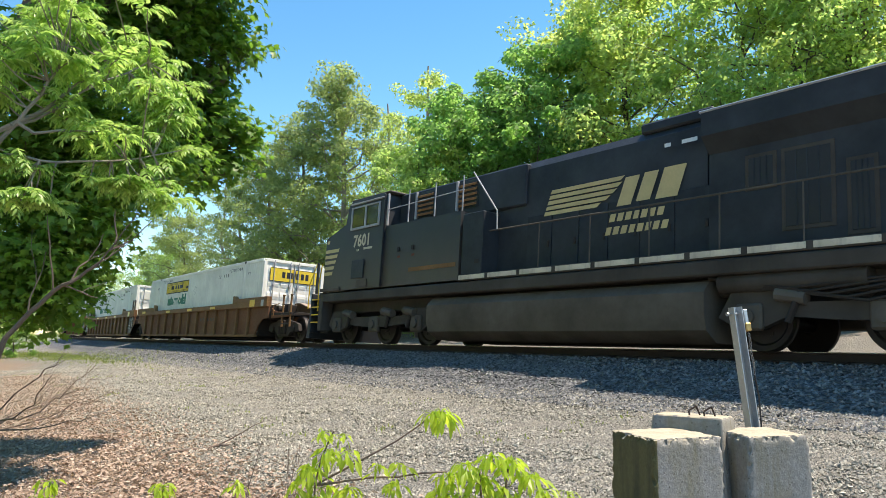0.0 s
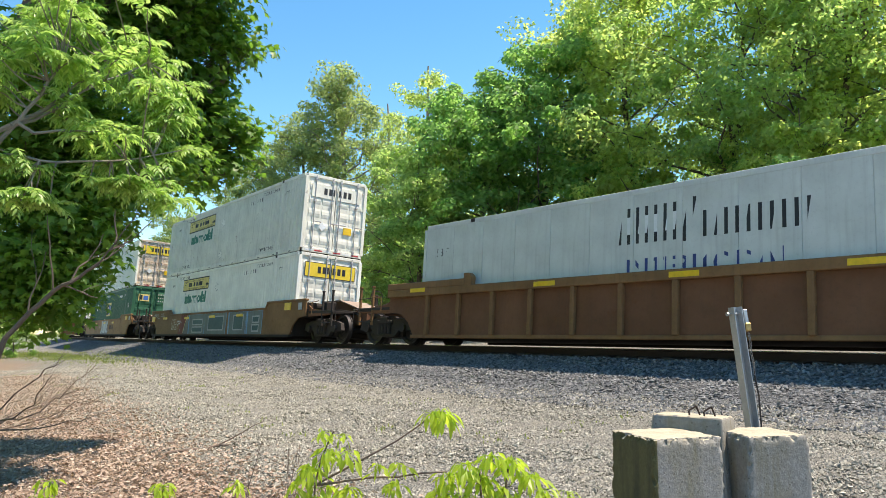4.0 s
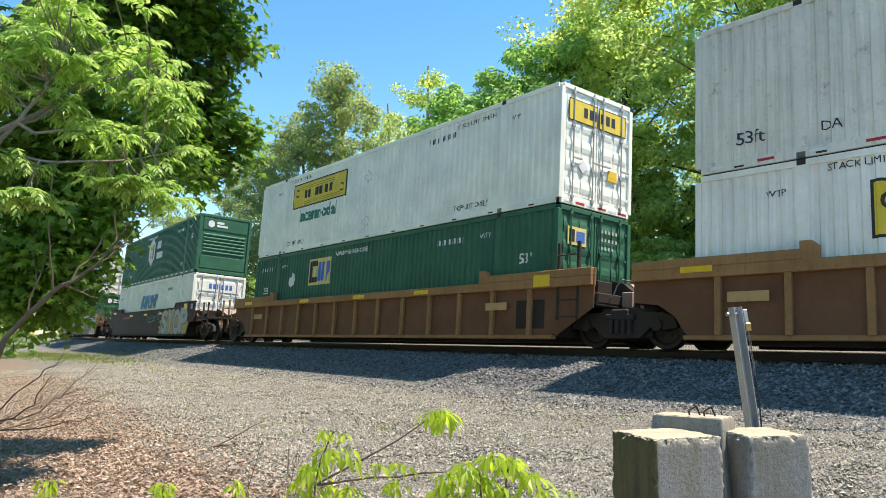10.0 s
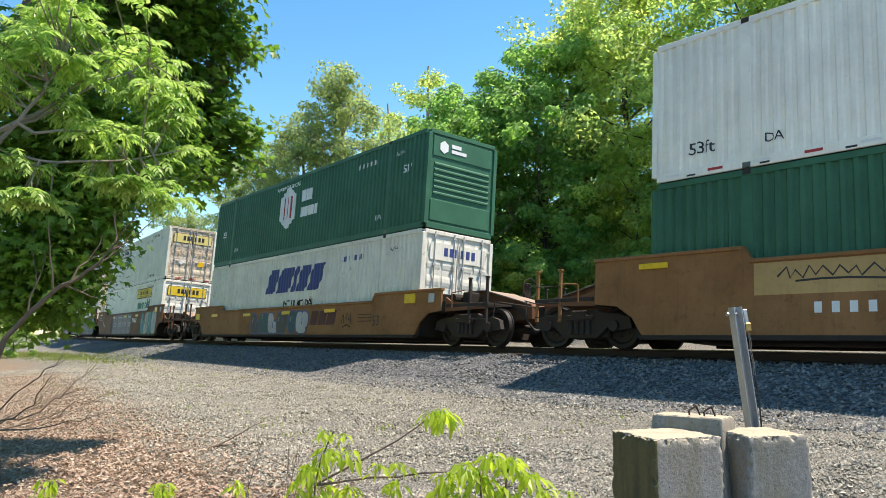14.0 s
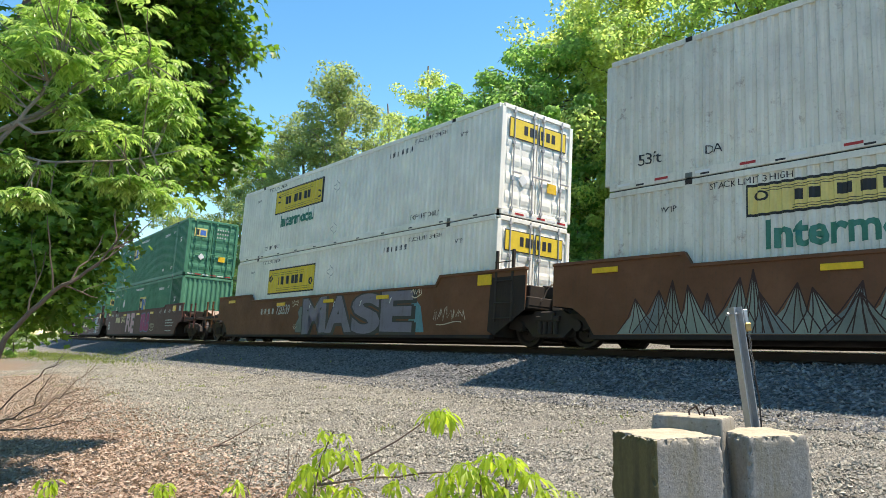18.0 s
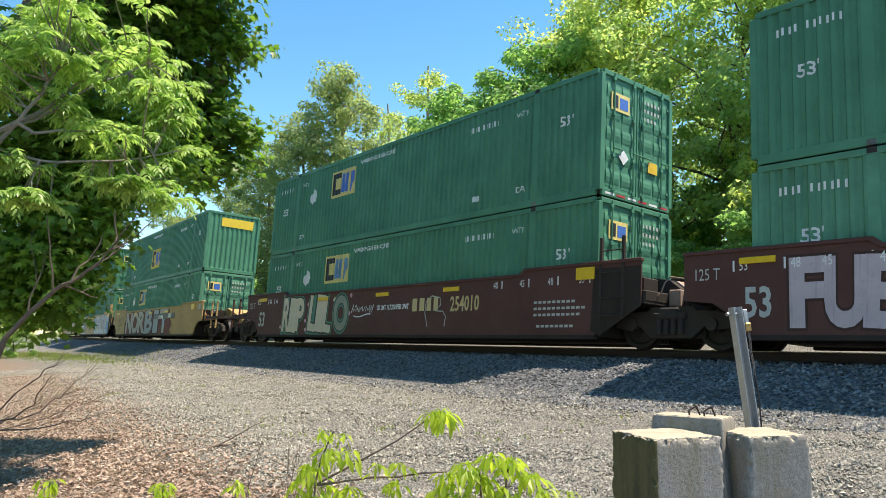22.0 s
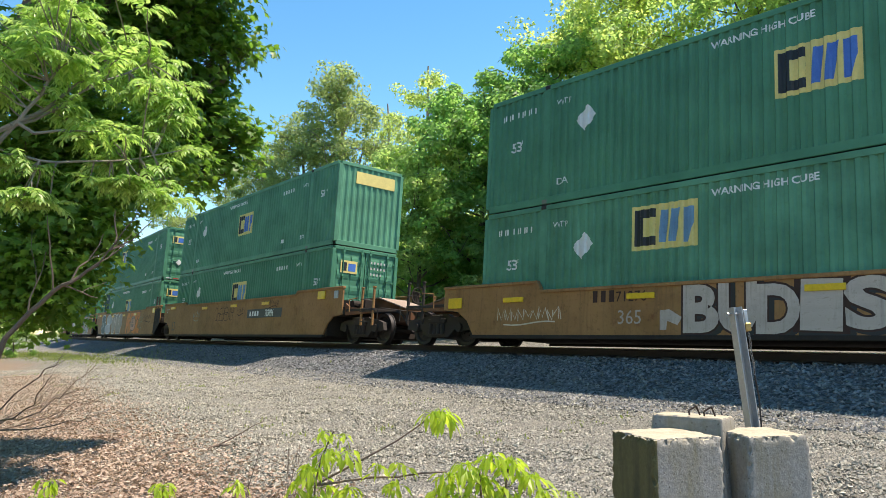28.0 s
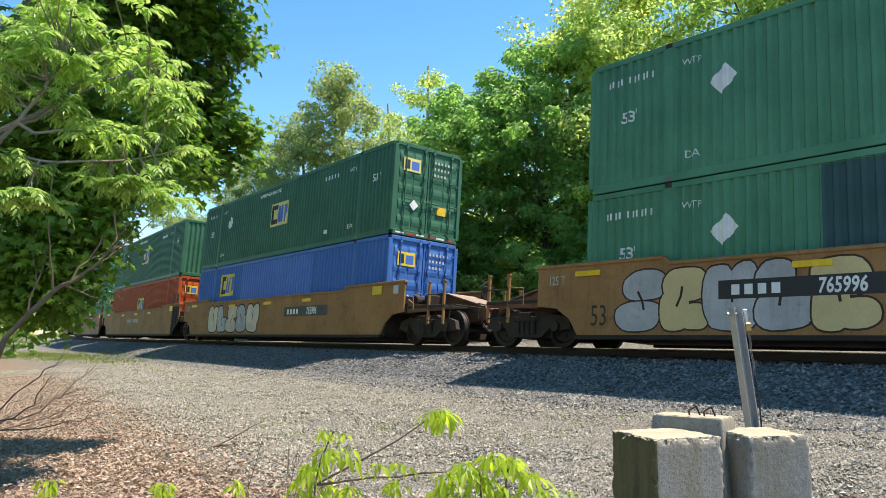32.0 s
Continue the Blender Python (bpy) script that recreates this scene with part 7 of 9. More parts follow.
def fridge(c):
    """Signs of the insulated box and the cooling machine on its end."""
    marks(c, [[(-1.5, 1.75), (-0.1, 1.75), (0.0, 2.5), (-1.4, 2.5)], [(-0.05, 1.7), (0.12, 1.7), (0.3, 2.55), (0.12, 2.55)]] + bar_row(0.35, 1.75, [0.2, 0.5, 0.5, 0.5], 0.5, 0.1, 0.08), INK, "company_mark")
    marks(c, bar_row(-1.35, 1.95, [0.22] * 4, 0.36, 0.1, 0.05), WHITEINK, "company_mark", 0.012)
    lettering(c, "INTERMODAL", 0.55, 0.4, 1.05, NAVY, fat=0.01)
    for x in (-6.6, 6.1):
        panel(c, x - 0.28, x + 0.28, 0.19, 2.75, GREYINK, "grey_band", 0.003)
    lettering(c, "53FT", 0.3, -7.2, 2.0, INK)
    lettering(c, "WTP", 0.24, 6.9, 2.35, INK)
    code_bars(c, 6.5, 1.75, INK, 1.1)
    lettering(c, "STACK LIMIT 3 HIGH", 0.2, 4.6, 2.5, INK)
    house = kept("fridge_house", lambda: Shape().slab([(8.0, 0.3), (8.75, 0.3), (8.75, 1.0), (8.45, 1.25), (8.0, 1.35)], -1.05, 1.05).mesh("cooling_unit"))
    unit = part("cooling_unit", house, WHITE, c, "white cooling unit cover")
    grille = kept("fridge_grille", lambda: Shape().slab([(8.0, 1.3), (8.5, 1.35), (8.62, 2.2), (8.4, 2.62), (8.0, 2.68)], -1.0, 1.0).mesh("grille"))
    part("grille", grille, INK, c, "black rounded grille")
    fan = kept("fridge_fan", lambda: Shape().lathe([(0.05, 0.0), (0.36, 0.02), (0.38, 0.06), (0.34, 0.07)], 16).mesh("fan_ring"))
    part("fan_ring", fan, IRON, c, at=(8.58, 0.0, 1.9), turn=(0, 0, -90))
    fr = kept("fridge_frame", lambda: Shape().box(8.75, 8.85, -HALF, -HALF + 0.1, 0.1, 2.86, 0.01).box(8.75, 8.85, HALF - 0.1, HALF, 0.1, 2.86, 0.01)
              .box(8.05, 8.85, -HALF, -HALF + 0.08, 2.76, 2.86, 0.01).box(8.05, 8.85, HALF - 0.08, HALF, 2.76, 2.86, 0.01).box(8.76, 8.84, -HALF, HALF, 2.78, 2.86, 0.01).mesh("end_frame"))
    part("end_frame", fr, GREYWHITE, c)


loaded()


# ---- locomotive ----
def locomotive(u):
    """A six-axle road diesel, its nose towards the cars. x runs from the nose, 0, to the far coupler, 22.3."""
    ob = thing("locomotive", "dusty black six-axle diesel locomotive with gold stripes and white sill marks", "locomotive")
    rides(ob, u)

    def add(name, sh, material, label="", parent=None, smooth=False):
        return part(name, sh.mesh(name, smooth), material, parent or ob, label)

    add("frame", Shape().box(1.2, 21.6, -1.5, 1.5, 1.28, 1.56, 0.03).box(0.9, 21.4, -1.0, 1.0, 0.95, 1.3, 0.03), LOCO_DUST)
    add("nose", Shape().slab([(1.26, 1.60), (1.26, 3.36), (1.30, 3.40), (2.40, 3.74), (2.62, 3.76), (2.62, 1.60)], -1.44, 1.44), LOCO_SIDE, "black short nose")
    cab = add("cab", Shape().slab([(2.58, 1.62), (2.58, 3.75), (2.70, 4.30), (2.9, 4.44), (4.70, 4.46), (4.85, 4.38), (4.85, 1.62)], -1.50, 1.50), LOCO_SIDE, "black wide cab")
    add("cab_roof", Shape().box(2.75, 5.0, -1.46, 1.46, 4.44, 4.51, 0.03), LOCO_DUST, parent=cab)
    add("drip_edge", Shape().box(2.9, 4.8, -1.56, -1.49, 4.30, 4.34, 0.008), GREYINK, "pale drip edge", cab)
    add("cab_seam", Shape().box(4.83, 4.87, -1.555, -1.50, 1.62, 4.36, 0.004), INK, parent=cab)
    add("mirror_post", Shape().box(4.92, 4.98, -1.5, -1.44, 3.44, 4.40, 0.008), GREYINK, "pale corner post")
    for x0, x1 in ((2.98, 3.72), (3.82, 4.5)):
        add("window_pane", Shape().box(x0, x1, -1.515, -1.502, 3.56, 4.18, 0.004), GLASS, "dark side window", cab)
    for k, (x0, x1, z0, z1) in enumerate(((2.92, 4.58, 4.18, 4.22), (2.92, 4.58, 3.49, 3.56), (2.92, 2.98, 3.56, 4.18), (4.5, 4.58, 3.56, 4.18), (3.73, 3.80, 3.56, 4.18))):
        add("window_frame", Shape().box(x0, x1, -1.545 + 0.001 * k, -1.50, z0, z1, 0.008), GREYINK, "pale worn window frame", cab)
    add("vent_panel", Shape().box(3.17, 3.87, -1.545, -1.52, 1.95, 2.52, 0.008), LOCO_BLACK, parent=cab)
    add("sand_hatch", Shape().box(3.5, 4.1, -1.545, -1.52, 1.66, 1.90, 0.01), TANK_DUST, parent=cab)
    tread = Shape().box(0.68, 1.18, -1.5, -1.1, -0.03, 0.0, 0.008).mesh("step_tread")
    edge = Shape().box(0.68, 1.18, -1.508, -1.5, -0.035, 0.005).mesh("step_edge")
    for z in (0.65, 0.90, 1.15, 1.40):
        t = part("step_tread", tread, LOCO_BLACK, ob, at=(0, 0, z))
        part("step_edge", edge, SAFETY, t, "yellow step edge")
    add("step_cheek", Shape().box(1.18, 1.42, -1.51, -1.1, 0.36, 1.60, 0.02), LOCO_DUST)
    add("step_cheek", Shape().box(0.58, 0.68, -1.5, -1.1, 0.30, 1.60, 0.02), LOCO_BLACK)
    add("step_back", Shape().box(0.66, 1.2, -1.12, -1.06, 0.30, 1.58, 0.01), LOCO_BLACK)
    add("front_sill", Shape().box(1.18, 2.45, -1.52, -1.46, 1.62, 1.73, 0.01), TANK_DUST)
    add("end_rail", Shape().pipe([(0.32, -1.45, 1.1), (0.32, -1.45, 1.94), (0.52, -1.32, 2.66)], 0.02), SAFETY, "yellow handrail")
    add("end_rail", Shape().pipe([(1.13, -1.5, 1.0), (1.06, -1.5, 1.89), (1.2, -1.5, 2.57)], 0.02), SAFETY, "yellow handrail")
    add("end_post", Shape().box(0.56, 0.64, -1.36, -1.28, 1.56, 2.66, 0.01), LOCO_BLACK)
    add("pilot", Shape().slab([(0.35, 0.12), (0.55, 0.12), (0.75, 1.3), (0.55, 1.3)], -1.45, 1.45), LOCO_BLACK)
    # cabinet and hood
    add("cabinet", Shape().slab([(4.87, 1.62), (8.42, 1.62), (8.42, 3.42), (4.87, 3.42)], -1.47, 1.47), LOCO_SIDE, "black electrical cabinet")
    add("gold_rub_strip", Shape().box(6.2, 8.3, -1.482, -1.468, 1.98, 2.09), CHORD, "worn gold strip")
    for x in (5.6, 6.3):
        add("lift_lug", Shape().box(x, x + 0.10, -1.51, -1.46, 2.60, 2.72, 0.01), IRON)
        add("red_tab", Shape().box(x, x + 0.13, -1.475, -1.465, 2.42, 2.48), BRICKRED)
    add("vent_housing", Shape().box(4.87, 10.3, -1.0, 1.0, 3.40, 4.45, 0.04), LOCO_BLACK)
    slat = Shape().slab([(-1.005, 0.0), (-1.06, -0.02), (-1.06, 0.04), (-1.005, 0.07)], 0.0, 0.72, "x").mesh("louvre_slat")
    for x0 in (5.85, 7.75):
        fr_ = add("louvre_frame", Shape().box(x0 - 0.05, x0 + 0.77, -1.02, -1.0, 3.62, 4.36, 0.006), INK, "dark louvre opening")
        for i in range(5):
            part("louvre_slat", slat, RUST_ORANGE, fr_, "rusty louvre slat", at=(x0, 0, 3.68 + i * 0.135))
        add("louvre_post", Shape().box(x0 - 0.10, x0 - 0.04, -1.08, -1.0, 3.58, 4.40, 0.006), GREYINK)
    add("hood", Shape().slab([(-0.92, 1.56), (-0.92, 4.30), (-0.78, 4.5), (0.78, 4.5), (0.92, 4.30), (0.92, 1.56)], 8.44, 15.2, "x"), LOCO_BLACK, "black long hood")
    door = Shape().box(-0.4, 0.4, -0.945, -0.92, 1.62, 3.1, 0.008).mesh("hood_door")
    hnd = Shape().box(0.28, 0.34, -0.965, -0.94, 2.3, 2.45, 0.005).mesh("handle")
    for i in range(6):
        d = part("hood_door", door, LOCO_BLACK, ob, at=(10.75 + i * 0.83, 0, 0))
        part("handle", hnd, IRON, d)
    add("roof_housing", Shape().box(13.6, 15.3, -0.9, 0.9, 4.45, 4.68, 0.04), LOCO_BLACK)
    add("radiator_hood", Shape().slab([(-1.02, 1.56), (-1.02, 3.65), (-1.30, 3.95), (-1.30, 4.42), (1.30, 4.42), (1.30, 3.95), (1.02, 3.55), (1.02, 1.56)], 15.3, 21.2, "x"), LOCO_BLACK, "black flared radiator section")
    add("radiator_roof", Shape().box(15.25, 21.25, -1.32, 1.32, 4.40, 4.45, 0.02), GALV, "grey radiator roof edge")
    for x0, x1, z0, z1 in ((16.1, 16.55, 2.90, 3.42), (16.77, 17.54, 2.10, 3.42), (17.85, 18.2, 1.92, 3.05), (18.6, 19.5, 2.1, 3.3)):
        add("grille_surround", Shape().box(x0 - 0.07, x1 + 0.07, -1.035, -1.01, z0 - 0.07, z1 + 0.07, 0.006), LOCO_DUST)
        gr = add("intake_grille", Shape().box(x0, x1, -1.045, -1.02, z0, z1, 0.006), INK, "dark intake grille")
        for k in range(1, 4):
            add("grille_bar", Shape().box(x0 + (x1 - x0) * k / 4 - 0.012, x0 + (x1 - x0) * k / 4 + 0.012, -1.052, -1.04, z0, z1), LOCO_BLACK, parent=gr)
    add("end_hood", Shape().box(21.2, 21.6, -0.9, 0.9, 1.56, 4.3, 0.05), LOCO_BLACK)
    # walkway edge: white dashes
    dash = Shape().box(-0.50, 0.50, -1.516, -1.502, 1.61, 1.72, 0.002).mesh("sill_stripe")
    for i in range(11):
        part("sill_stripe", dash, CREAM, ob, "white sill stripe", at=(9.0 + i * 1.12, 0, 0))
    add("step_well", Shape().box(8.5, 9.3, -1.46, -0.9, 1.62, 3.32, 0.02), LOCO_BLACK)
    add("step_handle", Shape().box(9.05, 9.2, -1.475, -1.455, 2.0, 2.1, 0.004), IRON)
    add("walkway_edge", Shape().box(8.42, 21.4, -1.505, -1.40, 1.58, 1.74, 0.01), LOCO_DUST)
    rail = Shape()
    top = [(9.6, -1.48, 2.76), (15.2, -1.48, 2.74), (21.0, -1.48, 2.74)]
    rail.pipe(top, 0.02)
    for i in range(8):
        rail.rod((11.3 + i * 1.5, -1.48, 1.6), (11.3 + i * 1.5, -1.48, 2.74), 0.016, 6)
    add("handrail", rail, TANK_DUST, "dusty walkway handrail")
    up = Shape().pipe([(4.9, -1.46, 3.92), (6.6, -1.46, 3.95), (8.5, -1.46, 3.98)], 0.014)
    for x in (6.0, 7.25, 8.45):
        up.rod((x, -1.46, 3.42), (x, -1.46, 4.36), 0.020, 6)
    up.pipe([(8.77, -1.40, 4.40), (9.83, -1.48, 3.24), (9.86, -1.48, 2.76)], 0.020)
    add("upper_handrail", up, GREYINK, "grey upper handrail")
    # fuel tank
    add("fuel_tank", Shape().slab([(-1.1, 0.12), (-1.42, 0.32), (-1.5, 0.62), (-1.5, 1.0), (-1.32, 1.2), (1.32, 1.2), (1.5, 1.0), (1.5, 0.62), (1.42, 0.32), (1.1, 0.12)], 7.2, 15.5, "x"), TANK_DUST, "dusty round-sided fuel tank", smooth=True)
    add("air_tank", Shape().rod((15.7, -1.25, 1.15), (18.2, -1.25, 1.15), 0.18, 14), LOCO_DUST, smooth=True)
    pipes = Shape()
    for k in range(5):
        pipes.pipe([(15.5 + 0.2 * k, -1.35, 1.25 - 0.05 * k), (17 + 0.3 * k, -1.4, 1.0 - 0.06 * k), (19.0 + 0.3 * k, -1.38, 1.15), (20.5, -1.35, 1.1 - 0.05 * k)], 0.022, 6)
    add("brake_pipes", pipes, IRON)
    for k, x0 in enumerate((1.55, 15.65)):
        tr = add("truck_frame", Shape().slab([(x0, 0.55), (x0 + 0.25, 0.98), (x0 + 1.1, 0.98), (x0 + 1.35, 0.78), (x0 + 4.2, 0.78), (x0 + 4.4, 0.98), (x0 + 5.3, 0.98), (x0 + 5.55, 0.55), (x0 + 5.2, 0.36),
                                             (x0 + 4.75, 0.36), (x0 + 4.3, 0.55), (x0 + 3.3, 0.48), (x0 + 2.25, 0.48), (x0 + 1.25, 0.55), (x0 + 0.8, 0.36), (x0 + 0.35, 0.36)], -1.28, -1.12), LOCO_DUST, "dusty cast truck frame")
        far = Shape().box(x0 + 0.2, x0 + 5.35, 1.12, 1.28, 0.5, 0.95, 0.03)
        add("far_frame", far, LOCO_DUST, parent=tr)
        for dx in (0.6, 2.78, 4.95):
            ws = part("wheelset", kept("loco_wheelset", loco_wheelset), WHEEL_STEEL, tr, at=(x0 + dx, 0, 0.53))
            WHEELS.append((ws, x0 + dx, 0.53, u + x0 + dx))
            add("journal_box", Shape().box(x0 + dx - 0.24, x0 + dx + 0.24, -1.36, -1.2, 0.32, 0.78, 0.04).rod((x0 + dx, -1.42, 0.55), (x0 + dx, -1.3, 0.55), 0.13, 12), TANK_DUST, parent=tr)
        for dx in (1.1, 3.3, 4.4):
            add("brake_cylinder", Shape().rod((x0 + dx, -1.33, 0.92), (x0 + dx + 0.5, -1.33, 0.84), 0.12, 10), TANK_DUST, parent=tr)
            add("damper", Shape().rod((x0 + dx + 0.2, -1.36, 0.45), (x0 + dx + 0.4, -1.36, 0.95), 0.06, 8), IRON, parent=tr)
    add("coupler", Shape().box(0.0, 0.7, -0.12, 0.12, 0.72, 1.0, 0.03), IRON)
    add("coupler", Shape().box(21.6, 22.3, -0.12, 0.12, 0.72, 1.0, 0.03), IRON)
    # signs
    def sign(name, polys, material, y, label="", shift=0.0):
        for k, poly in enumerate(polys):
            part(name, flat_mesh(name, [poly], lay=False, y=y), material, ob, label, at=(shift, 0, 0))
    stripes = []
    for i in range(5):
        z = 3.04 + i * 0.125
        stripes.append([(11.15 + 0.05 * i, z), (12.75 + 0.28 * i - 0.03 * i * i, z), (12.88 + 0.28 * i - 0.03 * i * i, z + 0.09), (11.19 + 0.05 * i, z + 0.09)])
    sign("gold_stripe", stripes, GOLD, -0.952, "gold stripe", -0.25)
    sign("gold_emblem", [[(13.35, 2.98), (13.72, 2.98), (13.95, 3.58), (13.58, 3.58)], [(13.85, 3.02), (14.2, 3.02), (14.42, 3.6), (14.07, 3.6)], [(14.33, 3.0), (14.85, 3.0), (15.07, 3.62), (14.55, 3.62)]], GOLD, -0.952, "gold emblem block", -0.3)
    sign("company_mark", bar_row(13.2, 2.66, [0.15, 0.15, 0.15, 0.13, 0.15, 0.13, 0.15], 0.17, 0.06, 0.05) + bar_row(13.1, 2.38, [0.14, 0.15, 0.15, 0.14, 0.15, 0.13, 0.14, 0.15], 0.17, 0.06, 0.05), GOLD, -0.952, "", -0.35)
    lettering(ob, "7601", 0.50, 3.62, 2.96, CREAM, lay=False, y=-1.506, fat=0.018)
    sign("small_mark", bar_row(3.35, 2.80, [0.05, 0.05], 0.07, 0.03) + bar_row(3.75, 2.82, [0.5], 0.07, 0.03), CREAM, -1.506)
    nose = []
    for i in range(5):
        z = 2.16 + i * 0.185
        nose.append([(1.27, z), (1.78 + 0.085 * i, z), (1.83 + 0.085 * i, z + 0.11), (1.27, z + 0.11)])
    nose.append([(1.34, 3.21), (1.50, 3.21), (1.50, 3.31), (1.34, 3.31)])
    sign("nose_stripe", nose, GOLD, -1.452)
    sign("white_tab", [[(14.6, 4.0), (14.75, 4.0), (14.75, 4.08), (14.6, 4.08)], [(15.0, 4.0), (15.35, 4.0), (15.35, 4.08), (15.0, 4.08)]], WHITEINK, -1.03, "", -0.3)
    return ob


def loco_wheelset():
    r = 0.53
    prof = [(0.1, -0.06), (0.16, -0.06), (0.18, -0.02), (0.40, 0.0), (0.44, -0.045), (r, -0.045), (r + 0.004, 0.06), (r + 0.028, 0.075), (r + 0.028, 0.095), (0.43, 0.095), (0.38, 0.055), (0.15, 0.06)]
    sh = Shape()
    for s in (-1, 1):
        tmp = Shape().lathe(prof, 28)
        sh.add([(x, -0.80 + y if s < 0 else 0.80 - y, z) for x, y, z in tmp.v], tmp.f)
    sh.rod((0, -1.1, 0), (0, 1.1, 0), 0.1, 10)
    for i in range(6):
        a = i * math.pi / 3
        sh.box(0.26 * math.cos(a) - 0.03, 0.26 * math.cos(a) + 0.03, -0.83, -0.80, 0.26 * math.sin(a) - 0.03, 0.26 * math.sin(a) + 0.03)
    return sh.mesh("wheelset", True)


locomotive(240.75)


# ---- trees ----
def leaf_cards(centres, dirs, size, rng, shape="oval"):
    """Folded four-cornered leaves at the centres; dirs is the way each one points."""
    n = len(centres)
    d = dirs / (np.linalg.norm(dirs, axis=1, keepdims=True) + 1e-9)
    up = rng.normal(0, 0.55, (n, 3)) + np.array([0, 0, 1.0])
    side = np.cross(d, up)
    side /= np.linalg.norm(side, axis=1, keepdims=True) + 1e-9
    nor = np.cross(side, d)
    s = size[:, None]
    w = 0.36 if shape == "oval" else 0.20
    a = centres - d * s * 0.5
    b = centres + side * s * w + nor * s * 0.10
    c = centres + d * s * 0.55 - nor * s * 0.06
    e = centres - side * s * w + nor * s * 0.10
    v = np.stack([a, b, c, e], 1).reshape(-1, 3)
    i = 4 * np.arange(n)[:, None]
    f = np.concatenate([i + np.array([[0, 1, 2]]), i + np.array([[0, 2, 3]])], 0)
    return v, f


FAR_LEAF = ([(0.55, 0, 0), (-0.4, 0.42, 0), (-0.4, -0.42, 0)], [(0, 1, 2)])
LEAFLET = ([(0, 0, 0), (0.28, 0.16, 0.035), (0.28, 0, 0), (0.28, -0.16, 0.035), (0.65, 0.13, 0.0), (0.65, 0, -0.04), (0.65, -0.13, 0.0), (1.0, 0, -0.15)],
           [(0, 2, 1), (0, 3, 2), (1, 2, 5), (1, 5, 4), (2, 3, 6), (2, 6, 5), (4, 5, 7), (5, 6, 7)])
LOBES = ((0, 0.62), (24, 0.26), (50, 0.55), (80, 0.26), (112, 0.42), (165, 0.22))


def lobed():
    """A five-lobed leaf about a unit across, its stalk at -x."""
    rim = [(r * math.cos(radians(a)), r * math.sin(radians(a))) for a, r in LOBES] + [(r * math.cos(radians(a)), -r * math.sin(radians(a))) for a, r in LOBES[:0:-1]]
    n = len(rim)
    return [(0, 0, 0.03)] + [(x, y, -0.22 * (x * x + y * y)) for x, y in rim], [(0, 1 + i, 1 + (i + 1) % n) for i in range(n)]


def stamp(shape, cen, along, nor, size):
    """Copies of a small leaf at the centres, lying along one way and facing another."""
    tv, tf = np.array(shape[0], float), np.array(shape[1])
    nor = nor / (np.linalg.norm(nor, axis=1, keepdims=True) + 1e-9)
    side = np.cross(nor, along)
    side /= np.linalg.norm(side, axis=1, keepdims=True) + 1e-9
    d = np.cross(side, nor)
    v = cen[:, None] + size[:, None, None] * (d[:, None] * tv[:, 0, None] + side[:, None] * tv[:, 1, None] + nor[:, None] * tv[:, 2, None])
    f = tf[None] + len(tv) * np.arange(len(cen))[:, None, None]
    return v.reshape(-1, 3), f.reshape(-1, 3)


def limb(sh, a, b, r0, r1, rng, bend=0.12, n=4, sides=6):
    """A tapered, slightly crooked limb; returns its points."""
    a, b = np.array(a, float), np.array(b, float)
    ln = np.linalg.norm(b - a)
    pts = [a + (b - a) * t + rng.normal(0, bend * ln * 0.25, 3) * math.sin(math.pi * t) for t in np.linspace(0, 1, n + 1)]
    for i in range(n):
        sh.rod(pts[i], pts[i + 1], r0 + (r1 - r0) * i / n, sides, r0 + (r1 - r0) * (i + 1) / n)
    return pts


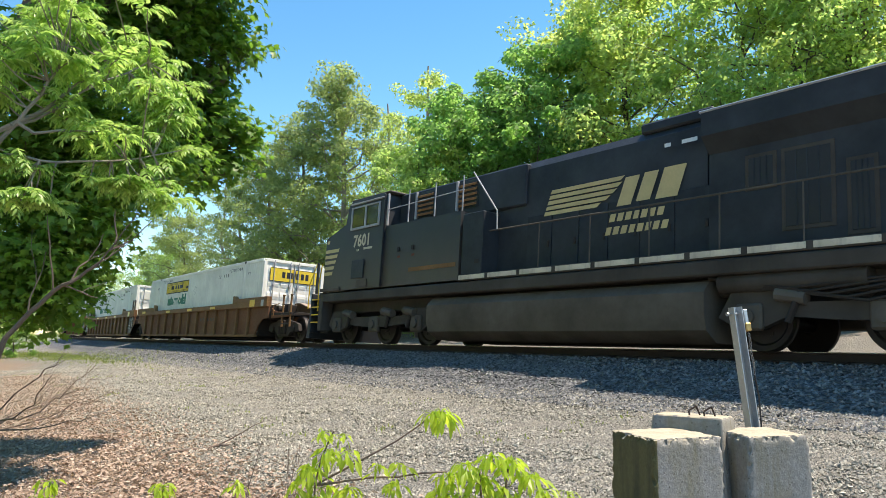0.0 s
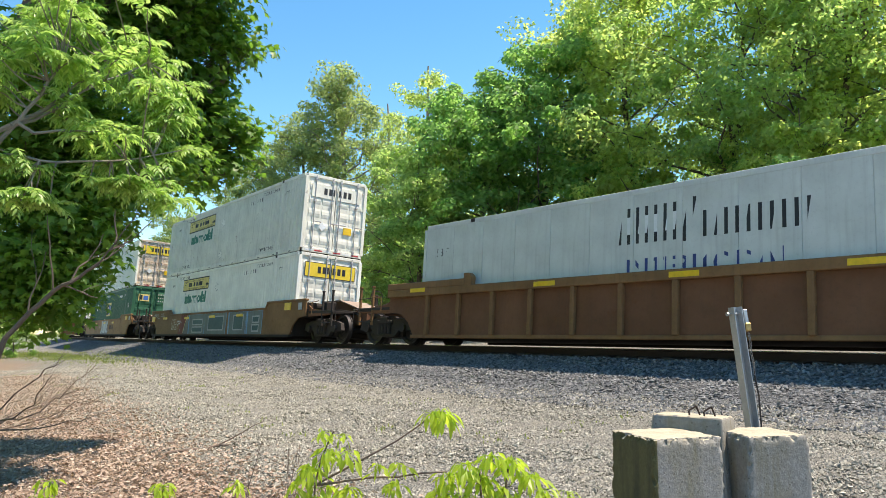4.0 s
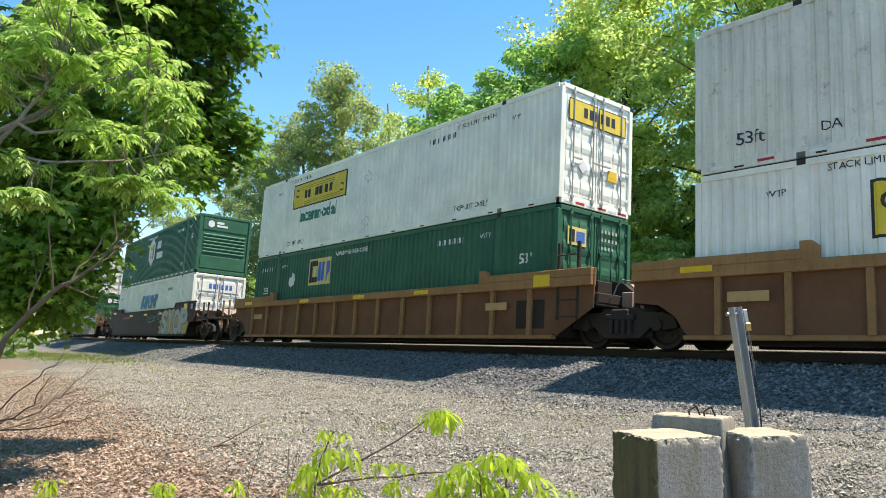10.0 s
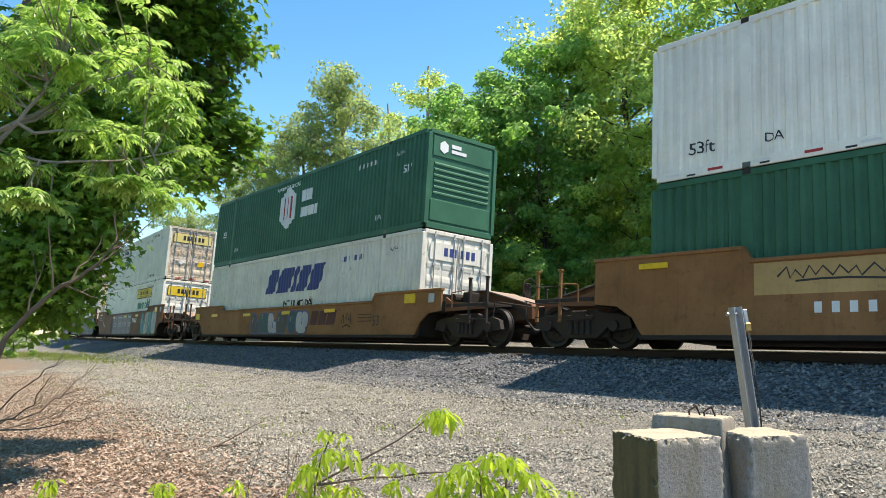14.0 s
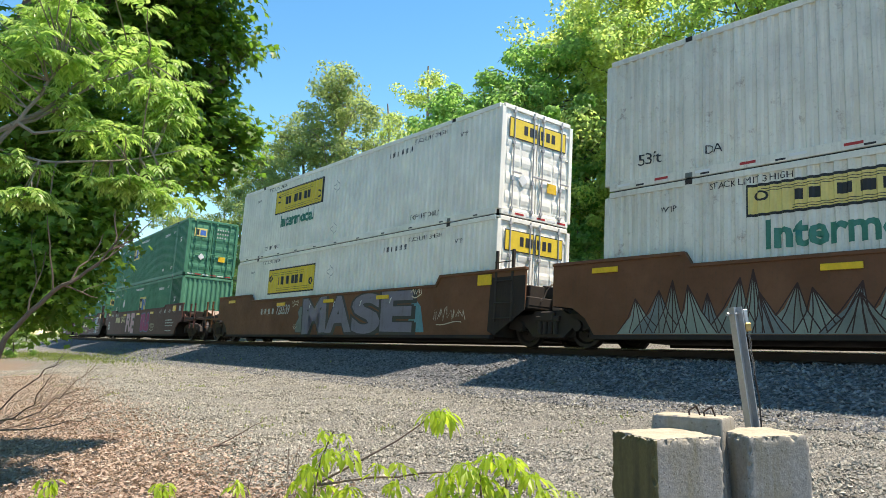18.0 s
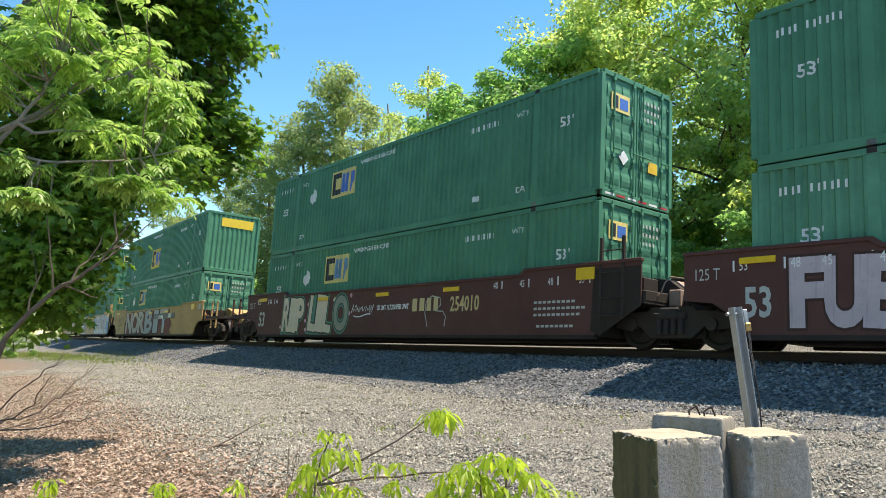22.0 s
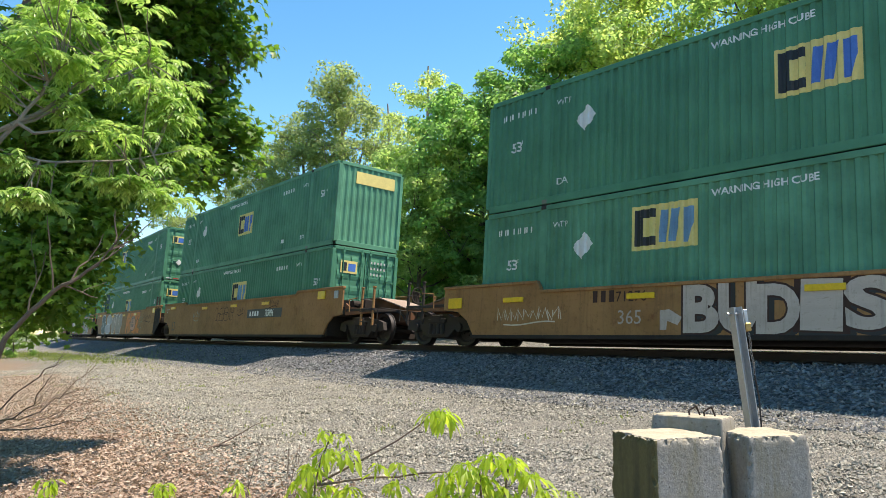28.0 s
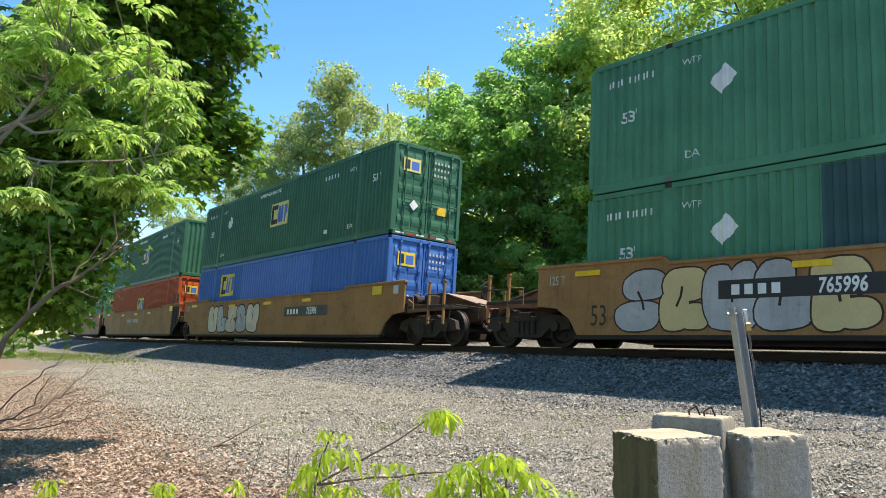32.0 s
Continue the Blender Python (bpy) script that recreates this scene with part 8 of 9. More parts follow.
def grow(seed, height, spread, base=0.25, leaves=9000, leaf=0.24, clumps=110, crown="round", trunk_r=None, fill=0.5):
    """Meshes of a tree's wood and of its leaves, standing at the origin."""
    rng = np.random.default_rng(seed)
    sh = Shape()
    tr = trunk_r or height * 0.014
    top = np.array([rng.normal(0, 0.04) * height, rng.normal(0, 0.04) * height, height * 0.92])
    trunk = limb(sh, (0, 0, -0.4), top, tr, tr * 0.2, rng, 0.05, 8, 8)
    heads = []
    n_limbs = max(8, clumps // 7)
    for i in range(n_limbs):
        t = base + (0.95 - base) * (i + rng.uniform(0, 1)) / n_limbs
        k = min(int(t * 8), 7)
        p = trunk[k] + (trunk[k + 1] - trunk[k]) * (t * 8 - k)
        if crown == "round":
            w = (t - base) / (1 - base)
            reach = spread * (0.35 + 0.65 * min(1, w * 4)) * (1 - 0.72 * max(0, w - 0.1) ** 1.25)
        elif crown == "tall":
            reach = spread * (1.0 - 0.75 * max(0, (t - base) / (1 - base)) ** 1.5)
        else:
            reach = spread * rng.uniform(0.45, 1.1) * (1.1 - 0.75 * (t - base) / (1 - base))
        a = i * 2.4 + rng.uniform(-0.5, 0.5)
        rise = rng.uniform(0.25, 0.7) * reach
        q = p + np.array([math.cos(a) * reach, math.sin(a) * reach, rise])
        pts = limb(sh, p, q, tr * (0.45 - 0.3 * t), tr * 0.06, rng, 0.2, 4, 5)
        for j in range(7):
            t2 = rng.uniform(0.35, 1.0)
            m = min(int(t2 * 4), 3)
            s = pts[m] + (pts[m + 1] - pts[m]) * (t2 * 4 - m)
            e = s + rng.normal(0, 1, 3) * np.array([1, 1, 0.7]) * reach * 0.28
            if j < 4:
                sh.rod(s, e, tr * 0.05, 4, tr * 0.02)
            heads.append(e)
    heads = np.array(heads)
    pick = rng.integers(0, len(heads), leaves)
    rad = spread * 0.15 * rng.uniform(0.55, 1.35, len(heads))
    way = rng.normal(0, 1, (leaves, 3))
    way /= np.linalg.norm(way, axis=1, keepdims=True)
    way[:, 2] = np.where(rng.uniform(0, 1, leaves) < 0.45, np.abs(way[:, 2]), way[:, 2])
    cen = heads[pick] + way * np.array([1.15, 1.15, 0.8]) * (rad[pick] * rng.uniform(0.15, 1.0, leaves) ** fill)[:, None]
    nor = way * 0.8 + np.array([0, 0, 0.35]) + rng.normal(0, 0.42, (leaves, 3))
    v, f = stamp(FAR_LEAF, cen, rng.normal(0, 1, (leaves, 3)), nor, leaf * rng.uniform(0.6, 1.3, leaves))
    return sh.mesh("trunk", True), array_mesh("crown", v, f)


def heading(px_deg, dist):
    """Place on the ground, so many degrees to the left of straight across the line."""
    a = radians(px_deg)
    x, y = -math.sin(a) * dist, math.cos(a) * dist
    return x, y, height_at(x, y)


def plant(meshes, deg, dist, scale, turn, leaf_mat, bark, label, name="tree", category="tree", group="trees behind the line", wide=1.0):
    x, y, z = heading(deg, dist)
    ob = thing(name, label, category, group, Matrix.Translation((x, y, z - 0.05)) @ pose(0, 0, 0, 0, 0, turn))
    part("trunk", meshes[0], bark, ob)
    part("crown", meshes[1], leaf_mat, ob)
    ob.scale = (scale * wide, scale * wide, scale)
    return ob


KINDS = {
    "poplar": grow(1, 17, 4.4, 0.10, 28000, 0.175, 260, "tall"),
    "maple": grow(2, 13, 4.6, 0.06, 28000, 0.21, 230, "round"),
    "broad": grow(3, 16, 5.4, 0.14, 24000, 0.20, 230, "round"),
    "thin": grow(4, 18, 3.8, 0.30, 8500, 0.165, 110, "loose"),
    "oak": grow(5, 18, 5.8, 0.16, 24000, 0.19, 230, "loose"),
    "bush": grow(6, 4.2, 2.1, 0.04, 11000, 0.135, 90, "round", 0.05),
    "shrub": grow(7, 5.5, 2.3, 0.05, 11000, 0.14, 90, "tall", 0.05),
}
GREENS = {"poplar": LEAF_GREY, "maple": LEAF_DARK, "broad": LEAF_FAR, "thin": LEAF_YELLOW, "oak": LEAF_YELLOW, "bush": LEAF_DARK, "shrub": LEAF_FAR}

# main trees: kind, degrees left of straight across, distance, scale, leaf
STAND = [
    ("poplar", 57.0, 46, 1.05, LEAF_GREY, "tall narrow tree in pale spring leaf"),
    ("poplar", 60.3, 49, 0.91, LEAF_GREY, "slender tree with grey-green leaves"),
    ("poplar", 62.9, 53, 0.85, LEAF_GREY, "slim tree with pale grey-green leaves"),
    ("thin", 64.8, 57, 0.76, LEAF_GREY, "bare-stemmed tree with few leaves"),
    ("thin", 66.3, 62, 0.76, LEAF_GREY, "thin pale tree by the bend"),
    ("broad", 68.2, 74, 0.76, LEAF_GREY, "pale green tree on the bend"),
    ("poplar", 69.9, 84, 0.70, LEAF_FAR, "narrow green tree on the bend"),
    ("broad", 71.5, 94, 0.66, LEAF_FAR, "far rounded tree in green leaf"),
    ("broad", 73.3, 125, 0.66, LEAF_FAR, "far green tree beyond the bend"),
    ("thin", 51.2, 58, 1.27, LEAF_YELLOW, "thin half-bare tree with yellow-green tufts"),
    ("thin", 53.7, 62, 1.16, LEAF_YELLOW, "sparse tree with an open crown"),
    ("thin", 48.2, 62, 1.21, LEAF_YELLOW, "tall sparse tree with bright tufts"),
    ("maple", 46.5, 36, 1.02, LEAF_DARK, "dense dark green tree with rounded crown"),
    ("maple", 41.7, 37, 1.13, LEAF_DARK, "full dark green tree with ragged crown"),
    ("maple", 51.4, 35, 0.77, LEAF_FAR, "vine-covered bright green tree"),
    ("oak", 39.0, 38, 1.02, LEAF_YELLOW, "tall tree with loose yellow-green foliage"),
    ("oak", 33.9, 36, 1.02, LEAF_YELLOW, "tall tree with yellow-green leaves over dark limbs"),
    ("broad", 29.3, 35, 1.12, LEAF_FAR, "tall broad tree in mid-green leaf"),
    ("oak", 24.2, 34.5, 0.97, LEAF_YELLOW, "tall tree with bright leaves"),
    ("broad", 19.8, 34, 1.05, LEAF_FAR, "tall broad tree beside the line"),
    ("oak", 15.8, 33, 0.86, LEAF_YELLOW, "leafy yellow-green tree beside the line"),
    ("broad", 78.6, 165, 0.62, LEAF_FAR, "far broad tree beyond the bend"),
    ("maple", 76.2, 175, 0.80, LEAF_FAR, "far rounded green tree"),
    ("maple", 80.6, 60, 0.46, LEAF_NEAR, "small bright green tree by the gravel"),
    ("broad", 82.6, 52, 0.42, LEAF_NEAR, "low bright tree by the gravel"),
    ("bush", 81.6, 40, 0.75, LEAF_NEAR, "bright green bush by the gravel"),
    ("bush", 79.4, 47, 0.7, LEAF_NEAR, "low bright green bush by the gravel"),
]
rng_t = random.Random(5)
for kind, deg, dist, sc, lm, lab in STAND:
    plant(KINDS[kind], deg, dist, sc, rng_t.uniform(0, 360), lm, PALEBARK if kind in ("thin", "poplar") else BARK, lab)


def plant_along(meshes, s, off, scale, leaf_mat, bark, label, **more):
    """A plant so far along the line and so far behind it."""
    p = on_track(s, -off).translation
    return plant(meshes, math.degrees(math.atan2(-p.x, p.y)), math.hypot(p.x, p.y), scale, rng_t.uniform(0, 360), leaf_mat, bark, label, **more)


# unseen trees on the camera's side, past the near trees, added to dim skylight on the train
for i, (x, y) in enumerate(((-14, -4.5), (-20, -3.6), (-26, -2.6), (-32, -1.6), (-38, -0.6), (-44, 0.6), (-51, 1.8), (-18, -9), (-29, -8), (-41, -6))):
    kind = ("broad", "maple", "oak")[i % 3]
    plant(KINDS[kind], math.degrees(math.atan2(-x, y)), math.hypot(x, y), 0.9, rng_t.uniform(0, 360), GREENS[kind], BARK, "unseen tree added beside the gravel lot to block skylight", group="trees beside the lot")
# second rank
for i in range(24):
    s = 0 - i * 4.7 + rng_t.uniform(-1.5, 1.5)
    kind = rng_t.choice(("broad", "oak", "maple", "thin"))
    sc = (0.95 if s > -30 else 0.66) * rng_t.uniform(0.85, 1.1)
    plant_along(KINDS[kind], s, rng_t.uniform(27, 40), sc, rng_t.choice((GREENS[kind], LEAF_FAR)), BARK, "tree in the wood behind the line")
# thicket along the far side of the line, in the sun
for i in range(46):
    s = 8 - i * 2.05 + rng_t.uniform(-0.7, 0.7)
    kind = rng_t.choice(("bush", "shrub", "bush"))
    sc = rng_t.uniform(0.62, 0.98)
    plant_along(KINDS[kind], s, rng_t.uniform(9.8, 12.6), sc * 1.12, rng_t.choice((LEAF_FAR, LEAF_FAR, LEAF_DARK, LEAF_YELLOW)), BARK, "leafy shrub in the thicket beside the line",
                name="shrub", category="shrub", group="thicket beside the line", wide=1.15)
# taller saplings just behind
for i in range(20):
    s = 4 - i * 4.1 + rng_t.uniform(-1.2, 1.2)
    plant_along(KINDS["shrub"], s, rng_t.uniform(13, 16.5), rng_t.uniform(1.05, 1.6), rng_t.choice((LEAF_FAR, LEAF_YELLOW, LEAF_DARK)), BARK, "tall leafy sapling behind the thicket",
                name="sapling", category="sapling", group="saplings behind the line", wide=0.9)


# ---- near trees on the camera's side ----
def clump_tree(name, label, root, blobs, leaves, leaf, mat, bark, seed, trunk_r=0.1, shape=None, tips_each=20):
    """A tree whose limbs reach from its root into a handful of leafy masses (centre and half-sizes)."""
    rng = np.random.default_rng(seed)
    ob = thing(name, label, "tree", at=Matrix.Translation(root))
    sh = Shape()
    root = np.array(root, float)
    mean = np.mean([b[0] for b in blobs], 0)
    fork = np.array([root[0] * 0.75 + mean[0] * 0.25, root[1] * 0.75 + mean[1] * 0.25, root[2] * 0.45 + mean[2] * 0.55])
    limb(sh, (0, 0, -0.3), fork - root, trunk_r, trunk_r * 0.6, rng, 0.08, 6, 8)
    cen, nor = [], []
    total = sum((b[1][0] * b[1][1] * b[1][2]) ** 0.75 for b in blobs)
    for c, r in blobs:
        c, r = np.array(c, float), np.array(r, float)
        pts = limb(sh, fork - root, c - root, trunk_r * 0.42, trunk_r * 0.1, rng, 0.15, 5, 6)
        tips = c + rng.normal(0, 0.5, (tips_each, 3)) * r
        for q in tips:
            m = pts[rng.integers(3, 6)]
            mid = (m + q - root) / 2 + rng.normal(0, 0.06, 3)
            sh.rod(m, mid, trunk_r * 0.07, 5, trunk_r * 0.05)
            sh.rod(mid, q - root, trunk_r * 0.05, 4, trunk_r * 0.02)
        n = int(leaves * (r[0] * r[1] * r[2]) ** 0.75 / total)
        pick = rng.integers(0, len(tips), n)
        o = rng.normal(0, 1, (n, 3)) * (r * 0.22 + 0.05)
        cen.append(tips[pick] + o - root)
        nor.append((tips[pick] - c) / r * 0.25 + o / (r * 0.22 + 0.05) * 0.25)
    cen, nor = np.concatenate(cen), np.concatenate(nor)
    nor = nor + np.array([0, 0, 0.75]) + rng.normal(0, 0.45, cen.shape)
    along = nor * np.array([1, 1, 0]) + rng.normal(0, 0.6, cen.shape) + np.array([0, 0, -0.6])
    v, f = stamp(shape or lobed(), cen, along, nor, leaf * rng.uniform(0.6, 1.25, len(cen)))
    part("trunk", sh.mesh("trunk", True), bark, ob)
    part("crown", array_mesh("crown", v, f), mat, ob)
    return ob


# sunlit limbs of the young tree, from its fork outwards
SUNLIT_BOUGHS = [((-4.95, 0.55, 1.30), (-4.89, 0.76, 1.44), (-4.79, 0.85, 1.58), (-4.76, 0.99, 1.85), (-4.80, 1.07, 1.99)),
         ((-4.95, 0.60, 1.40), (-4.81, 0.82, 1.56), (-4.89, 1.01, 1.71), (-4.93, 1.23, 1.96), (-4.97, 1.46, 2.18), (-4.96, 1.60, 2.31)),
         ((-4.81, 0.82, 1.56), (-4.88, 0.95, 1.63), (-4.83, 1.21, 1.86), (-4.86, 1.59, 2.14)),
         ((-4.95, 0.55, 1.25), (-4.78, 0.80, 1.38), (-4.72, 1.05, 1.36), (-4.74, 1.36, 1.42), (-4.76, 1.62, 1.50)),
         ((-4.79, 0.85, 1.58), (-4.75, 0.93, 1.52), (-4.72, 1.10, 1.56))]


def frond_tree(label, root, blobs, seed):
    """A young tree whose twigs end in rosettes of drooping feathered leaves."""
    rng = np.random.default_rng(seed)
    root = np.array(root, float)
    ob = thing("tree", label, "tree", at=Matrix.Translation(root))
    sh = Shape()
    fork = np.array([-4.98, 0.50, 1.25]) - root
    limb(sh, (0, 0, -0.3), fork, 0.06, 0.035, rng, 0.08, 6, 8)
    nodes = []
    for i, row in enumerate(SUNLIT_BOUGHS):
        row = [np.array(p) - root for p in row]
        r0 = 0.019 if i < 2 else 0.012
        for j in range(len(row) - 1):
            nodes += limb(sh, row[j], row[j + 1], r0 * (1 - 0.17 * j), r0 * (1 - 0.17 * (j + 1)), rng, 0.10, 3, 6)
    nodes = np.array(nodes)
    cen, along, nor, size = [], [], [], []
    for c, r in blobs:
        c, r = np.array(c, float) - root, np.array(r, float)
        for k in range(int(5 + 46 * r[0] * (r[2] + 0.15))):
            tip = c + rng.normal(0, 0.50, 3) * r
            m = nodes[np.argmin(np.linalg.norm(nodes - tip, axis=1) + 0.5 * np.maximum(0, nodes[:, 2] - tip[2]))]
            limb(sh, m, tip, 0.006, 0.003, rng, 0.14, 3, 5)
            n = rng.integers(6, 10)
            turn = rng.uniform(0, 6.28)
            for j in range(n):
                a = turn + j * 6.28 / n + rng.normal(0, 0.3)
                ln = rng.uniform(0.09, 0.19)
                out = np.array([math.cos(a), math.sin(a), 0.0])
                side = np.array([-math.sin(a), math.cos(a), 0.0])
                rise, sag = rng.uniform(0.25, 0.85), rng.uniform(0.55, 1.15)
                for q in range(8):
                    t = 0.16 + 0.84 * q / 7
                    spine = tip + ln * (out * t + np.array([0, 0, rise * t - sag * t * t]))
                    way = out + np.array([0, 0, rise - 2 * sag * t])
                    up = np.cross(way, side)
                    up = up * np.sign(up[2] + 1e-6)
                    lf = ln * 0.42 * (1.0 - 0.75 * abs(t - 0.42))
                    for sg in ((-1, 1) if q < 7 else (0,)):
                        d = way * (0.7 if sg else 1.0) + side * sg * 0.85 + np.array([0, 0, -0.25])
                        cen.append(spine)
                        along.append(d)
                        nor.append(up + side * sg * 0.35)
                        size.append(lf)
    cen, size = np.array(cen), np.array(size)
    v, f = stamp(LEAFLET, cen, np.array(along), np.array(nor) + rng.normal(0, 0.18, cen.shape), size * rng.uniform(0.9, 1.15, len(size)))
    part("trunk", sh.mesh("trunk", True), PALEBARK, ob)
    part("crown", array_mesh("crown", v, f), LEAF_NEAR, ob)
    return ob


def near_trees():
    frond_tree("young tree with drooping feathery bright green leaves", (-5.3, -0.35, height_at(-5.3, -0.35)),
               [((-4.82, 0.84, 2.26), (0.40, 0.40, 0.17)), ((-4.90, 1.20, 2.32), (0.39, 0.39, 0.16)), ((-4.92, 1.51, 2.24), (0.32, 0.32, 0.15)), ((-4.80, 0.92, 1.98), (0.40, 0.40, 0.15)),
                ((-4.86, 1.31, 1.96), (0.36, 0.36, 0.18)), ((-4.90, 1.70, 2.03), (0.20, 0.20, 0.19)), ((-4.92, 1.62, 1.75), (0.27, 0.27, 0.17)), ((-4.92, 1.18, 1.68), (0.16, 0.16, 0.09)),
                ((-4.82, 1.38, 1.50), (0.28, 0.28, 0.12)), ((-4.80, 1.66, 1.30), (0.18, 0.18, 0.12)), ((-4.78, 1.42, 1.30), (0.20, 0.20, 0.08)), ((-4.79, 0.87, 1.36), (0.17, 0.17, 0.07)),
                ((-4.70, 0.95, 1.14), (0.15, 0.15, 0.06)), ((-4.96, 0.61, 1.90), (0.34, 0.34, 0.26))], 21)
    clump_tree("tree", "tall maple with dark broad lobed leaves over the clearing", (-10.6, 0.8, height_at(-10.6, 0.8)),
               [((-9.34, 3.24, 4.37), (0.68, 0.68, 0.33)), ((-9.25, 3.65, 4.45), (0.55, 0.55, 0.30)), ((-9.12, 3.99, 4.23), (0.39, 0.39, 0.17)), ((-8.93, 4.23, 4.13), (0.19, 0.19, 0.11)),
                ((-9.44, 3.37, 3.89), (0.58, 0.58, 0.37)), ((-9.19, 3.84, 3.71), (0.30, 0.30, 0.13)), ((-9.23, 3.83, 3.48), (0.34, 0.34, 0.19)), ((-9.36, 3.59, 3.16), (0.53, 0.53, 0.37)),
                ((-9.18, 3.98, 2.96), (0.37, 0.37, 0.21)), ((-9.03, 4.31, 3.03), (0.25, 0.25, 0.12)), ((-9.16, 4.07, 2.63), (0.35, 0.35, 0.19)), ((-9.32, 3.76, 2.42), (0.40, 0.40, 0.19)),
                ((-9.48, 3.35, 2.84), (0.52, 0.52, 0.44)), ((-9.69, 2.86, 4.22), (0.73, 0.73, 0.44)), ((-9.13, 3.44, 4.58), (0.57, 0.57, 0.22)),
                ((-9.3, 3.0, 5.7), (1.0, 0.8, 0.45)), ((-9.6, 2.6, 5.8), (1.2, 1.0, 0.5)), ((-8.9, 3.4, 6.4), (1.1, 0.9, 0.5))],
               19000, 0.145, LEAF_MAPLE, BARK, 22, 0.15)
    clump_tree("tree", "shaded bushy tree with small dark leaves", (-9.0, 0.9, height_at(-9.0, 0.9)),
               [((-8.24, 1.68, 1.21), (0.63, 0.63, 0.34)), ((-8.07, 1.99, 1.44), (0.51, 0.51, 0.29)), ((-8.16, 1.54, 0.75), (0.54, 0.54, 0.27)), ((-8.18, 1.85, 0.65), (0.39, 0.39, 0.23)),
                ((-8.25, 2.16, 1.01), (0.28, 0.28, 0.23)), ((-8.23, 2.42, 1.47), (0.22, 0.22, 0.13)), ((-8.13, 1.73, 1.65), (0.63, 0.63, 0.34)), ((-7.95, 2.20, 1.92), (0.55, 0.55, 0.29)),
                ((-8.15, 1.60, 2.27), (0.72, 0.72, 0.39)), ((-7.93, 2.27, 2.52), (0.65, 0.65, 0.35)), ((-7.86, 2.73, 2.10), (0.43, 0.43, 0.24)), ((-8.12, 1.66, 2.98), (0.77, 0.77, 0.46))],
               19000, 0.10, LEAF_MAPLE, BARK, 23, 0.06)
    # canopy above the view, added only to cast shade on the bush and maple
    clump_tree("tree", "unseen leafy tree added to shade the edge of the wood", (-9.8, 0.9, height_at(-9.8, 0.9)),
               [((-6.6, 3.5, 7.4), (1.5, 1.2, 0.9)), ((-7.8, 3.9, 8.2), (1.6, 1.3, 1.0)), ((-6.3, 3.0, 6.6), (1.1, 0.9, 0.7)), ((-8.6, 4.2, 7.4), (1.3, 1.2, 0.8)), ((-7.0, 2.6, 8.6), (1.6, 1.4, 1.0)),
                ((-7.6, 2.6, 6.6), (1.3, 1.1, 0.7)), ((-6.9, 2.2, 5.6), (1.0, 0.8, 0.5))],
               13000, 0.20, LEAF_MAPLE, BARK, 24, 0.14)
    # a bare leaning branch that reaches out of the shade
    rng = np.random.default_rng(8)
    sh = Shape()
    base = np.array([-7.9, 0.95, height_at(-7.9, 0.95)])
    p = limb(sh, (0, 0, 0), np.array([-7.36, 1.32, 0.32]) - base, 0.034, 0.024, rng, 0.06, 4, 7)
    p = limb(sh, p[-1], np.array([-7.16, 1.63, 0.73]) - base, 0.024, 0.019, rng, 0.06, 4, 7)
    q = limb(sh, p[-1], np.array([-6.89, 1.91, 0.96]) - base, 0.019, 0.012, rng, 0.06, 5, 6)
    r = limb(sh, q[-1], np.array([-6.74, 2.04, 1.21]) - base, 0.010, 0.006, rng, 0.08, 4, 6)
    limb(sh, r[-1], np.array([-6.62, 2.14, 1.41]) - base, 0.006, 0.003, rng, 0.08, 3, 5)
    limb(sh, q[-1], np.array([-6.60, 2.32, 1.41]) - base, 0.008, 0.003, rng, 0.10, 4, 5)
    for src, k, way in ((p, 2, (0.05, 0.1, 0.55)), (p, 4, (0.1, -0.1, 0.6)), (q, 2, (0.0, 0.25, 0.45)), (q, 4, (0.1, 0.30, 0.25)), (r, 2, (0.05, 0.2, 0.1)), (r, 3, (-0.05, 0.0, 0.3)), (q, 1, (0.0, 0.3, -0.1))):
        t = limb(sh, src[k], src[k] + np.array(way), 0.010, 0.003, rng, 0.15, 4, 5)
        limb(sh, t[2], t[2] + np.array(way) * 0.5 + rng.normal(0, 0.1, 3), 0.005, 0.002, rng, 0.15, 3, 4)
    ob = thing("leaning_branch", "bare leaning branch at the edge of the trees, in a shade-dark colour", "branch", at=Matrix.Translation(base))
    # darker bark colour carries the shade that lies on this branch
    part("limb", sh.mesh("limb", True), BARK, ob)
    # dead brush
    for k, (x, y, n, sp) in enumerate(((-12.6, 2.3, 34, 1.0), (-14.6, 3.0, 40, 1.2), (-17.5, 3.9, 34, 1.2))):
        sh = Shape()
        for i in range(n):
            a = rng.uniform(0, 2 * math.pi)
            o = np.array([rng.normal(0, sp * 0.4), rng.normal(0, sp * 0.25), 0.0])
            ln = rng.uniform(0.4, 1.5)
            tip = o + np.array([math.cos(a) * ln, math.sin(a) * ln * 0.8, rng.uniform(0.05, 0.7)])
            limb(sh, o, tip, rng.uniform(0.004, 0.011), 0.002, rng, 0.35, 4, 4)
        ob = thing("brush_pile", "tangle of dry bare twigs on leaf litter", "brush", "dry brush", Matrix.Translation((x, y, height_at(x, y))))
        part("dry_brush", sh.mesh("dry_brush", True), TWIG, ob, kind="stuff")
    # long bare boughs that arch out of the brush
    base = np.array([-11.6, 1.75, height_at(-11.6, 1.75)])
    ob = thing("dead_branch", "long bare arching twigs at the edge of the wood", "branch", at=Matrix.Translation(base))
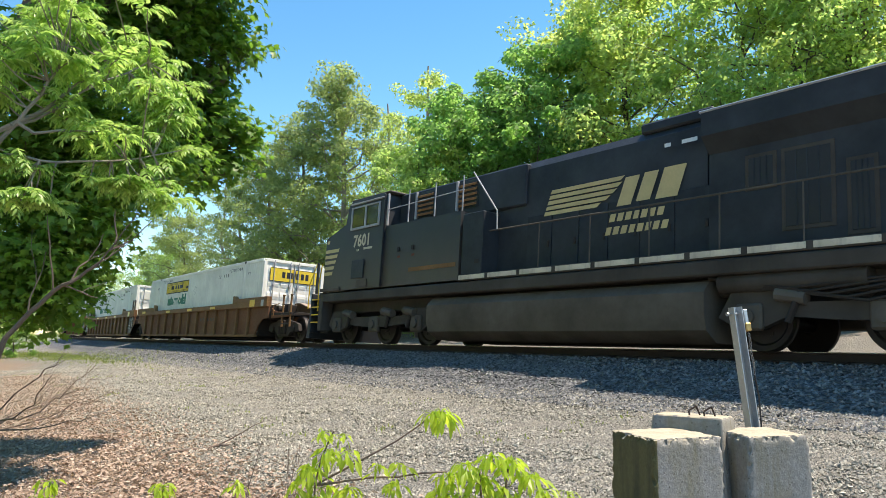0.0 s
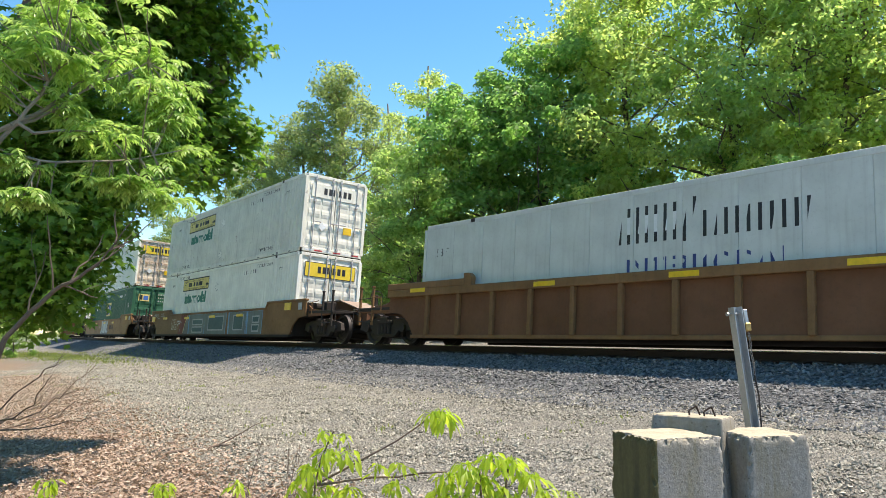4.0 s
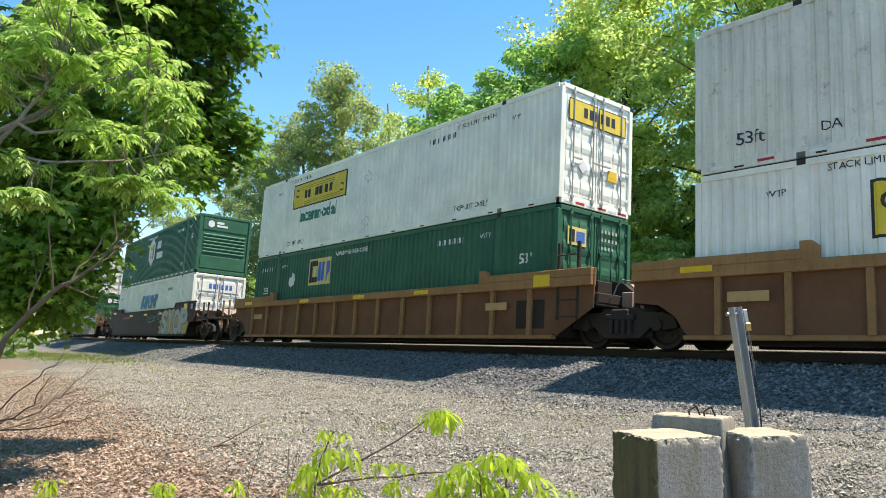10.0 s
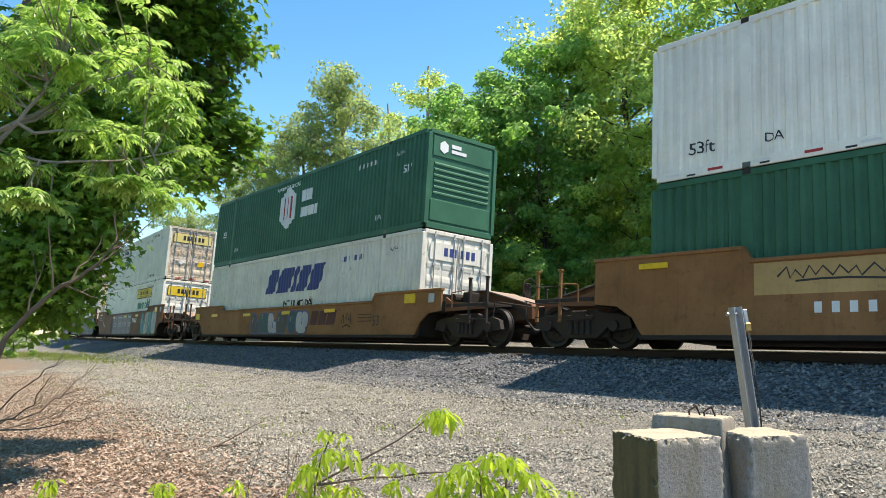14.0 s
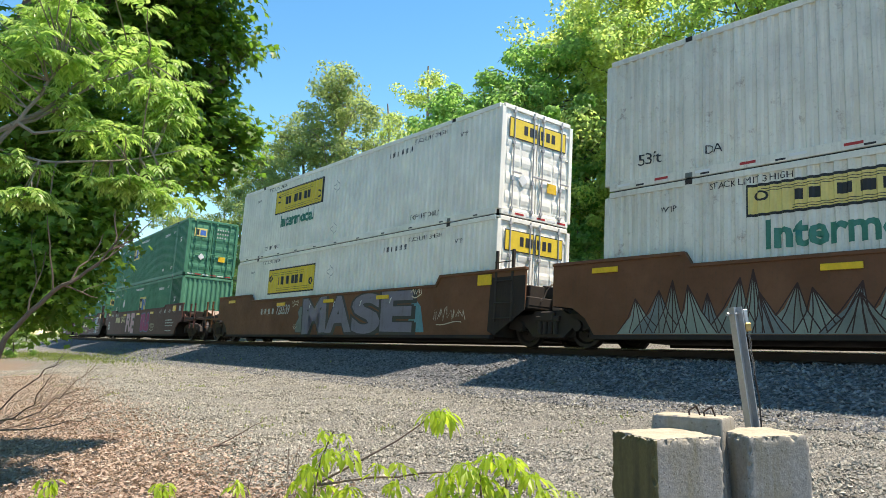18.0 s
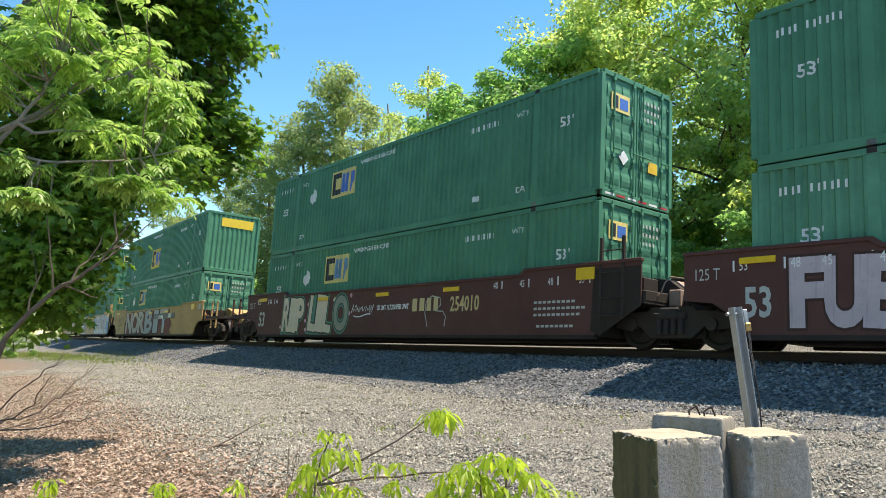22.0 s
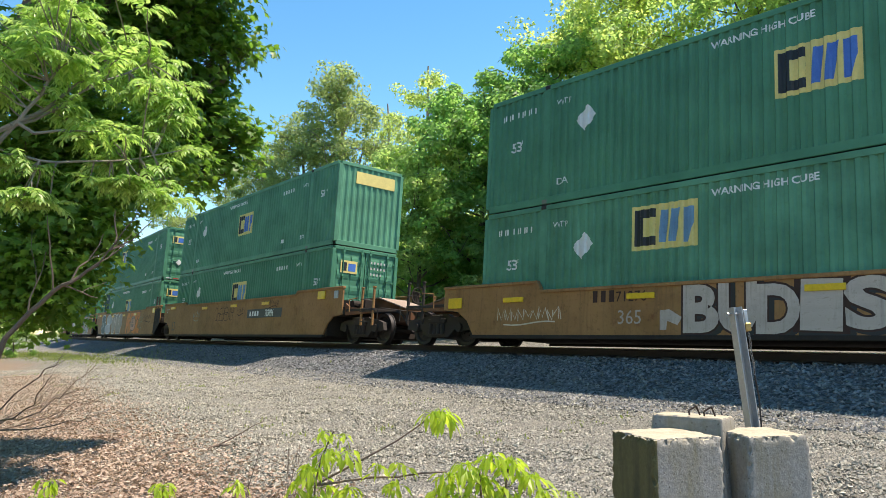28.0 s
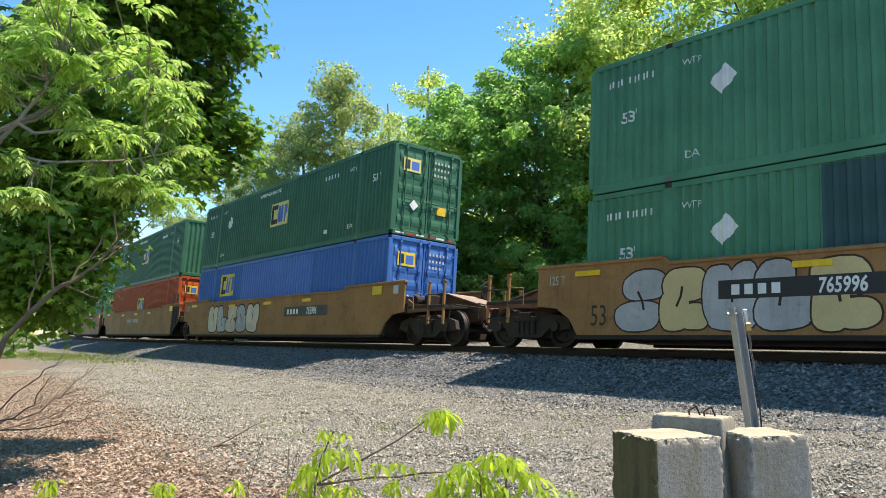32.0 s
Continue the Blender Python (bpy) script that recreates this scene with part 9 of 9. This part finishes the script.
    for k, (a0, a1, a2) in enumerate((((0, 0, 0.05), (0.3, 0.75, 0.35), (0.55, 1.35, 0.95)), ((0, 0.1, 0.1), (0.1, 0.9, 0.25), (0.1, 1.75, 0.55)), ((0, 0, 0.15), (0.4, 0.6, 0.75), (0.9, 0.9, 1.15)),
                                      ((0.1, 0, 0.1), (0.5, 0.7, 0.15), (1.0, 1.4, 0.35)), ((0, 0.1, 0.1), (-0.4, 1.1, 0.5), (-0.7, 2.0, 0.75)), ((0.2, 0, 0.0), (0.9, 0.45, 0.45), (1.5, 0.6, 0.9)))):
        sh = Shape()
        p = limb(sh, a0, a1, 0.013, 0.009, rng, 0.16, 4, 5)
        q = limb(sh, p[-1], a2, 0.009, 0.003, rng, 0.2, 5, 5)
        for j in (1, 2, 3, 4):
            limb(sh, q[j], q[j] + np.array([rng.normal(0, 0.15), rng.uniform(0.05, 0.35), rng.uniform(-0.05, 0.35)]), 0.004, 0.0015, rng, 0.2, 3, 4)
        part("bough", sh.mesh("bough", True), DRYBARK, ob)
    # a fallen stick
    base = np.array([-8.6, 3.2, height_at(-8.6, 3.2) + 0.03])
    sh = Shape()
    p = limb(sh, (0, 0, 0), (0.05, 0.75, 0.03), 0.018, 0.012, rng, 0.08, 5, 6)
    limb(sh, p[4], (0.25, 1.1, 0.3), 0.010, 0.004, rng, 0.1, 4, 5)
    ob = thing("fallen_stick", "fallen forked stick on leaf litter", "stick", at=Matrix.Translation(base))
    part("stick", sh.mesh("stick", True), DRYBARK, ob)
    # stalks by the saplings
    sh = Shape()
    for i in range(16):
        o = np.array([rng.normal(0, 0.16), rng.normal(0, 0.12), 0.0])
        limb(sh, o, o + np.array([rng.normal(0.05, 0.12), rng.normal(0.1, 0.12), rng.uniform(0.4, 0.85)]), 0.004, 0.0015, rng, 0.12, 3, 4)
    ob = thing("dry_weed", "thin dry weed stalks standing in gravel", "weed", at=Matrix.Translation((-3.9, 2.05, height_at(-3.9, 2.05))))
    part("dry_weed", sh.mesh("dry_weed", True), DRYBARK, ob, kind="stuff")


LEAF_MAPLE = leafy("leaves_maple", (0.080, 0.180, 0.022), (0.170, 0.290, 0.036), (0.062, 0.145, 0.020), 0.50, 0.42, 1.9)
near_trees()


# ---- saplings at the camera's feet ----
def broad_leaf():
    """One toothed, folded leaf, a unit long, stalk at the origin, along +x."""
    half = [(0.10, 0.06), (0.28, 0.20), (0.40, 0.24), (0.47, 0.20), (0.58, 0.21), (0.68, 0.13), (0.80, 0.11), (1.0, 0.0)]
    v = [(0.0, 0.0, 0.0)] + [(x, 0, -0.10 * x * x) for x, y in half]
    f = []
    for s in (1, -1):
        k = len(v)
        v += [(x, s * y, 0.28 * y - 0.12 * x * x) for x, y in half[:-1]]
        n = len(half)
        for i in range(n - 1):
            inner0, inner1 = i, i + 1
            a = k + i - 1 if i > 0 else 0
            bq = k + i if i < n - 1 else n
            q = [inner0, inner1, bq, a] if i > 0 else [0, 1, k]
            f.append(tuple(q if s > 0 else q[::-1]))
        f.append((n - 1, n, k + n - 2) if s > 0 else (k + n - 2, n, n - 1))
    me = bpy.data.meshes.new("leaf")
    me.from_pydata(v, [], f)
    return me


def sapling(root, boughs, tufts, label, seed):
    """Bare boughs, each a row of points, and hanging tufts of leaves: centre, leaf length, how many."""
    rng = np.random.default_rng(seed)
    root = np.array((root[0], root[1], height_at(*root[:2])))
    ob = thing("sapling", label, "sapling", "saplings in the gravel", Matrix.Translation(root))
    me = kept("broad_leaf", broad_leaf)
    for row in boughs:
        sh = Shape()
        row = [np.array(p, float) - root if len(p) == 3 else np.zeros(3) for p in row]
        for j in range(len(row) - 1):
            limb(sh, row[j], row[j + 1], 0.0045 * (1 - 0.15 * j), 0.0045 * (1 - 0.15 * (j + 1)), rng, 0.05, 3, 6)
        part("stem", sh.mesh("stem", True), DRYBARK, ob)
    for c, size, n in tufts:
        c = np.array(c, float) - root
        sh = Shape()
        for i in range(n):
            a = i * 2.4 + rng.normal(0, 0.3)
            out = size * rng.uniform(0.15, 0.8)
            q = c + np.array([math.cos(a) * out, math.sin(a) * out, size * rng.uniform(-0.55, 0.25)])
            sh.rod(c, q, 0.0011, 4, 0.0008)
            lf = part("leaf", me, LEAF_SAPLING, ob, at=tuple(q))
            lf.rotation_euler = (rng.normal(0, 0.4), rng.uniform(0.45, 1.35), a + rng.normal(0, 0.35))
            sc = size * rng.uniform(0.75, 1.2)
            lf.scale = (sc, sc * 0.72, sc)
        part("leaf_stalk", sh.mesh("leaf_stalk"), LEAF_SAPLING, ob, kind="stuff")
    return ob


LEAF_SAPLING = leafy("leaves_sapling", (0.260, 0.380, 0.036), (0.420, 0.500, 0.060), (0.200, 0.330, 0.034), 0.58, 0.4, 1.7)
HUB = (-2.46, 1.48, -0.20)
sapling((-2.50, 1.46), [((), HUB, (-2.45, 1.50, -0.10), (-2.40, 1.52, 0.0)), (HUB, (-2.35, 1.59, -0.115), (-2.25, 1.70, -0.035), (-2.17, 1.78, 0.045)), (HUB, (-2.32, 1.64, -0.17), (-2.14, 1.85, -0.15))],
        [((-2.13, 1.81, 0.072), 0.072, 32), ((-2.43, 1.49, 0.0), 0.045, 12), ((-2.38, 1.54, -0.01), 0.042, 10), ((-2.42, 1.51, -0.07), 0.062, 18), ((-2.36, 1.55, -0.07), 0.06, 14), ((-2.46, 1.46, -0.13), 0.065, 20),
         ((-2.30, 1.66, -0.13), 0.05, 13), ((-2.25, 1.72, -0.12), 0.048, 11), ((-2.27, 1.70, -0.19), 0.055, 12), ((-2.45, 1.50, -0.21), 0.06, 18), ((-2.38, 1.58, -0.21), 0.058, 16), ((-2.50, 1.42, -0.20), 0.06, 14)],
        "leafy sapling with bright drooping green leaves", 31)
sapling((-2.05, 1.96), [((), (-2.06, 1.94, -0.14)), ((), (-1.99, 2.02, -0.14))],
        [((-2.09, 1.91, -0.12), 0.062, 26), ((-2.02, 1.97, -0.09), 0.062, 26), ((-1.98, 2.03, -0.11), 0.062, 26), ((-2.05, 1.95, -0.17), 0.066, 28), ((-1.93, 2.08, -0.16), 0.060, 22), ((-2.14, 1.86, -0.16), 0.062, 24), ((-2.16, 1.84, -0.22), 0.062, 22), ((-2.00, 2.00, -0.21), 0.066, 26), ((-1.90, 2.11, -0.21), 0.058, 18), ((-2.09, 1.90, -0.23), 0.066, 24)],
        "dense bright green sapling among the stones", 32)
for seed, c, size, n in ((33, (-2.82, 1.05, -0.20), 0.045, 30), (34, (-2.65, 1.26, -0.19), 0.045, 14), (35, (-3.10, 0.73, -0.185), 0.05, 18), (36, (-1.85, 2.20, -0.225), 0.045, 12)):
    sapling(c[:2], [((), c)], [(c, size, n), ((c[0] + 0.03, c[1] - 0.03, c[2] - 0.05), size, n)], "small sapling with yellow-green leaves", seed)


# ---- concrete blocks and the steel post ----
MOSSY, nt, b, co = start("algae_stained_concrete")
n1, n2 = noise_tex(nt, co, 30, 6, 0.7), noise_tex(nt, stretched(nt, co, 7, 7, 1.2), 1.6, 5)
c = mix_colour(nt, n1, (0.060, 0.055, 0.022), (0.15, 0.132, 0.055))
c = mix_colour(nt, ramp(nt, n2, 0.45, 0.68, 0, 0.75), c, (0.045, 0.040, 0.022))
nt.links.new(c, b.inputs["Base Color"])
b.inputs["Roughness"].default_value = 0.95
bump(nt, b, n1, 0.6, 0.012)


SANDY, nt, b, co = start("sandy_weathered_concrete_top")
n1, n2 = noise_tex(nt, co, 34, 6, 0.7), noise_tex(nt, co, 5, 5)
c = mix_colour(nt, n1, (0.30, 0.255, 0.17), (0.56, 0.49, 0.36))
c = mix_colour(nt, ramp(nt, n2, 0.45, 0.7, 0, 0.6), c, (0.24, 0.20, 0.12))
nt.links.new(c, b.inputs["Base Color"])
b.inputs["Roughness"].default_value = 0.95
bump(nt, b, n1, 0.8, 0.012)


def tapered_block(name, label, base, size, top, height, turn, chip_seed, stained=False):
    """A rough cast block, narrower at its head, with chipped edges."""
    rng = random.Random(chip_seed)
    bm = bmesh.new()
    sx, sy = size
    tx, ty = top
    corners = [(-1, -1), (1, -1), (1, 1), (-1, 1)]
    low = [bm.verts.new((a * sx / 2, b_ * sy / 2, 0)) for a, b_ in corners]
    high = [bm.verts.new((a * tx / 2, b_ * ty / 2, height)) for a, b_ in corners]
    bm.faces.new(low[::-1])
    bm.faces.new(high)
    for i in range(4):
        bm.faces.new((low[i], low[(i + 1) % 4], high[(i + 1) % 4], high[i]))
    bmesh.ops.bevel(bm, geom=bm.edges[:], offset=0.007, segments=1, affect="EDGES")
    bmesh.ops.subdivide_edges(bm, edges=[e for e in bm.edges if e.calc_length() > 0.1], cuts=26, use_grid_fill=True)
    for v in bm.verts:
        r = noise.noise(v.co * 21 + Vector((chip_seed, 0, 0))) + 0.8 * noise.noise(v.co * 55 + Vector((chip_seed, 3, 0))) + 0.12
        edge = sum(1 for c, lim in ((abs(v.co.x), sx / 2), (abs(v.co.y), sy / 2)) if c > lim - 0.032) + (v.co.z > height - 0.022)
        v.co += Vector((rng.uniform(-1, 1), rng.uniform(-1, 1), rng.uniform(-1, 1))) * 0.0007
        if edge >= 2:
            v.co -= Vector((v.co.x, v.co.y, 0)).normalized() * max(0, r) * 0.030
            v.co.z -= max(0, r) * 0.02 if v.co.z > height - 0.04 else 0
    bmesh.ops.recalc_face_normals(bm, faces=bm.faces)
    me = bpy.data.meshes.new(name)
    bm.to_mesh(me)
    bm.free()
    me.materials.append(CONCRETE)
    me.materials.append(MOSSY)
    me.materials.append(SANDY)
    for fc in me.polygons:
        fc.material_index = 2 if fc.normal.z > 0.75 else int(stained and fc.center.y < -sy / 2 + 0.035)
        fc.use_smooth = max(abs(q) for q in fc.normal) > 0.96
    ob = new(name, me)
    ob.matrix_world = Matrix.Translation((base[0], base[1], height_at(base[0], base[1]) - 0.03)) @ pose(0, 0, 0, 0, 0, turn)
    return tagged(ob, label, "concrete block", "concrete blocks by the line")


def blocks():
    h = -0.25 + 0.03
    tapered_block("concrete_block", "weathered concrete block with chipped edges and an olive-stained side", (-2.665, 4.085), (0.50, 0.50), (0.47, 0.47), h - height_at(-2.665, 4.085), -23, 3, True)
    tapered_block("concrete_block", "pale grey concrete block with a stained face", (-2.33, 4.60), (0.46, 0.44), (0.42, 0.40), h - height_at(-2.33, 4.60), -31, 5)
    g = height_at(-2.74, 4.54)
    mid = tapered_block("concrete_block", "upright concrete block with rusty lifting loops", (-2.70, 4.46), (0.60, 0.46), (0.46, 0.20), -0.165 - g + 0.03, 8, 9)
    h = -0.165 - g + 0.02
    loop = Shape().pipe([(0, -0.03, h - 0.03), (-0.01, -0.03, h + 0.04), (0.03, 0.0, h + 0.07), (0.05, 0.03, h - 0.02)], 0.006, 6).mesh("lifting_loop", True)
    for x in (0.0, 0.10):
        part("lifting_loop", loop, RAIL_SIDE, mid, "rusty bent steel loop", at=(x, 0, 0))


blocks()


def steel_post():
    foot, head = Vector((-2.50, 5.02, -1.03)), Vector((-2.63, 4.945, 0.545))
    axis = (head - foot).normalized()
    across = Vector((math.cos(radians(68)), math.sin(radians(68)), 0))
    across = (across - axis * across.dot(axis)).normalized()
    m = Matrix((across, axis.cross(across), axis)).transposed().to_4x4()
    ob = thing("steel_post", "leaning galvanised channel post with a padlock and chain", "post", at=Matrix.Translation(foot) @ m)
    top = (head - foot).length
    sh = Shape().slab([(-0.036, 0.03), (-0.036, -0.03), (-0.030, -0.03), (-0.030, 0.022), (0.030, 0.022), (0.030, -0.03), (0.036, -0.03), (0.036, 0.03)], -0.3, top, "z")
    post = part("channel", sh.mesh("channel"), GALV, ob)
    part("bolt", Shape().rod((-0.075, 0.0, top - 0.045), (0.095, 0.0, top - 0.045), 0.007, 8).rod((-0.078, 0, top - 0.045), (-0.068, 0, top - 0.045), 0.014, 6).mesh("bolt"), GALV, post)
    part("hasp", Shape().box(0.045, 0.075, -0.03, 0.01, top - 0.12, top - 0.02, 0.004).mesh("hasp"), GALV, post)
    lock = part("padlock", Shape().box(0.04, 0.085, -0.04, -0.012, top - 0.175, top - 0.115, 0.006).mesh("padlock"), BRASS, post, "brass padlock")
    part("shackle", Shape().pipe([(0.05, -0.026, top - 0.115), (0.05, -0.026, top - 0.085), (0.075, -0.026, top - 0.085), (0.075, -0.026, top - 0.115)], 0.004, 6).mesh("shackle"), STEEL, lock)
    link = Shape()
    ring = [(0.008 * math.cos(a), 0, 0.016 * math.sin(a)) for a in np.linspace(0, 2 * math.pi, 9)]
    link.pipe(ring, 0.003, 5)
    lm = link.mesh("chain_link", True)
    for i in range(11):
        part("chain_link", lm, STEEL, post, at=(0.062 + 0.004 * math.sin(i), -0.026, top - 0.20 - i * 0.026), turn=(0, 0, 90 * (i % 2)))
    cable = Shape().pipe([(0.062, -0.02, top - 0.45), (0.075, -0.02, top - 0.62), (0.06, -0.015, top - 0.85)], 0.006, 6)
    part("cable", cable.mesh("cable"), IRON, post)


steel_post()


# ---- leaf litter, grass and weeds ----
def litter_and_grass():
    rng = np.random.default_rng(17)
    n = 42000
    x = -5.0 - 22 * rng.uniform(0, 1, n) ** 1.7
    y = 3.0 + 0.15 * (-x - 6) - np.abs(rng.normal(0, 1.3, n)) + rng.normal(0, 0.5, n)
    d, s = polar(x, y)
    z = ground_height(d, s) + rng.uniform(0.004, 0.03, n)
    a = rng.uniform(0, 2 * math.pi, n)
    v, f = leaf_cards(np.stack([x, y, z], -1), np.stack([np.cos(a), np.sin(a), rng.normal(0, 0.3, n)], -1), rng.uniform(0.022, 0.058, n), rng)
    ob = new("leaf_litter", array_mesh("leaf_litter", v, f))
    ob.data.materials.append(DRYLEAF)
    tagged(ob, "brown and pinkish dry leaves strewn over the ground", "leaf litter", kind="stuff")
    n = 5200
    x, y = rng.normal(-45, 7.5, n), rng.normal(10.4, 1.0, n)
    k = n // 8
    x[:k], y[:k] = rng.uniform(-28, -4, k), rng.uniform(4, 9.5, k)
    cl = rng.integers(0, 60, k)
    cx, cy = rng.uniform(-30, -5, 60), rng.uniform(4.5, 9.5, 60)
    x[:k], y[:k] = cx[cl] + rng.normal(0, 0.12, k), cy[cl] + rng.normal(0, 0.12, k)
    d, s = polar(x, y)
    z = ground_height(d, s)
    h = np.where(np.arange(n) < k, rng.uniform(0.02, 0.06, n), rng.uniform(0.04, 0.11, n))
    lean = rng.normal(0, 0.35, (n, 2))
    c = np.stack([x, y, z + h / 2], -1)
    v, f = leaf_cards(c, np.stack([lean[:, 0], lean[:, 1], np.ones(n)], -1), h * 1.1, rng, "lance")
    ob = new("grass", array_mesh("grass", v, f))
    ob.data.materials.append(GRASSBLADE)
    tagged(ob, "thin fresh grass and weed tufts in gravel", "grass", kind="stuff")


litter_and_grass()


# ---- movement ----
def motions():
    times_ = [float(i) for i in range(33)]
    for ob, u, z in MOVERS:
        walk(ob, [(t, on_track(u + travelled(t)) @ pose(0, 0, z)) for t in times_])
    # wheels roll while they pass
    for w, x, r, u in WHEELS:
        t0, t1 = (max(0.0, min(32.0, (s - u) / SPEED + 16.0)) for s in (-62.0, 3.0))
        if t1 - t0 < 0.1:
            continue
        f0, f1 = math.floor(t0 * FPS), math.ceil(t1 * FPS)
        rows = []
        for f in sorted({0, 32 * FPS, *range(f0, f1 + 1)}):
            turn = SPEED * (min(max(f, f0), f1) - f0) / FPS / r
            rows.append((f / FPS, pose(x, 0, r, 0, math.degrees(turn) % 360, 0)))
        walk(w, rows)


motions()
